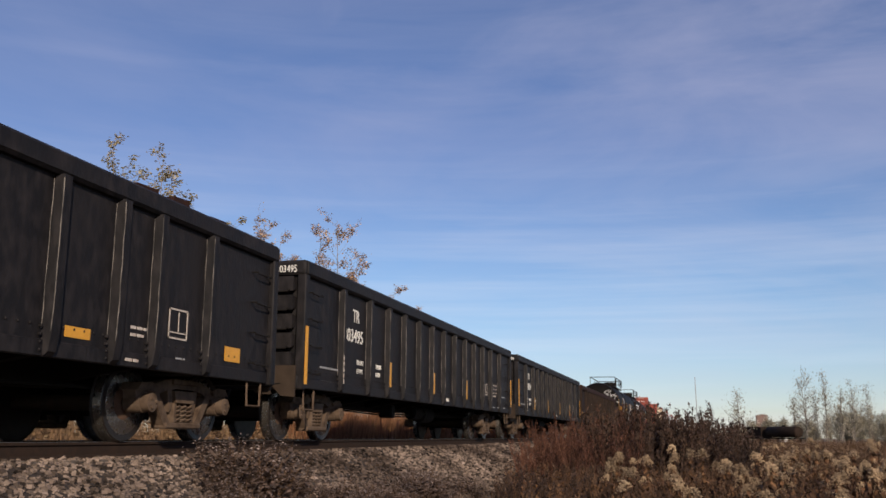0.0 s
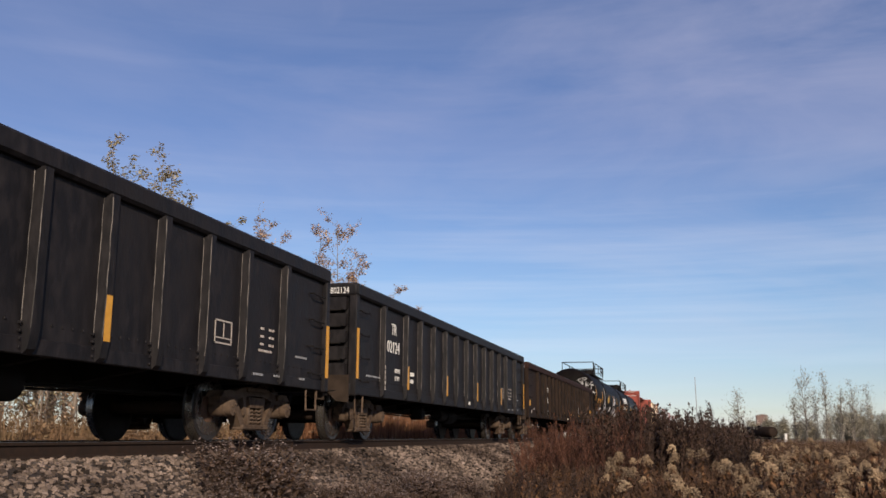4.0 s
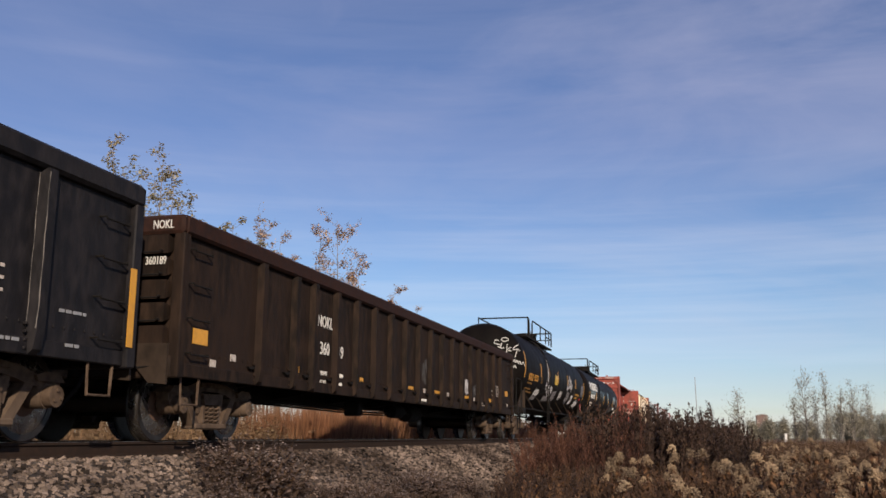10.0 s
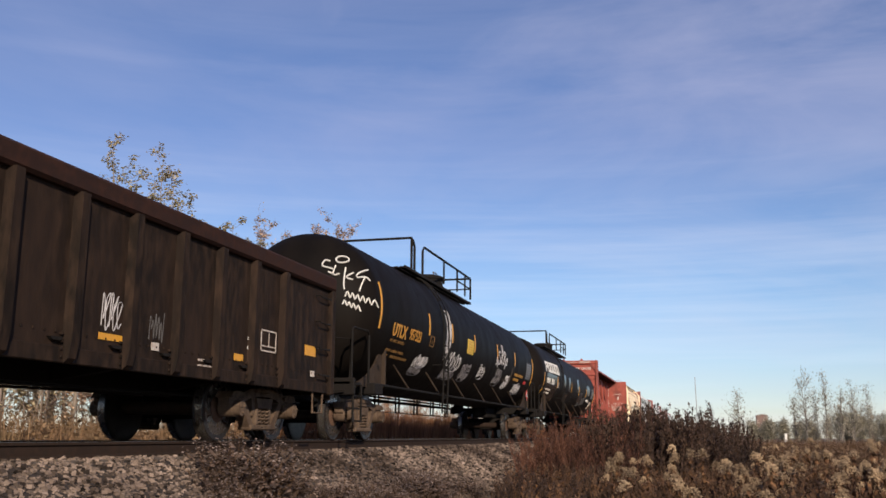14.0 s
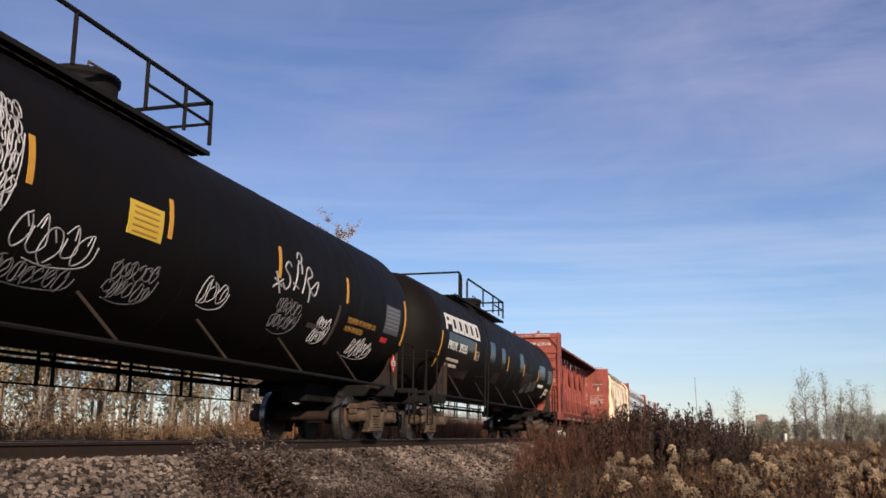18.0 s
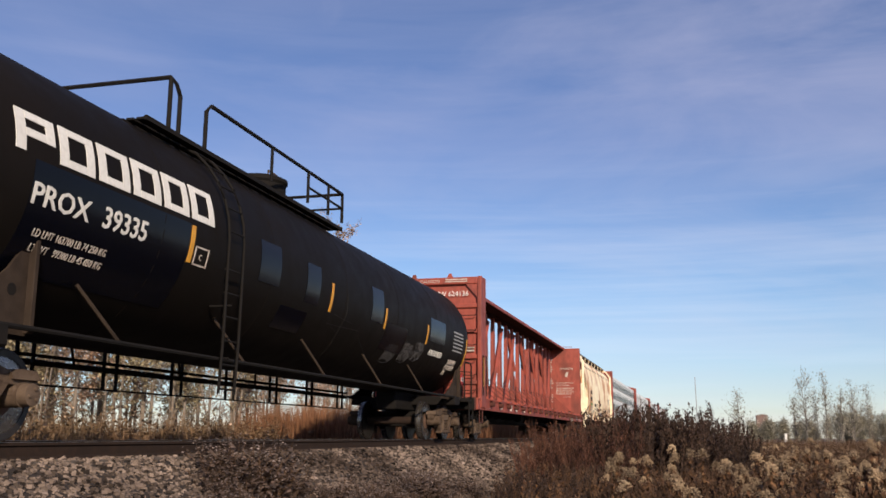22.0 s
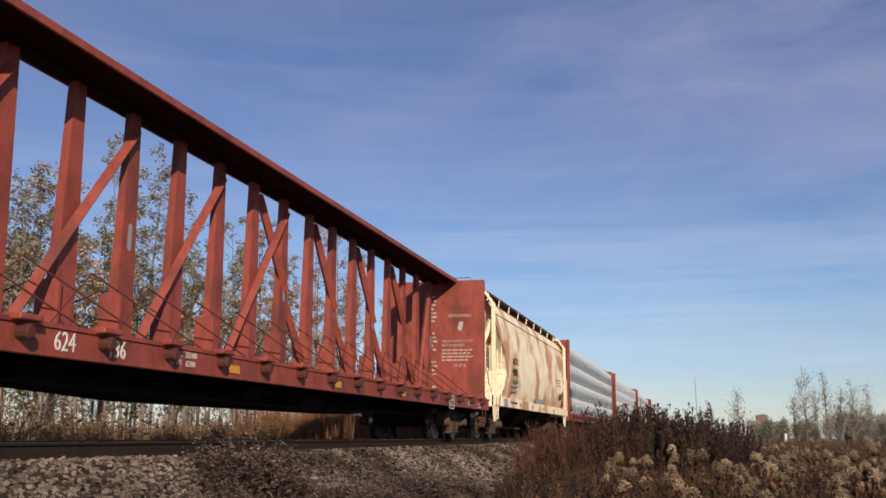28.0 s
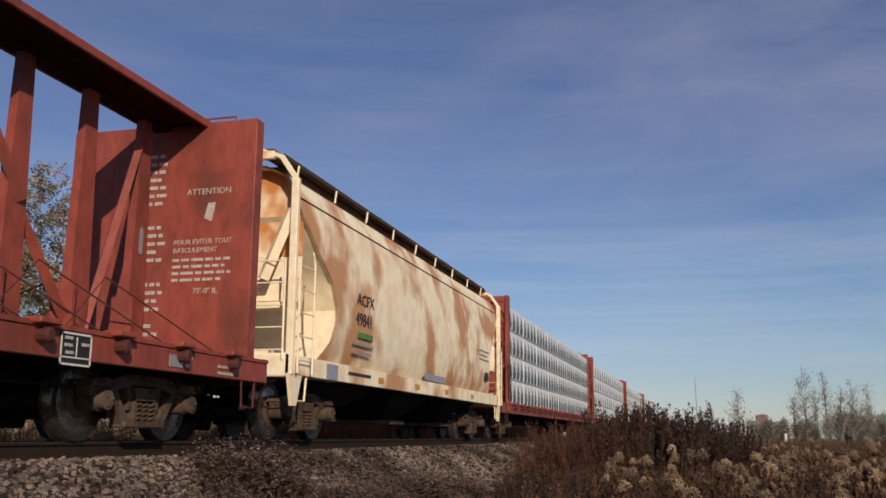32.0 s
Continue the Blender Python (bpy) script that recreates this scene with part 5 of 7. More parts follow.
def build_centre_beam():
    o = 110.92
    c = centre_beam("centre_beam_car", o, 134.02, "empty red-brown centre-beam lumber car with tapered posts", False)
    yb = -1.535
    for txt, x in (("GTW", 113.45), ("624", 115.17), ("136", 116.02)):
        lettering(txt, 0.27, WHITE, c, x - o, yb, 0.87, wide=0.8)
    for k, txt in enumerate(("LD LMT 222100", "LT WT   63900")):
        lettering(txt, 0.105, OLD_WHITE, c, 117.22 - o, yb, 0.985 - 0.105 * k, wide=0.86)
    for x in (118.64, 122.35, 126.0):
        plate(c, x - o, x + 0.3 - o, 0.88, 0.98, yb, YELLOW, "reflector", "yellow reflective tape")
    plate(c, 0.25, 0.33, 1.45, 2.25, -1.565, YELLOW, "reflector", "yellow reflective strip")
    plate(c, 129.80 - o, 130.28 - o, 0.74, 1.06, -1.536, BLACK_INK, "data_panel", "black panel in a white frame")
    frame_mark(c, 129.80 - o, 130.28 - o, 0.74, 1.06, -1.545, WHITE)
    for x, z in ((129.86, 0.99), (129.86, 0.92), (130.12, 0.94), (129.88, 0.85)):
        plate(c, x - o, x + 0.12 - o, z, z + 0.03, -1.545, OLD_WHITE)
    plate(c, 131.75 - o, 132.05 - o, 0.86, 1.0, -1.536, GREY, "grey_panel")
    small_print(c, 132.1 - o, 0.97, 0.2, yb, OLD_WHITE, 2, 0.06, 0.1)
    small_print(c, 132.9 - o, 0.92, 0.5, yb, OLD_WHITE, 2, 0.05, 0.08)
    lettering("GTW 624136", 0.2, WHITE, c, 0.035, -0.05, 4.0, turn=(90, 0, -90), name="end_lettering")
    lettering("CAUTION", 0.13, OLD_WHITE, c, -0.004, 0.25, 4.39, turn=(90, 0, -90), name="end_lettering")
    for k in range(2):
        part("stencil_bar", Geo().box(-0.006, 0.0, -1.15, -0.5, 4.40 + 0.06 * k, 4.43 + 0.06 * k), OLD_WHITE, c)
        part("stencil_bar", Geo().box(0.044, 0.05, -1.35, -0.85, 2.42 + 0.09 * k, 2.46 + 0.09 * k), OLD_WHITE, c)
    xf = 134.02 - o - 0.286
    lettering("ATTENTION", 0.125, OLD_WHITE, c, xf, -0.45, 3.45, turn=(90, 0, -90), name="end_lettering")
    lettering("POUR EVITER TOUT", 0.102, OLD_WHITE, c, xf, -0.28, 2.73, turn=(90, 0, -90), name="end_lettering")
    lettering("BASCULEMENT", 0.102, OLD_WHITE, c, xf, -0.28, 2.61, turn=(90, 0, -90), name="end_lettering")
    lettering("73'-0\" IL", 0.115, OLD_WHITE, c, xf, -0.62, 2.02, turn=(90, 0, -90), name="end_lettering")
    rw = random.Random(8)

    def words(y0, y1, z, h):
        """A line of unreadable small words on the end wall, from y0 down to y1."""
        a = y0
        while a > y1 + 0.05:
            b = max(y1, a - rw.uniform(0.07, 0.2))
            part("stencil_bar", Geo().box(xf - 0.004, xf, b, a, z, z + h), OLD_WHITE, c)
            a = b - 0.035
    for k in range(4):
        words(-0.28, -1.1 - 0.1 * (k % 2), 2.20 + 0.095 * k, 0.04)
    for k in range(24):
        if k not in (3, 8, 9, 15, 16):
            words(0.16 + 0.03 * (k % 2), -0.14 + 0.04 * (k % 3), 1.32 + 0.118 * k, 0.05)
    part("stencil_mark", Geo().prism([(-0.80, 3.32), (-0.92, 3.32), (-0.86, 3.05), (-0.74, 3.1)], xf - 0.004, xf, "yz"), OLD_WHITE, c, "white slanting mark")


def lumber_pack_geo(w):
    """A wrapped stack of boards with rounded edges."""
    return Geo().box(0.012, w - 0.012, -0.62, 0.62, 0.0, 0.76, 0.03)


def wrap_print_geo():
    """Slanting leaf-like bands of the print, with slots of white wrap between them."""
    g = Geo()
    g.prism([(0.03, 0.035), (0.50, 0.035), (0.58, 0.26), (0.24, 0.31)], -0.626, -0.62)
    g.prism([(0.22, 0.33), (0.57, 0.28), (0.46, 0.43), (0.24, 0.47)], -0.626, -0.62)
    g.prism([(0.19, 0.49), (0.42, 0.45), (0.26, 0.64)], -0.626, -0.62)
    g.prism([(0.05, 0.10), (0.16, 0.30), (0.10, 0.44)], -0.626, -0.62)
    return g


def build_lumber_cars():
    xs = ((151.35, 174.6), (176.0, 199.25), (200.65, 223.9), (225.3, 248.5))
    for n, (a, b) in enumerate(xs):
        c = centre_beam("centre_beam_car", a, b, "red-brown centre-beam car loaded with white-wrapped lumber", True)
        CARGO.append((a, b, n))


CARGO = []


def build_cargo():
    for a, b, n in CARGO:
        m = 8
        w = (b - a - 1.1) / m
        for i in range(m):
            for k in range(4):
                for s in (-1, 1) if k == 3 else (-1,):
                    x0 = a + 0.65 + w * i
                    p = thing("lumber_pack", pose(x0 + BACK, TRACK + s * 0.86, 1.13 + 0.79 * k), "stack of boards in printed white plastic wrap", "lumber pack", "lumber packs on the flat cars")
                    part("wrap", lambda: lumber_pack_geo(w), WRAP, p, key=("pack", round(w, 3)))
                    if s < 0:
                        for j in range(4 if n == 0 else 2):
                            part("wrap_print", wrap_print_geo, WRAP_PRINT, p, "blue-green printed mark", pose(w * (0.02 + (0.245 if n == 0 else 0.49) * j), 0, 0), "print")
                    LOADS.append((p, x0 + BACK, TRACK + s * 0.86, 1.13 + 0.79 * k))




# ---- covered hopper
def build_hopper():
    o, L = 135.1, 15.35
    car = rail_car("covered_hopper", o, "cream covered hopper car streaked with rust", "hopper car")
    # body section: rounded side, flat roof shoulder
    sec = [(-1.30, 1.05), (-1.50, 1.45), (-1.58, 2.0), (-1.58, 2.6), (-1.53, 3.3), (-1.42, 3.85), (-1.28, 4.12), (-0.9, 4.30), (0, 4.36)]
    sec = sec + [(-y, z) for y, z in reversed(sec[:-1])]
    def edge(z):
        """How far the side sheet is cut back from the end of the car."""
        return float(np.interp(z, [1.05, 1.41, 1.65, 2.16, 2.63, 3.07, 3.55, 4.0, 4.4], [1.1, 1.33, 1.6, 1.72, 1.45, 0.84, 0.3, 0.22, 0.2]))
    fine = []
    for i in range(len(sec) - 1):
        for k in range(3):
            fine.append(tuple(sec[i][j] + (sec[i + 1][j] - sec[i][j]) * k / 3 for j in (0, 1)))
    fine.append(sec[-1])
    shell = Geo()
    rows = [[(edge(z), y, z) for y, z in fine]] + [[(x, y, z) for y, z in fine] for x in (2.2, 5.0, 8.0, 10.5, L - 2.2)] + [[(L - edge(z), y, z) for y, z in fine]]
    shell.loft(rows, closed=False, caps=False)
    shell.loft([[(x, y * 0.985, z - 0.02) for x, y, z in ring] for ring in rows], closed=False, caps=False)
    part("hopper_body", shell, CREAM, car, smooth=50)
    for e, x in ((1, 0.0), (-1, L)):
        upper = [(y * 0.98, z) for y, z in fine if z > 3.45]
        part("end_wall", Geo().prism([(upper[0][0], 2.86)] + upper + [(upper[-1][0], 2.86)], x + e * 0.45, x + e * 0.47, "yz"), CREAM_END, car, "rust-stained end wall")
        part("end_wall_panel", Geo().box(*sorted((x + e * 0.448, x + e * 0.468)), upper[0][0], upper[-1][0], 2.1, 2.856), CREAM_PLAIN, car, "plain grey-cream lower end wall")
        part("end_wall_beam", Geo().box(*sorted((x + e * 0.28, x + e * 0.46)), -1.44, 1.44, 2.02, 2.12, 0.01), CREAM_PLAIN, car)
        zs = [3.50 - 2.4 * i / 16 for i in range(17)]
        wide = lambda z: float(np.interp(z, [1.05, 1.45, 2.0, 2.6, 3.3, 3.85], [1.30, 1.50, 1.575, 1.575, 1.525, 1.415])) * 0.992
        sheet = Geo().loft([[(x + e * (edge(z) + 0.015), -wide(z), z), (x + e * (edge(z) + 0.015), wide(z), z)] for z in zs], closed=False, caps=False)
        sheet.loft([[(x + e * (edge(z) + 0.04), -wide(z), z), (x + e * (edge(z) + 0.04), wide(z), z)] for z in zs], closed=False, caps=False)
        part("slope_sheet", sheet, CREAM_PLAIN, car, "sloping cream end sheet")
    for s in (-1, 1):
        part("side_sill", Geo().box(0.15, L - 0.15, s * 1.50 - 0.04, s * 1.50 + 0.04, 0.98, 1.28, 0.01), CREAM, car)
        part("roof_eave", Geo().tube([(0.32, s * 1.442, 3.78), (L - 0.32, s * 1.442, 3.78)], 0.012), SADDLE, car, "dark seam under the roof")
        part("running_board", Geo().box(0.35, L - 0.35, s * 0.95 - 0.18, s * 0.95 + 0.18, 4.49, 4.52), BOARD, car)
        part("running_board_edge", Geo().box(0.35, L - 0.35, s * 1.13 - 0.01, s * 1.13 + 0.01, 4.47, 4.535), DUST, car)
        for k in range(9):
            x = 0.9 + (L - 1.8) * k / 8
            part("board_bracket", lambda: Geo().tube([(0, 0, -0.03), (0, -0.03, 0.20)], 0.02, 5), CREAM_PLAIN, car, at=pose(x, s * 1.12, 4.28), key="bracket")
    # Added box: blocks the sky and makes the dark band below the boards.
    part("roof_coaming", Geo().box(0.8, L - 0.8, -0.98, 0.98, 4.2, 4.47, 0.03), BOARD, car, "dark box filling the band under the running boards")
    for k in range(4):
        part("roof_hatch", lambda: Geo().lathe([(0, 0.38), (0.14, 0.38), (0.18, 0.30)], axis="z", n=16), CREAM_PLAIN, car, at=pose(2.4 + 3.5 * k, 0, 4.33), key="hatch")
    for e, x in ((-1, 0.0), (1, L)):
        f = lambda a: x - e * a
        part("end_sill", Geo().box(*sorted((f(0.0), f(0.16))), -1.52, 1.52, 0.95, 1.30, 0.02), CREAM_PLAIN, car)
        part("end_floor", Geo().box(*sorted((f(0.1), f(2.6))), -1.40, 1.40, 1.0, 1.05), CREAM_PLAIN, car)
        for s in (-1, 1):
            part("corner_post", Geo().box(*sorted((f(0.0), f(0.10))), s * 1.50 - 0.06, s * 1.50 + 0.06, 0.98, 4.02, 0.012), CREAM_PLAIN, car)
            part("roof_arm", Geo().tube([(f(0.05), s * 1.50, 4.0), (f(0.05), s * 1.24, 4.38), (f(0.05), s * 0.9, 4.50)], 0.05, 5), CREAM_PLAIN, car)
            part("slanting_brace", Geo().tube([(f(0.10), s * 0.98, 2.45), (f(0.16), s * 1.40, 3.55)], 0.10, 4), CREAM_PLAIN, car)
            part("jacking_pad", Geo().prism([(f(-0.02), 1.0), (f(0.46), 1.0), (f(0.27), 0.52), (f(0.13), 0.52)], s * 1.50 - 0.03, s * 1.50 + 0.03), CREAM_PLAIN, car)
            # side ladder
            lad = part("ladder", Geo().tube([(f(0.62), s * 1.62, 1.0), (f(0.62), s * 1.62, 2.75), (f(0.70), s * 1.55, 2.95)], 0.018).tube([(f(0.10), s * 1.60, 1.0), (f(0.10), s * 1.60, 2.6)], 0.018), CREAM_PLAIN, car)
            for k in range(5):
                part("ladder_rung", Geo().tube([(f(0.10), s * 1.61, 1.2 + 0.36 * k), (f(0.62), s * 1.62, 1.2 + 0.36 * k)], 0.013, 5), CREAM_PLAIN, lad)
            part("stirrup_step", Geo().tube([(f(0.25), s * 1.5, 0.98), (f(0.3), s * 1.5, 0.6), (f(0.62), s * 1.5, 0.6), (f(0.68), s * 1.5, 0.98)], 0.018), CREAM_PLAIN, car)
        lad = part("end_ladder", Geo().tube([(f(-0.02), -1.40, 1.2), (f(-0.02), -1.40, 2.75)], 0.018).tube([(f(-0.02), -0.85, 1.2), (f(-0.02), -0.85, 2.75)], 0.018), CREAM_PLAIN, car)
        for k in range(5):
            part("ladder_rung", Geo().tube([(f(-0.02), -1.40, 1.35 + 0.34 * k), (f(-0.02), -0.85, 1.35 + 0.34 * k)], 0.013, 5), CREAM_PLAIN, lad)
        part("end_running_board", Geo().box(*sorted((f(0.02), f(0.5))), -1.1, 1.1, 4.49, 4.52), BOARD, car)
        part("roof_end_beam", Geo().box(*sorted((f(0.0), f(0.1))), -1.12, 1.12, 4.36, 4.485, 0.012), CREAM_END, car, "rust-stained roof end beam")
        coupler(car, x, e)
    for k in range(3):
        xm = 3.4 + k * 4.3
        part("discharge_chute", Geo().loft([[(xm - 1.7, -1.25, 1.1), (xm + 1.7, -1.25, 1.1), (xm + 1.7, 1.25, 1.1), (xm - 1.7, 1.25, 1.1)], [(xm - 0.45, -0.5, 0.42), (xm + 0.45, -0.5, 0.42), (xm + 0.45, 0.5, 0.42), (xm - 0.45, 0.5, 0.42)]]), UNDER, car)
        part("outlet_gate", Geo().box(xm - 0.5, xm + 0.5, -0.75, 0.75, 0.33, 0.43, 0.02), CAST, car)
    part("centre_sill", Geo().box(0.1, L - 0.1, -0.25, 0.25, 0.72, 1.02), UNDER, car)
    truck(car, 1.7)
    truck(car, L - 1.7)
    P = lambda v: v - o
    lettering("ACFX", 0.30, BLACK_INK, car, P(137.74), -1.592, 2.39, wide=1.18)
    lettering("49841", 0.34, BLACK_INK, car, P(137.70), -1.592, 2.02, wide=1.02)
    plate(car, P(137.85), P(138.62), 1.80, 1.90, -1.582, GREEN, "green_stripe", "green stripe under the road number")
    small_print(car, P(137.6), 1.66, 1.1, -1.575, GREY, 2, 0.07, 0.15)
    small_print(car, P(137.5), 1.12, 1.15, -1.545, BLACK_INK, 1, 0.08)
    plate(car, P(136.5), P(137.0), 1.0, 1.24, -1.545, BLUE_GREY, "paint_patch")
    plate(car, P(142.2), P(143.9), 1.30, 1.45, -1.555, BLUE_GREY, "paint_patch")
    plate(car, P(148.15), P(148.6), 1.62, 1.85, -1.58, BLACK_INK, "black_label")
    for x in (139.1, 141.5, 143.95, 146.6):
        plate(car, P(x), P(x) + 0.32, 1.06, 1.17, -1.545, YELLOW, "reflector", "faded yellow reflective tape")
    small_print(car, P(147.4), 2.4, 1.2, -1.59, GREY, 3, 0.06, 0.12)


FAR_TRAIN = []      # cars on the far line: (car, place along that line)
FAR_WAY = Vector((0.85, 0.527, 0))


def build_far_train():
    """Two dark cars that draw away on a line beyond the field."""
    t = thing("tank_car", pose(0, 0, 0), "distant black tank car moving away behind the weeds", "tank car", "cars of the far train")
    prof = [(0.35 - 0.33 * math.cos(k * math.pi / 8), max(0.05, 1.25 * math.sin(k * math.pi / 8))) for k in range(5)] + [(11.2 + 0.33 * math.sin(k * math.pi / 8), max(0.05, 1.25 * math.cos(k * math.pi / 8))) for k in range(5)]
    # Lighter brown gondola paint here puts distance haze into the black tank's colour.
    part("tank", Geo().lathe(prof, (0, 0, 2.42), "x", 28), BLACK_B, t, smooth=50)
    part("dome", Geo().lathe([(3.6, 0.4), (3.95, 0.4), (4.0, 0.3)], (5.7, 0, 0), "z", 14), UNDER, t)
    part("sill", Geo().box(-0.3, 11.9, -1.2, 1.2, 0.85, 1.12, 0.02), UNDER, t)
    part("marking", Geo().box(5.0, 5.5, -1.262, -1.2, 2.3, 2.5), WHITE, t)
    g = thing("gondola", pose(0, 0, 0), "distant dark brown gondola moving away behind the weeds", "railway gondola", "cars of the far train")
    for s in (-1, 1):
        part("side_sheet", Geo().box(0, 14.0, s * 1.4 - 0.02, s * 1.4 + 0.02, 0.95, 3.55), BLACK_B, g)
        part("top_chord", Geo().box(0, 14.0, s * 1.4 - 0.08, s * 1.4 + 0.08, 3.5, 3.66, 0.02), RUST_TOP, g)
    for x in (0.03, 13.97):
        part("end_sheet", Geo().box(x - 0.02, x + 0.02, -1.38, 1.38, 0.95, 3.55), BLACK_B, g)
    part("floor", Geo().box(0, 14.0, -1.38, 1.38, 0.85, 0.95), UNDER, g)
    for k in range(9):
        part("side_stake", Geo().box(1.0 + 1.5 * k, 1.14 + 1.5 * k, -1.5, -1.42, 0.95, 3.5, 0.02), BLACK_B, g)
    for car, n, at in ((t, 11.6, 0.0), (g, 14.0, 12.5)):
        truck(car, 1.7)
        truck(car, n - 1.7)
        FAR_TRAIN.append((car, at))


build_far_train()
build_gondolas()
build_tanks()
build_centre_beam()
build_hopper()
build_lumber_cars()
build_cargo()


# ---- ground, track
def bed(y):
    """Height of the ground across the track."""
    d = abs(y - TRACK)
    if d < 1.25:
        return -0.20
    if d < 3.3:
        return -0.20 - (d - 1.25) * 0.42
    return -1.06


def ground_z(x, y):
    n = noise.noise(Vector((x * 0.35, y * 0.35, 0))) * 0.06 if abs(y - TRACK) > 3.2 else 0.0
    return bed(y) + n


def build_ground():
    xs = [-2200, -600, -150, -40, -12] + [-6 + 0.8 * i for i in range(80)] + [62 + 4 * i for i in range(20)] + [160, 240, 400, 900, 2400]
    ys = [-2400, -700, -200, -60, -25] + [-14 + 0.8 * i for i in range(22)] + [4.0, 4.13, 4.6, 5.2, 5.7, 6.18, 6.8, 7.43, 8.06, 8.68, 9.2, 9.8, 10.4, 10.73, 11.2] + [12 + 1.2 * i for i in range(20)] + [45, 80, 200, 700, 2400]
    g = Geo()
    g.v = [(x, y, ground_z(x, y)) for x in xs for y in ys]
    m = len(ys)
    g.f = [(i * m + j, (i + 1) * m + j, (i + 1) * m + j + 1, i * m + j + 1) for i in range(len(xs) - 1) for j in range(m - 1)]
    ob = new("ground", g.mesh("ground", EARTH))
    tagged(ob, "dry autumn field of dead grass and brown soil", kind="structure")
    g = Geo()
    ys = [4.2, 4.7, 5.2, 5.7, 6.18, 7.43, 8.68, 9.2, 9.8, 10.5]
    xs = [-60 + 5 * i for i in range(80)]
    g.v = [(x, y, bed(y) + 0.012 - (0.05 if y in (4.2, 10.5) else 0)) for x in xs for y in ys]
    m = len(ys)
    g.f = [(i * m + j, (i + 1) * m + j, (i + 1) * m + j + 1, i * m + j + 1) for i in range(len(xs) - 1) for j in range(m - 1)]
    tagged(new("ballast_bed", g.mesh("ballast_bed", BALLAST_BED_SHADE)), "crushed stone ballast shoulder, toned dark for shade between stones", kind="structure")
    prof = [(-0.07, -0.178), (0.07, -0.178), (0.07, -0.165), (0.012, -0.14), (0.012, -0.045), (0.036, -0.03), (0.036, -0.004), (0.026, 0.0), (-0.026, 0.0), (-0.036, -0.004), (-0.036, -0.03), (-0.012, -0.045), (-0.012, -0.14), (-0.07, -0.165)]
    for s in (-1, 1):
        rail = thing("rail", pose(0, TRACK + s * 0.753, 0), "rusty steel rail with a polished head", "rail", "rails of the track", "structure")
        part("rail_web", Geo().loft([[(x, a, z) for a, z in prof] for x in (-60, 40, 140, 335)]), RAIL_SIDE, rail)
        part("rail_head", Geo().box(-60, 335, -0.024, 0.024, -0.002, 0.003), RAIL_TOP, rail, "polished running surface")
    track = thing("railway_ties", pose(0, TRACK, 0), "row of weathered wooden ties in the ballast", "railway tie", "", "structure")
    for i in range(110):
        part("tie", lambda: Geo().box(-0.115, 0.115, -1.28, 1.28, -0.36, -0.175, 0.012), WOOD, track, at=pose(1.0 + 0.53 * i, 0, 0, 0, 0, 0), key="tie")


def stone_field():
    """Crushed stone on the shoulder nearest the camera."""
    r = np.random.default_rng(5)
    bv = np.array([(x, y, z) for x in (-1, 1) for y in (-1, 1) for z in (-1, 1)]) * 0.68
    bf = np.array([(0, 1, 3), (0, 3, 2), (4, 6, 7), (4, 7, 5), (0, 4, 5), (0, 5, 1), (2, 3, 7), (2, 7, 6), (0, 2, 6), (0, 6, 4), (1, 5, 7), (1, 7, 3)])
    n = 34000
    u = r.random(n)
    x = 5.0 + 34 * u ** 1.35
    y = 4.15 + 2.35 * r.random(n)
    size = r.uniform(0.016, 0.038, n) * (1 + 0.02 * np.maximum(0, x - 10))
    z = np.array([bed(v) for v in y]) + size * r.uniform(0.0, 0.75, n)
    stretch = r.uniform(0.6, 1.25, (n, 1, 3))
    bump = 1 + r.uniform(-0.35, 0.3, (n, len(bv), 3))
    pts = bv[None] * bump * stretch * size[:, None, None]
    a = r.uniform(0, 6.28, n)
    tip = r.uniform(-1.2, 1.2, n)
    pts = np.stack([pts[..., 0] * np.cos(tip)[:, None] - pts[..., 2] * np.sin(tip)[:, None], pts[..., 1], pts[..., 0] * np.sin(tip)[:, None] + pts[..., 2] * np.cos(tip)[:, None]], -1)
    c, s = np.cos(a)[:, None], np.sin(a)[:, None]
    px = pts[..., 0] * c - pts[..., 1] * s + x[:, None]
    py = pts[..., 0] * s + pts[..., 1] * c + y[:, None]
    pz = pts[..., 2] * 0.85 + z[:, None]
    verts = np.stack([px, py, pz], -1).reshape(-1, 3)
    faces = (bf[None] + (np.arange(n) * len(bv))[:, None, None]).reshape(-1, 3)
    me = bpy.data.meshes.new("ballast_stones")
    me.from_pydata(verts.tolist(), [], faces.tolist())
    me.materials.append(STONE)
    tagged(new("ballast_stones", me), "loose crushed grey and tan ballast stones", "gravel", kind="stuff")


build_ground()
stone_field()


# ---- plants
BARK = mat("pale_grey_bark", (0.22, 0.18, 0.145), (0.12, 0.095, 0.075), (0.30, 0.26, 0.22), rough=0.9, scale=8, amount=0.7)
LEAF_OLIVE = mat("dull_olive_leaves", (0.44, 0.375, 0.235), (0.58, 0.48, 0.33), (0.33, 0.30, 0.185), rough=0.7, scale=0.9, big=0.4, bump=0, vary=0.45, through_light=0.4)
LEAF_TAN = mat("tan_autumn_leaves", (0.54, 0.38, 0.27), (0.66, 0.50, 0.37), (0.42, 0.29, 0.19), rough=0.7, scale=0.9, big=0.4, bump=0, vary=0.45, through_light=0.35)
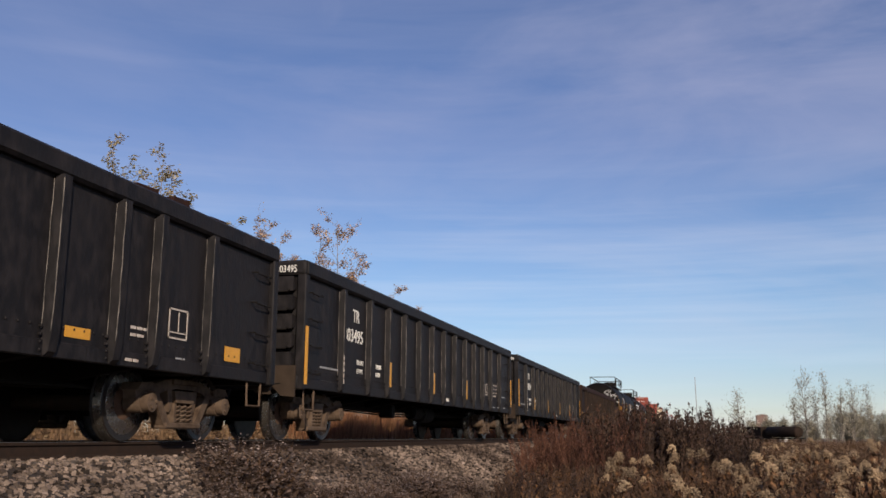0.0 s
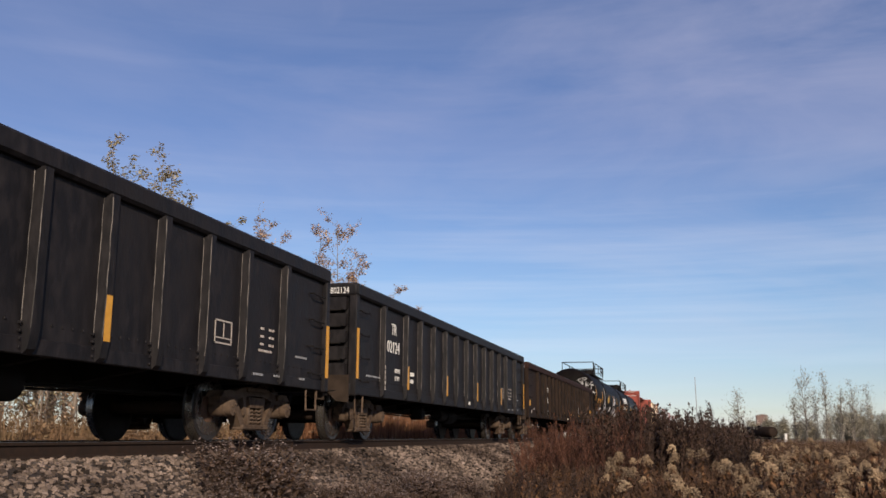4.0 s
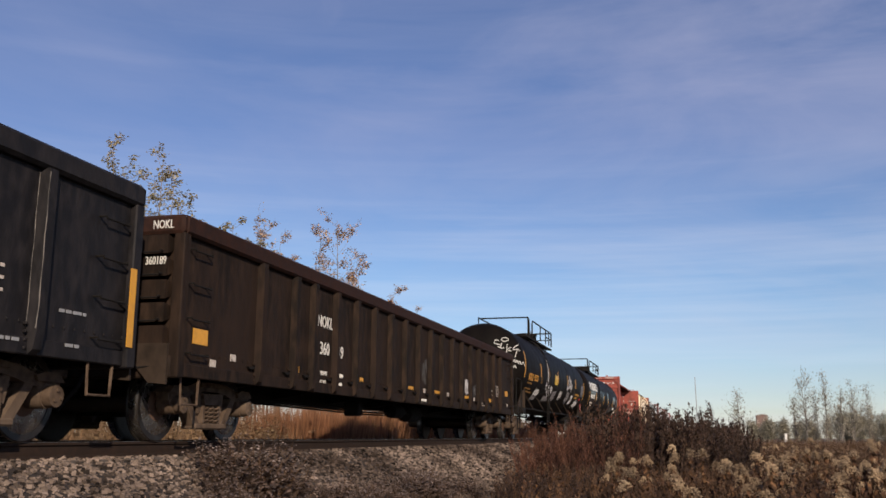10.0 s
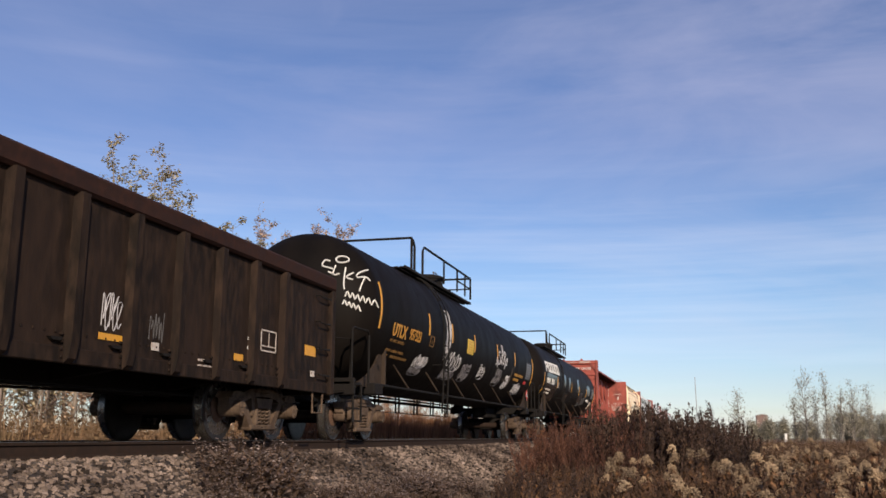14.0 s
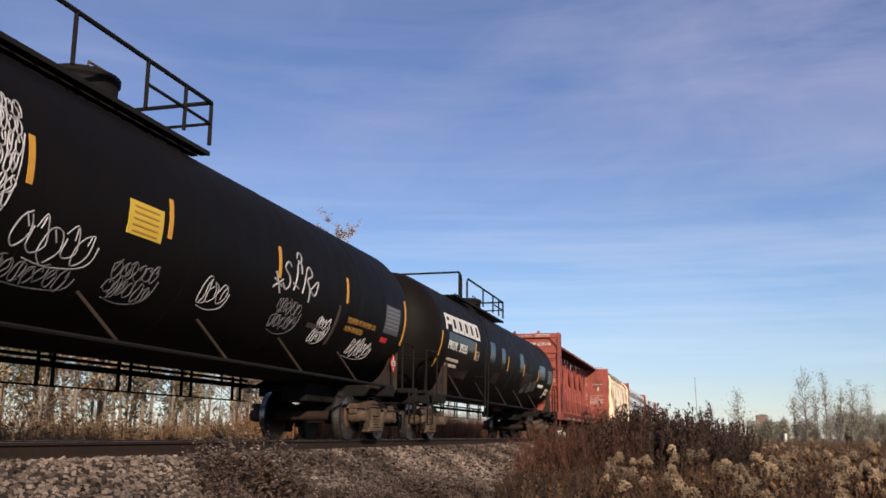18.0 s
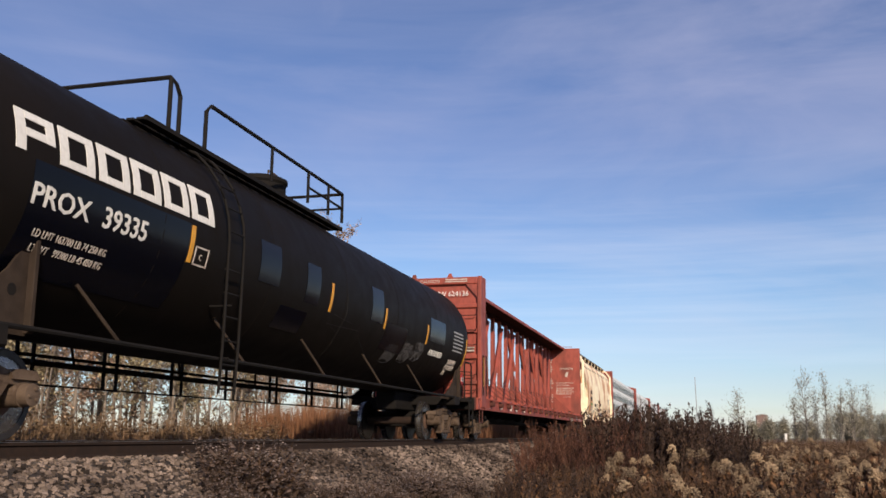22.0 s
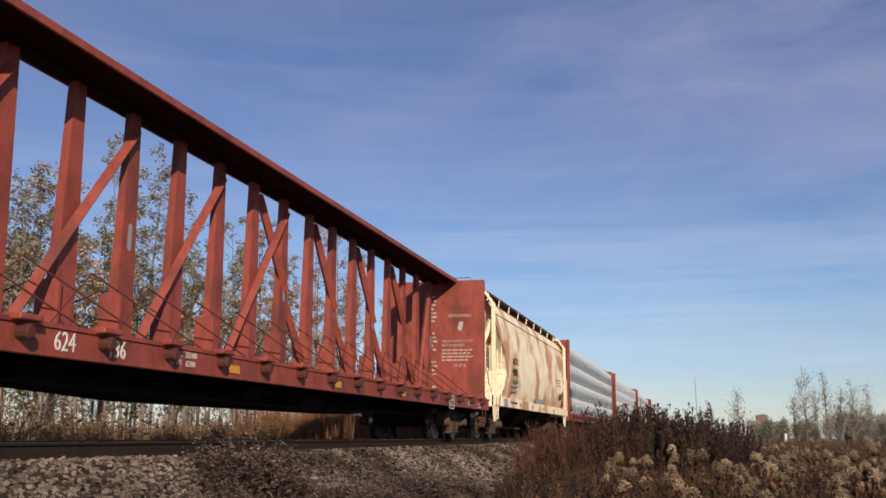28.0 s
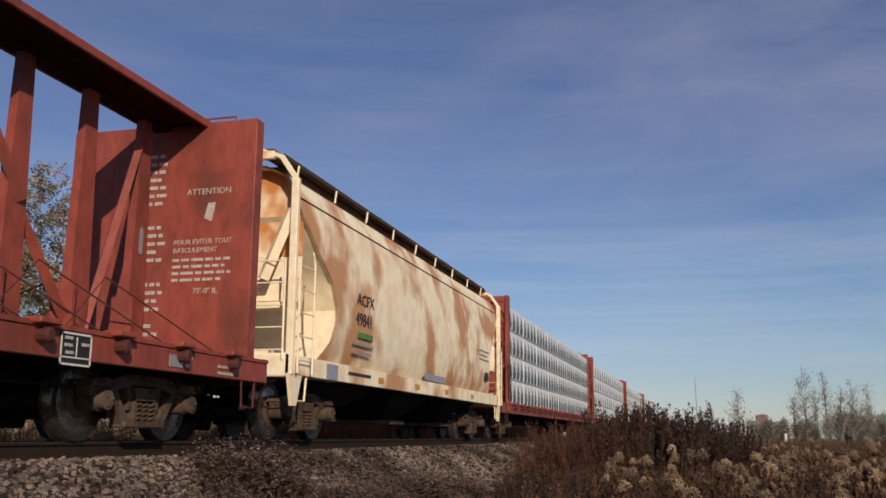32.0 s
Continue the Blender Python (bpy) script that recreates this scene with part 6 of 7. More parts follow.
# Grey-green leaf tone, lightened so far trees carry haze in their colour.
LEAF_HAZED = mat("hazed_grey_green_leaves", (0.36, 0.33, 0.25), (0.46, 0.41, 0.33), (0.28, 0.265, 0.19), rough=0.8, scale=0.5, big=0.3, bump=0, vary=0.4, through_light=0.3)
STALK = mat("dead_brown_stalks", (0.090, 0.050, 0.028), (0.042, 0.024, 0.015), (0.120, 0.070, 0.038), rough=0.9, scale=4, bump=0, each=0.3)
STALK_RED = mat("red_brown_weed", (0.088, 0.034, 0.019), (0.038, 0.0165, 0.0105), (0.130, 0.058, 0.031), rough=0.9, scale=3, bump=0, vary=0.65, each=0.5)
STALK_DARK = mat("dark_brown_weed", (0.046, 0.0255, 0.0175), (0.022, 0.0135, 0.0100), (0.080, 0.046, 0.026), rough=0.9, scale=3, bump=0, vary=0.6, each=0.45)
PLUME = mat("tan_seed_plume", (0.255, 0.180, 0.110), (0.15, 0.098, 0.056), (0.34, 0.255, 0.165), rough=0.95, scale=9, bump=0, vary=0.4, each=0.4)
DRY_LEAF = mat("dry_curled_leaves", (0.074, 0.0345, 0.0150), (0.030, 0.0155, 0.0085), (0.130, 0.066, 0.027), rough=0.9, scale=5, bump=0, vary=0.7, each=0.4)
GRASS_TALL = mat("tall_dead_grass", (0.230, 0.148, 0.082), (0.135, 0.104, 0.048), (0.20, 0.094, 0.047), rough=0.85, scale=1.6, big=0.6, bump=0, vary=0.6, through_light=0.2)
GRASS_RUST = mat("rust_coloured_brush", (0.26, 0.118, 0.058), (0.16, 0.082, 0.042), (0.25, 0.15, 0.08), rough=0.9, scale=1.0, big=0.4, bump=0, vary=0.55, through_light=0.25)
SCRUB = mat("ash_grey_dead_weed", (0.082, 0.054, 0.043), (0.040, 0.0265, 0.0210), (0.120, 0.083, 0.066), rough=0.95, scale=4, big=2.5, bump=0, vary=0.55, each=0.3)
SCRUB_TOP = mat("pale_weed_fluff", (0.180, 0.138, 0.122), (0.10, 0.072, 0.062), (0.25, 0.20, 0.178), rough=0.95, scale=7, bump=0, vary=0.4, each=0.25)
BARK_FAR = mat("grey_brown_far_bark", (0.20, 0.175, 0.15), (0.13, 0.11, 0.095), rough=0.9, scale=2, bump=0)
FIELD = mat("brown_field_growth", (0.115, 0.070, 0.038), (0.066, 0.041, 0.024), (0.155, 0.094, 0.050), rough=0.9, scale=0.8, big=0.2, bump=0, vary=0.5)


DRY_RED = mat("faded_red_brown_boards", (0.20, 0.135, 0.115), (0.15, 0.10, 0.085), (0.23, 0.165, 0.145), rough=0.9, scale=2)


def leaf(g, p, size, r, droop=0.0, slim=0.32):
    """One small leaf: a folded diamond."""
    a, t = r.uniform(0, 6.28), r.uniform(-0.7, 0.5) - droop
    d = Vector((math.cos(a) * math.cos(t), math.sin(a) * math.cos(t), math.sin(t))) * size
    s = d.cross(Vector((r.uniform(-0.4, 0.4), r.uniform(-0.4, 0.4), 1))).normalized() * size * slim
    p = Vector(p)
    g.add([p, p + d * 0.5 + s, p + d, p + d * 0.5 - s], [(0, 1, 2, 3)])


def branch_line(p, d, length, r, bend=0.15, n=4, lift=0.05):
    pts, q, v = [Vector(p)], Vector(p), Vector(d).normalized()
    for i in range(n):
        q = q + v * length / n
        pts.append(q.copy())
        v = (v + Vector((r.uniform(-bend, bend), r.uniform(-bend, bend), r.uniform(-bend, bend) + lift))).normalized()
    return pts


def tree(at, height, seed, leaf_mat, leaves, spread=0.28, first=0.25, stems=1, leaf_size=0.10, label="", trunk_r=None, category="tree", group="", density=1.0, bark=None, twigs=4, sway=0.16, scatter=0.07, stout=1.0):
    r = random.Random(seed)
    t = thing("tree", pose(*at), label, category, group)
    wood, crown, limbs = Geo(), Geo(), Geo()
    for s in range(stems):
        lean = Vector((r.uniform(-sway, sway), r.uniform(-sway, sway), 1))
        h = height * (1 if s == 0 else r.uniform(0.6, 0.95))
        tr = (trunk_r or height * 0.011)
        trunk = branch_line((r.uniform(-0.3, 0.3) * (s > 0), r.uniform(-0.3, 0.3) * (s > 0), -0.1), lean, h, r, 0.45 * sway, 9, 0.03)
        wood.tube(trunk, tr, 6, tr * 0.12)
        n = int(9 + height * 1.2)
        for k in range(n):
            f = first + (1 - first) * (k + r.random()) / n
            i = min(8, int(f * 9))
            p = trunk[i].lerp(trunk[i + 1], f * 9 - i)
            a = r.uniform(0, 6.28)
            ln = h * spread * (1.15 - 0.75 * f) * r.uniform(0.6, 1.2)
            limb = branch_line(p, (math.cos(a), math.sin(a), r.uniform(0.5, 1.3)), ln, r, 0.22, 4, 0.08)
            limbs.tube(limb, stout * tr * 0.34 * (1.1 - f * 0.7), 4, stout * tr * 0.05)
            for m in range(twigs):
                q = limb[r.randint(1, 4)]
                twig = branch_line(q, (r.uniform(-1, 1), r.uniform(-1, 1), r.uniform(0.1, 1)), ln * 0.4, r, 0.25, 2)
                limbs.tube(twig, stout * tr * 0.09, 3, stout * tr * 0.03)
                bare = r.random() < 0.25
                for _ in range(int(leaves * density * (0.15 if bare else 1))):
                    c = twig[1].lerp(twig[-1], r.uniform(-0.6, 1.0))
                    leaf(crown, c + Vector((r.gauss(0, scatter), r.gauss(0, scatter), r.gauss(0, scatter))), leaf_size * r.uniform(0.6, 1.3), r, 0.3, 0.4)
    part("trunk", wood, bark or BARK, t, "slender pale trunk")
    part("branching", limbs, bark or BARK, t)
    if crown.f:
        part("crown", crown, leaf_mat, t, "sparse autumn leaves", smooth=0)
    return t


def weed_geo(seed, stems, height, spread, leaves, leaf_size, branchy=3, droop=0.2, slim=0.32):
    r, st, lv = random.Random(seed), Geo(), Geo()
    for s in range(stems):
        a, d = r.uniform(0, 6.28), spread * math.sqrt(r.random())
        p = (d * math.cos(a), d * math.sin(a), -0.05)
        h = height * r.uniform(0.55, 1.0)
        line = branch_line(p, (0.22 * math.cos(a), 0.22 * math.sin(a), 1), h, r, 0.10, 5)
        st.tube(line, 0.006, 3, 0.002)
        for k in range(branchy):
            i = r.randint(2, 4)
            b = branch_line(line[i], (r.uniform(-0.7, 0.7), r.uniform(-0.7, 0.7), 1), h * r.uniform(0.15, 0.32), r, 0.15, 2)
            st.tube(b, 0.003, 3, 0.0015)
            for _ in range(leaves // (2 * branchy) + 1):
                leaf(lv, b[0].lerp(b[-1], r.random()), leaf_size * r.uniform(0.5, 1.3), r, droop, slim)
        for _ in range(leaves // 2):
            i = r.randint(1, 4)
            leaf(lv, line[i].lerp(line[i + 1], r.random()), leaf_size * r.uniform(0.5, 1.4), r, droop, slim)
    return st, lv


def spire_geo(seed, stems, height, spread, size, slim=0.2):
    """Upright weeds whose side shoots crowd into ragged leafy spires at the top."""
    r, st, lv = random.Random(seed), Geo(), Geo()
    for s in range(stems):
        a, d = r.uniform(0, 6.28), spread * math.sqrt(r.random())
        h = height * r.uniform(0.5, 1.0)
        lean = r.uniform(0.05, 0.3)
        line = branch_line((d * math.cos(a), d * math.sin(a), -0.05), (lean * math.cos(a), lean * math.sin(a), 1), h, r, 0.09, 6)
        st.tube(line, 0.009, 3, 0.003)
        for k in range(13):
            f = 0.35 + 0.63 * (k + r.random()) / 13
            i = min(5, int(f * 6))
            p = line[i].lerp(line[i + 1], f * 6 - i)
            b = r.uniform(0, 6.28)
            shoot = branch_line(p, (math.cos(b), math.sin(b), r.uniform(1.2, 2.8)), h * 0.26 * (1.15 - f) * r.uniform(0.6, 1.2) + 0.05, r, 0.16, 2)
            st.tube(shoot, 0.004, 3, 0.002)
            for _ in range(6):
                leaf(lv, shoot[0].lerp(shoot[-1], r.uniform(0.1, 1.0)), size * r.uniform(0.5, 1.3), r, -0.75, slim)
        for _ in range(9):
            leaf(lv, line[-2].lerp(line[-1], r.random()), size * r.uniform(0.6, 1.2), r, -0.95, slim)
    return st, lv


def brush_geo(seed):
    """A bush of leafy dead stems."""
    r, st, lv = random.Random(seed), Geo(), Geo()
    for s in range(6):
        a, d = r.uniform(0, 6.28), 0.45 * math.sqrt(r.random())
        line = branch_line((d * math.cos(a), d * math.sin(a), -0.05), (0.3 * math.cos(a), 0.3 * math.sin(a), 1), 1.9 * r.uniform(0.5, 1.0), r, 0.14, 4)
        st.tube(line, 0.008, 3, 0.003)
        for _ in range(46):
            f = 4 * r.uniform(0.2, 0.999)
            i = int(f)
            leaf(lv, line[i].lerp(line[i + 1], f - i) + Vector((r.gauss(0, 0.09), r.gauss(0, 0.09), r.gauss(0, 0.05))), r.uniform(0.05, 0.13), r, -0.3, 0.3)
    return st, lv


def fluff_geo(seed):
    """A low spreading dead weed: brown tangle below, pale fluffy tips on the outside."""
    r, st, lv, top = random.Random(seed), Geo(), Geo(), Geo()
    for s in range(30):
        a, t = r.uniform(0, 6.28), r.uniform(0.25, 1.25)
        ln = 0.5 * r.uniform(0.7, 1.05)
        line = branch_line((0.10 * r.gauss(0, 1), 0.10 * r.gauss(0, 1), -0.04), (math.cos(a) * math.cos(t), math.sin(a) * math.cos(t), math.sin(t) + 0.25), ln, r, 0.16, 4)
        st.tube(line, 0.004, 3, 0.002)
        for _ in range(24):
            f = r.uniform(0.6, 3.6)
            i = int(f)
            leaf(lv, line[i].lerp(line[i + 1], f - i) + Vector((r.gauss(0, 0.02), r.gauss(0, 0.02), r.gauss(0, 0.02))), r.uniform(0.025, 0.065), r, 0.1, 0.42)
        for _ in range(7):
            leaf(top, line[-1] + Vector((r.gauss(0, 0.028), r.gauss(0, 0.028), r.gauss(0, 0.022))), r.uniform(0.014, 0.03), r, -0.2, 0.5)
    return st, lv, top


def goldenrod_geo(seed, h):
    r, st, lv, pl = random.Random(seed), Geo(), Geo(), Geo()
    line = branch_line((0, 0, -0.05), (r.uniform(-0.1, 0.1), r.uniform(-0.1, 0.1), 1), h, r, 0.05, 6)
    st.tube(line, 0.006, 4, 0.003)
    for k in range(75):
        i = r.randint(1, 5)
        leaf(lv, line[i].lerp(line[i + 1], r.random()), r.uniform(0.04, 0.085), r, 0.95)
    # broad drooping plume: arching sprays with fluff along their upper side
    top, lean, wide = line[-1], r.uniform(0, 6.28), r.uniform(0.75, 1.3)
    for k in range(17):
        a = lean + r.gauss(0, 1.5)
        reach, low = wide * r.uniform(0.02, 0.06), 0.0036 * k
        d = Vector((math.cos(a), math.sin(a), 0))
        arc = [top - Vector((0, 0, 0.03 + low)), top + d * reach * 0.5 + Vector((0, 0, 0.035 - low)), top + d * reach + Vector((0, 0, 0.022 - low)), top + d * reach * 1.35 + Vector((0, 0, -low - 0.03))]
        st.tube(arc, 0.0018, 3)
        for j in range(12):
            q = r.uniform(0.6, 2.99)
            i = int(q)
            c = arc[i].lerp(arc[i + 1], q - i) + Vector((r.gauss(0, 0.007), r.gauss(0, 0.007), r.uniform(-0.002, 0.014)))
            s = r.uniform(0.006, 0.0115)
            pl.add([c + Vector((s, 0, 0)), c + Vector((-s * 0.6, s, 0)), c + Vector((-s * 0.6, -s, 0)), c + Vector((0, 0, s * 1.2))],
                   [(0, 1, 3), (1, 2, 3), (2, 0, 3), (0, 2, 1)])
    return st, lv, pl


def planted(name, label, category, group, variants, mats, names, places):
    """Plants of a few shapes set out at (x, y, turn, size, variant)."""
    for x, y, a, s, v in places:
        t = thing(name, pose(x, y, ground_z(x, y) - 0.02, 0, 0, a) @ Matrix.Scale(s, 4), label, category, group)
        for me, nm in zip(variants[v], names):
            ob = new(nm, me)
            ob.parent = t
            if nm != "stem":
                tagged(ob, kind="stuff")


def as_meshes(geos, mats, names):
    return [g.mesh(n, m, 0) for g, m, n in zip(geos, mats, names)]


def joined(name, base, places, label, category):
    """Many small plants as one object: base is a list of (Geo, material)."""
    me = bpy.data.meshes.new(name)
    verts, faces, mi, k = [], [], [], 0
    arr = [[(np.array(g.v), g.f) for g, _ in geos] for geos in base]
    for x, y, a, s, v in places:
        c, sn, z = math.cos(radians(a)) * s, math.sin(radians(a)) * s, ground_z(x, y) - 0.02
        for idx, (pv, pf) in enumerate(arr[v]):
            q = np.empty_like(pv)
            q[:, 0], q[:, 1], q[:, 2] = pv[:, 0] * c - pv[:, 1] * sn + x, pv[:, 0] * sn + pv[:, 1] * c + y, pv[:, 2] * s + z
            verts.append(q)
            faces += [tuple(i + k for i in f) for f in pf]
            mi += [idx] * len(pf)
            k += len(pv)
    me.from_pydata(np.concatenate(verts).tolist(), [], faces)
    for _, m in base[0]:
        me.materials.append(m)
    me.polygons.foreach_set("material_index", mi)
    return tagged(new(name, me), label, category, kind="stuff")


def build_plants():
    r = random.Random(11)
    # goldenrod gone to seed beside the camera
    gold = [goldenrod_geo(100 + i, 0.86 + 0.06 * i) for i in range(6)]
    gnames, gm = ("stem", "foliage", "seed_head"), (STALK, DRY_LEAF, PLUME)
    gv = [as_meshes(g, gm, gnames) for g in gold]
    near = []
    while len(near) < 128:
        x = r.uniform(7.2, 14)
        y = x * r.uniform(-0.205, 0.098)
        if not (x < 8.5 and y > 0.05 * x):
            near.append((x, y, r.uniform(0, 360), r.uniform(0.66, 1.0), r.randrange(6)))
    planted("goldenrod", "dry goldenrod stalk with a fluffy tan seed head", "goldenrod", "goldenrod beside the track", gv, gm, gnames, near)
    far = []
    while len(far) < 40:
        x = r.uniform(13, 34)
        y = x * r.uniform(-0.23, 0.07)
        if 18 < x < 27 and y > -0.05 * x:
            continue
        far.append((x, y, r.uniform(0, 360), r.uniform(0.75, 1.05), r.randrange(6)))
    joined("goldenrod_patch", [list(zip(g, gm)) for g in gold], far, "patch of dry goldenrod in the field", "goldenrod")
    # undergrowth between the stalks
    low = [weed_geo(300 + i, 12, 0.85, 0.25, 40, 0.055, 4, 0.5, 0.2) for i in range(4)]
    places = [(x, x * r.uniform(-0.22, 0.13), r.uniform(0, 360), r.uniform(0.55, 1.05), r.randrange(4)) for x in (r.uniform(6.8, 20) for _ in range(520))]
    joined("weed_undergrowth", [[(a, STALK), (b, DRY_LEAF)] for a, b in low], [p for p in places if p[1] < 3.2], "tangle of dead brown weeds under the goldenrod", "weeds")
    # red-brown shrubs beside the ballast
    red = [spire_geo(400 + i, 12, 1.78, 0.5, 0.05, 0.15) for i in range(5)]
    rm, rn = (STALK_RED, STALK_RED), ("stalk", "foliage")
    rv = [as_meshes(g, rm, rn) for g in red]
    places = []
    for _ in range(44):
        x = r.uniform(16.0, 27)
        f = r.uniform(0.07, 0.172)
        places.append((x, x * f, r.uniform(0, 360), r.uniform(0.72, 1.06) * (0.80 if f > 0.155 else 1), r.randrange(5)))
    planted("shrub", "red-brown leafless shrub at the foot of the ballast", "shrub", "red-brown shrubs", rv, rm, rn, places)
    dark = [spire_geo(500 + i, 11, 1.85, 0.42, 0.075, 0.21) for i in range(5)]
    dm = (STALK_DARK, STALK_DARK)
    dv = [as_meshes(g, dm, rn) for g in dark]
    places = []
    for _ in range(104):
        x = r.uniform(18, 28)
        f = r.uniform(-0.036, 0.092)
        places.append((x, x * f, r.uniform(0, 360), r.uniform(0.78, 1.05) * (1.0 if f > -0.01 else 0.85), r.randrange(5)))
    planted("weed_clump", "tall dark brown weed clump with dry leaves", "weeds", "dark weed clumps", dv, dm, rn, places)
    # low dark weeds in front of the shrubs
    small = [spire_geo(560 + i, 9, 1.0, 0.34, 0.04, 0.22) for i in range(4)]
    smats = (STALK, DRY_LEAF), (STALK_DARK, STALK_DARK)
    lowv = [as_meshes(g, smats[k % 2], rn) for k, g in enumerate(small)]
    places = []
    for _ in range(74):
        x = r.uniform(8.0, 15.5)
        f = r.uniform(0.085, 0.205)
        places.append((x, x * f, r.uniform(0, 360), r.uniform(0.62, 0.98) * (0.8 if f > 0.18 else 1.0), r.randrange(4)))
    planted("low_weed", "low dark brown weed with withered leaves", "weeds", "low weeds beside the ballast", lowv, None, rn, places)
    # dead weeds growing out of the ballast
    scrub = [fluff_geo(600 + i) for i in range(5)]
    sn = ("stalk", "foliage", "fluff")
    sv = [as_meshes(g, (STALK, SCRUB, SCRUB_TOP), sn) for g in scrub]
    spots = [(10.2, 5.45, 1.25), (10.55, 5.4, 1.45), (10.95, 5.45, 1.5), (11.35, 5.35, 1.3), (9.9, 5.3, 0.9), (10.4, 5.05, 1.2), (11.0, 5.0, 1.1), (9.6, 5.0, 0.8), (11.6, 5.05, 0.9), (10.8, 5.2, 1.3), (14.7, 4.45, 1.2), (15.0, 4.35, 1.25), (15.3, 4.5, 1.0), (14.3, 4.35, 0.9), (12.7, 4.45, 0.9), (13.4, 4.5, 0.9), (12.2, 4.75, 0.9), (8.7, 4.9, 0.6)]
    for _ in range(70):
        x = r.uniform(8.6, 18)
        spots.append((x, r.uniform(4.1, 4.9), r.uniform(0.4, 0.85)))
    planted("dead_weed", "small grey-brown dead weed rooted in the ballast", "weeds", "dead weeds on the ballast", sv, None, sn, [(x, y, r.uniform(0, 360), s, r.randrange(5)) for x, y, s in spots])
    # the field
    mid = [weed_geo(700 + i, 14, 1.15, 0.5, 12, 0.08) for i in range(4)]
    places = [(x, x * r.uniform(-0.3, 0.12), r.uniform(0, 360), r.uniform(0.75, 1.1), r.randrange(4)) for x in (28 + 75 * r.random() ** 1.3 for _ in range(900))]
    joined("field_weeds", [[(a, STALK), (b, FIELD)] for a, b in mid], places, "field of dead brown weeds reaching to the trees", "weeds")
    # tall grass beyond the track
    def blades(seed, n, h):
        q, g = random.Random(seed), Geo()
        for _ in range(n):
            x, y, hh = q.gauss(0, 0.28), q.gauss(0, 0.28), h * q.uniform(0.5, 1)
            a, w = q.uniform(0, 6.28), q.uniform(0.004, 0.013)
            lx, ly = q.gauss(0, 0.14) * hh, q.gauss(0, 0.14) * hh
            wx, wy = math.cos(a) * w, math.sin(a) * w
            g.add([(x - wx, y - wy, 0), (x + wx, y + wy, 0), (x + lx * 0.4 + wx, y + ly * 0.4 + wy, hh * 0.55), (x + lx * 0.4 - wx, y + ly * 0.4 - wy, hh * 0.55), (x + lx, y + ly, hh)], [(0, 1, 2, 3), (3, 2, 4)])
        return g
    tall = [[(blades(800 + i, 60, 1.7), GRASS_TALL)] for i in range(4)]
    places = [(x, y, r.uniform(0, 360), r.uniform(0.5, 1.1) * (0.6 if y < 13 else 1.0), r.randrange(4)) for x, y in ((8 + 90 * r.random() ** 1.5, r.uniform(11.2, 18.0)) for _ in range(2300))]
    bushy = [brush_geo(820 + i) for i in range(4)]
    spots = [(x, r.uniform(13.0, 19.0), r.uniform(0, 360), r.uniform(0.7, 1.2), r.randrange(4)) for x in (7 + 80 * r.random() ** 1.4 for _ in range(1250))]
    joined("lineside_brush", [[(a, STALK), (b, GRASS_TALL)] for a, b in bushy], spots, "tan and brown dead brush beyond the track", "brush")
    joined("tall_grass", tall, places, "tall dead grass along the far side of the track", "grass")
    rust = [[(blades(850 + i, 80, 2.15), GRASS_RUST)] for i in range(3)]
    places = [(x, r.uniform(11.5, 15.5), r.uniform(0, 360), r.uniform(0.75, 1.25), r.randrange(3)) for x in (30 + 46 * r.random() ** 1.3 for _ in range(1000))]
    joined("rust_brush", rust, places, "rust-coloured brush beyond the track", "brush")
    short = [[(blades(880 + i, 40, 0.35), GRASS_TALL)] for i in range(3)]
    places = [(x, r.uniform(-0.23, 0.20) * x, r.uniform(0, 360), r.uniform(0.6, 1.3), r.randrange(3)) for x in (6 + 30 * r.random() for _ in range(900))]
    joined("dry_grass", short, [p for p in places if p[1] < min(3.9, 0.07 * p[0])], "short dry grass on the near side", "grass")


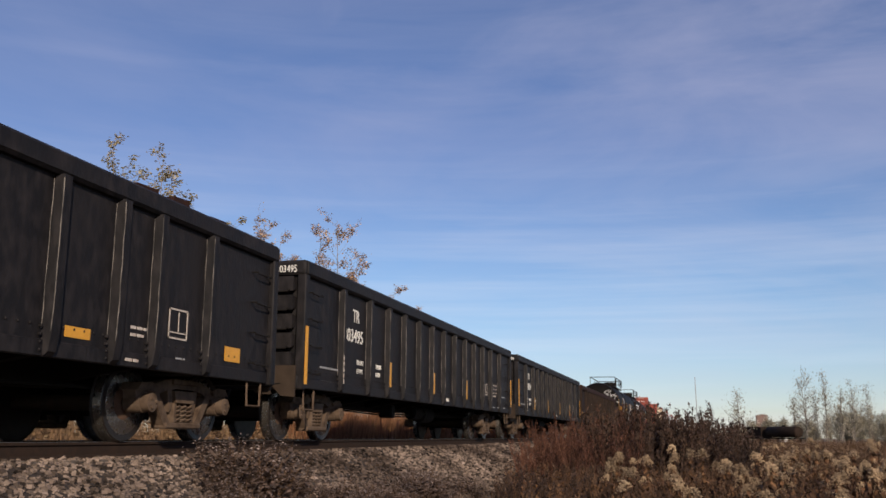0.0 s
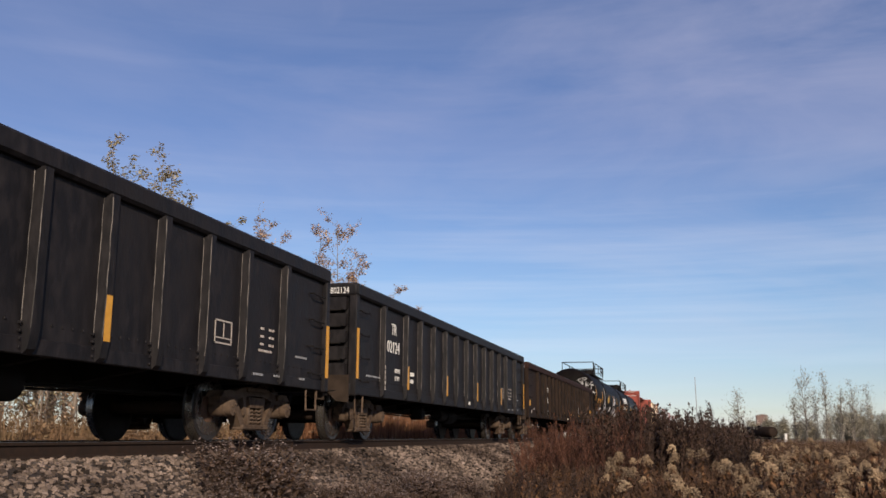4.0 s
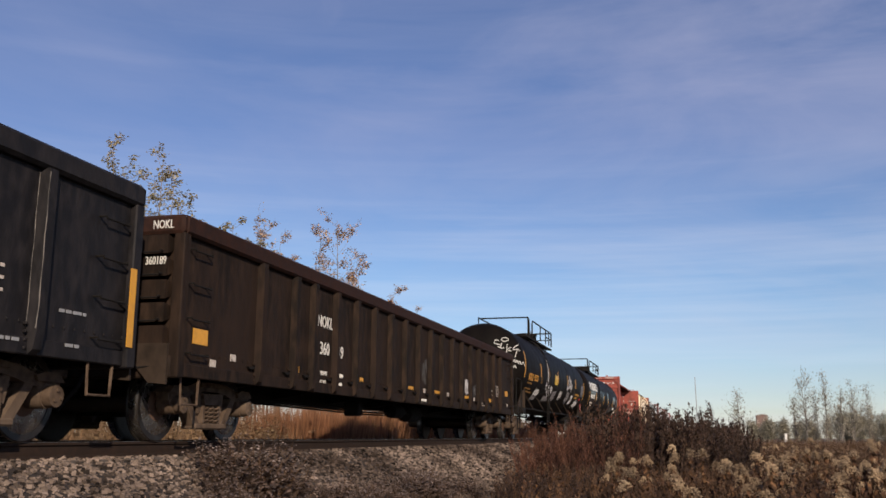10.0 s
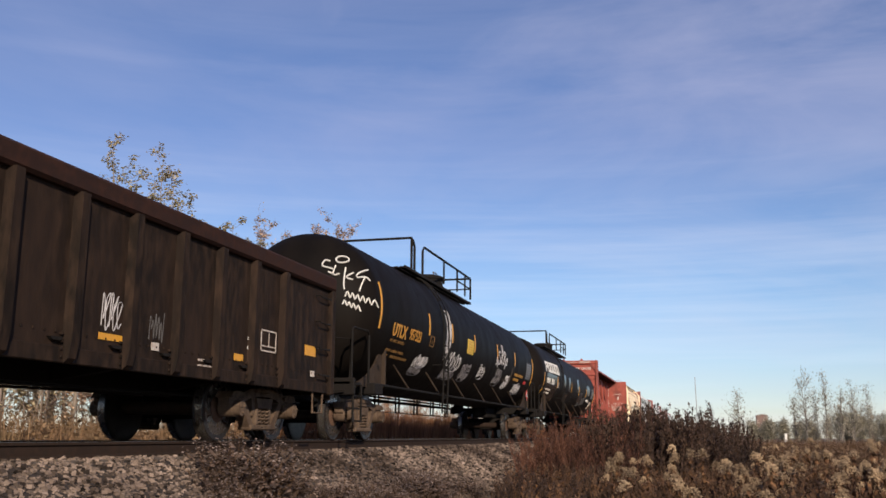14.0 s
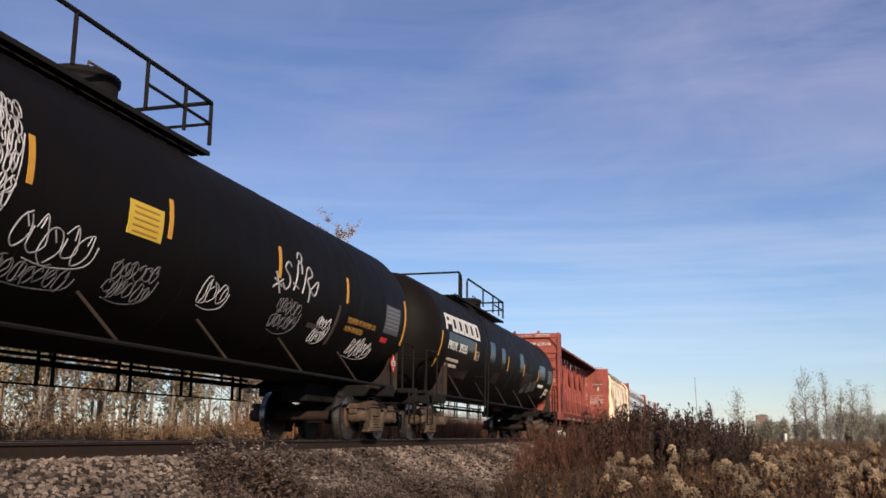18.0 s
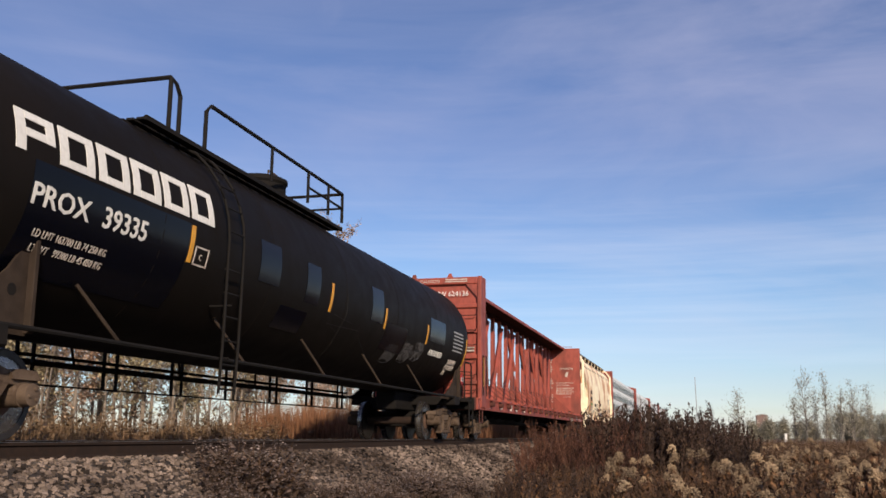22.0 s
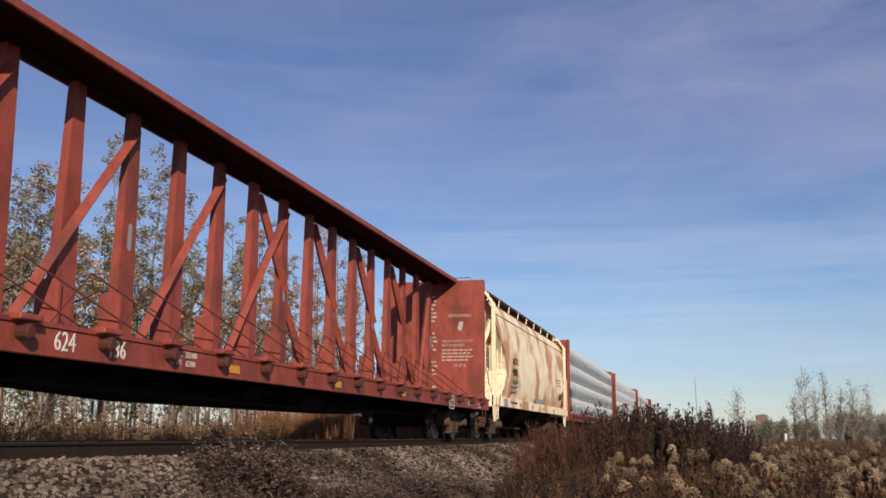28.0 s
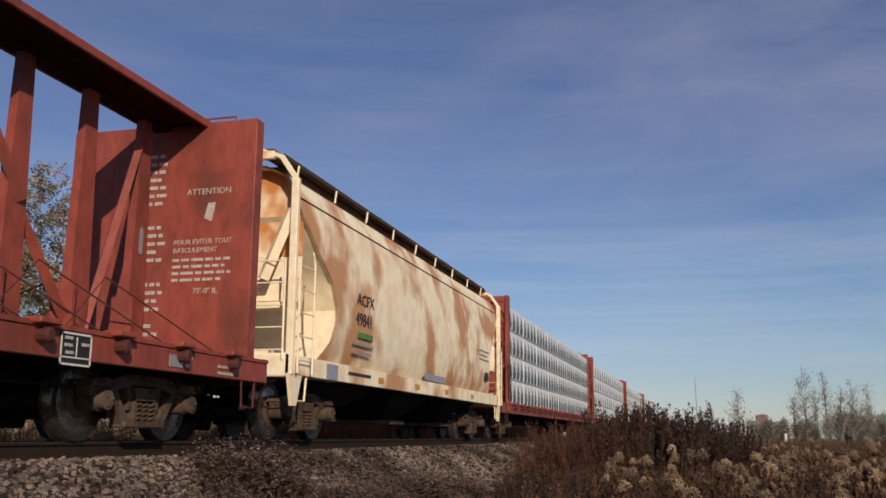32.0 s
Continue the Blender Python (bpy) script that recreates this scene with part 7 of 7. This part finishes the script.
def build_trees():
    lab = "slender young tree with thin pale trunk and sparse autumn leaves"
    young = ((25.4, 17.2, 9.3, LEAF_OLIVE, 0.16), (26.9, 17.3, 9.2, LEAF_OLIVE, 0.19), (29.0, 17.1, 7.4, LEAF_OLIVE, 0.16), (33.0, 17.2, 8.3, LEAF_OLIVE, 0.17), (34.6, 17.1, 8.7, LEAF_TAN, 0.17), (36.9, 17.3, 8.3, LEAF_TAN, 0.14),
             (40.4, 17.2, 9.6, LEAF_TAN, 0.17), (43.0, 17.1, 10.7, LEAF_TAN, 0.18), (45.4, 17.3, 9.3, LEAF_TAN, 0.16), (51.4, 17.2, 8.4, LEAF_TAN, 0.13), (57.4, 17.2, 8.1, LEAF_TAN, 0.12),
             (22.4, 17.6, 7.4, LEAF_OLIVE, 0.2), (20.4, 17.3, 6.6, LEAF_OLIVE, 0.2), (18.2, 17.6, 6.0, LEAF_TAN, 0.2), (21.4, 18.2, 6.9, LEAF_OLIVE, 0.2), (23.4, 17.4, 7.3, LEAF_TAN, 0.2), (24.2, 18.6, 7.3, LEAF_OLIVE, 0.2), (25.9, 18.1, 7.4, LEAF_OLIVE, 0.2), (32.0, 18.2, 7.2, LEAF_OLIVE, 0.2), (35.8, 18.4, 7.4, LEAF_TAN, 0.2), (38.6, 18.0, 7.6, LEAF_OLIVE, 0.2), (30.6, 18.2, 7.2, LEAF_OLIVE, 0.2), (27.9, 18.4, 6.8, LEAF_TAN, 0.2))
    for i, (x, y, top, lm, sp) in enumerate(young):
        tree((x, y, -1.06), top + 1.0, 40 + i, lm, 27, sp * 1.25, 0.22, 3, 0.105, lab, 0.06, group="young trees behind the track", twigs=5, sway=0.055)
    r = random.Random(3)
    for i in range(30):
        tree((13 + 1.8 * i + r.uniform(-1, 1), r.uniform(14.6, 18.5), -1.06), r.uniform(3.0, 5.8), 90 + i, LEAF_TAN, 2, 0.3, 0.12, 3, 0.08, "thin bare sapling with a few dry leaves", 0.03, group="saplings behind the track")
    AWAY = 2.8
    far = ((-0.0984, 0.066, 95, 0.26, 8), (-0.1183, 0.0645, 97, 0.15, 8), (-0.1420, 0.051, 92, 0.26, 10), (-0.1555, 0.0485, 96, 0.26, 10), (-0.1300, 0.047, 90, 0.22, 8), (-0.0356, 0.0445, 85, 0.36, 8), (-0.1090, 0.045, 99, 0.2, 7), (-0.0880, 0.040, 95, 0.2, 7), (-0.178, 0.040, 95, 0.2, 8), (-0.19, 0.037, 101, 0.2, 8))
    for i, (side, slope, d, sp, lv) in enumerate(far):
        t = tree((d, d * side, -1.06), d * slope + 1.15 / AWAY, 130 + i, LEAF_HAZED, lv, sp, 0.1, 2, 0.125, "distant thin grey-green autumn tree", 0.05, group="distant trees", bark=BARK_FAR, twigs=6, sway=0.05, scatter=0.24, stout=2.6)
        t.matrix_basis = pose(AWAY * d, AWAY * d * side, -1.06) @ Matrix.Scale(AWAY, 4)
    for i in range(26):
        d = r.uniform(95, 140)
        side = r.uniform(-0.20, -0.03)
        t = tree((d, d * side, -1.06), r.uniform(1.5, 2.5) + (0.9 if side < -0.12 else 0), 160 + i, LEAF_HAZED, 9, 0.4, 0.05, 4, 0.13, "distant low bush with grey-brown twigs", 0.035, "bush", group="distant bushes", density=2.6, bark=BARK_FAR, scatter=0.2, stout=2.0)
        t.matrix_basis = pose(AWAY * d, AWAY * d * side, -1.06) @ Matrix.Scale(AWAY, 4)
    for k, f in enumerate((-0.0485, -0.067, -0.076)):
        tree((345, 345 * f, -1.06), 6.6 - 0.5 * (k % 2), 190 + k, LEAF_HAZED, 9, 0.42, 0.05, 4, 0.4, "distant low bush with grey-brown twigs", 0.1, "bush", group="distant bushes", density=2.0, bark=BARK_FAR, scatter=0.5, stout=2.0)
    sh = thing("shed", pose(350, -20.1, -1.06) @ Matrix.Scale(1.97, 4), "small distant red-brown wooden shed behind the bushes", "shed")
    part("shed_wall", Geo().box(-1.3, 1.3, -0.95, 0.95, 0, 4.4, 0.02), DRY_RED, sh)
    part("shed_roof", Geo().prism([(-1.0, 4.4), (1.0, 4.4), (0, 4.6)], -1.4, 1.4, "yz"), DRY_RED, sh)
    bx = thing("utility_cabinet", pose(262, -20.7, -1.06), "small white metal cabinet in the far field", "cabinet")
    part("cabinet_body", Geo().box(-0.35, 0.35, -0.3, 0.3, 0, 2.2, 0.03), WHITE, bx)
    part("cabinet_cap", Geo().box(-0.4, 0.4, -0.35, 0.35, 2.2, 2.28, 0.02), GREY, bx)
    m = thing("mast", pose(120, 0.52, -1.06), "thin grey steel mast standing in the distance", "mast")
    part("pole", Geo().tube([(0, 0, 0), (0, 0.04, 4.0), (0, 0.10, 8.33)], 0.07, 6, 0.045), GREY, m)
    part("foot", Geo().box(-0.2, 0.2, -0.2, 0.2, -0.05, 0.3, 0.03), CAST, m)


build_plants()
build_trees()


# ---- everything that moves
def motions():
    times = [0.5 * i for i in range(65)]
    for car, x0 in CARS:
        walk(car, [(t, pose(x0 + travel(t), TRACK, 0)) for t in times])
    for p, x, y, z in LOADS:
        walk(p, [(t, pose(x + travel(t), y, z)) for t in times])
    heading = math.degrees(math.atan2(FAR_WAY.y, FAR_WAY.x))
    for car, at in FAR_TRAIN:
        start = Vector((230, -21.2, -1.06)) + FAR_WAY * at
        walk(car, [(t, pose(*(start + FAR_WAY * 2.35 * t), 0, 0, heading)) for t in (0.0, 8.0, 16.0, 24.0, 32.0)])
    steps = [0.16 * i for i in range(200)] + [32.0]
    turns = [math.degrees(travel(t) / WHEEL) for t in steps]
    for ax, x in WHEELSETS:
        walk(ax, [(t, pose(x, 0, WHEEL, 0, a, 0)) for t, a in zip(steps, turns)])


motions()
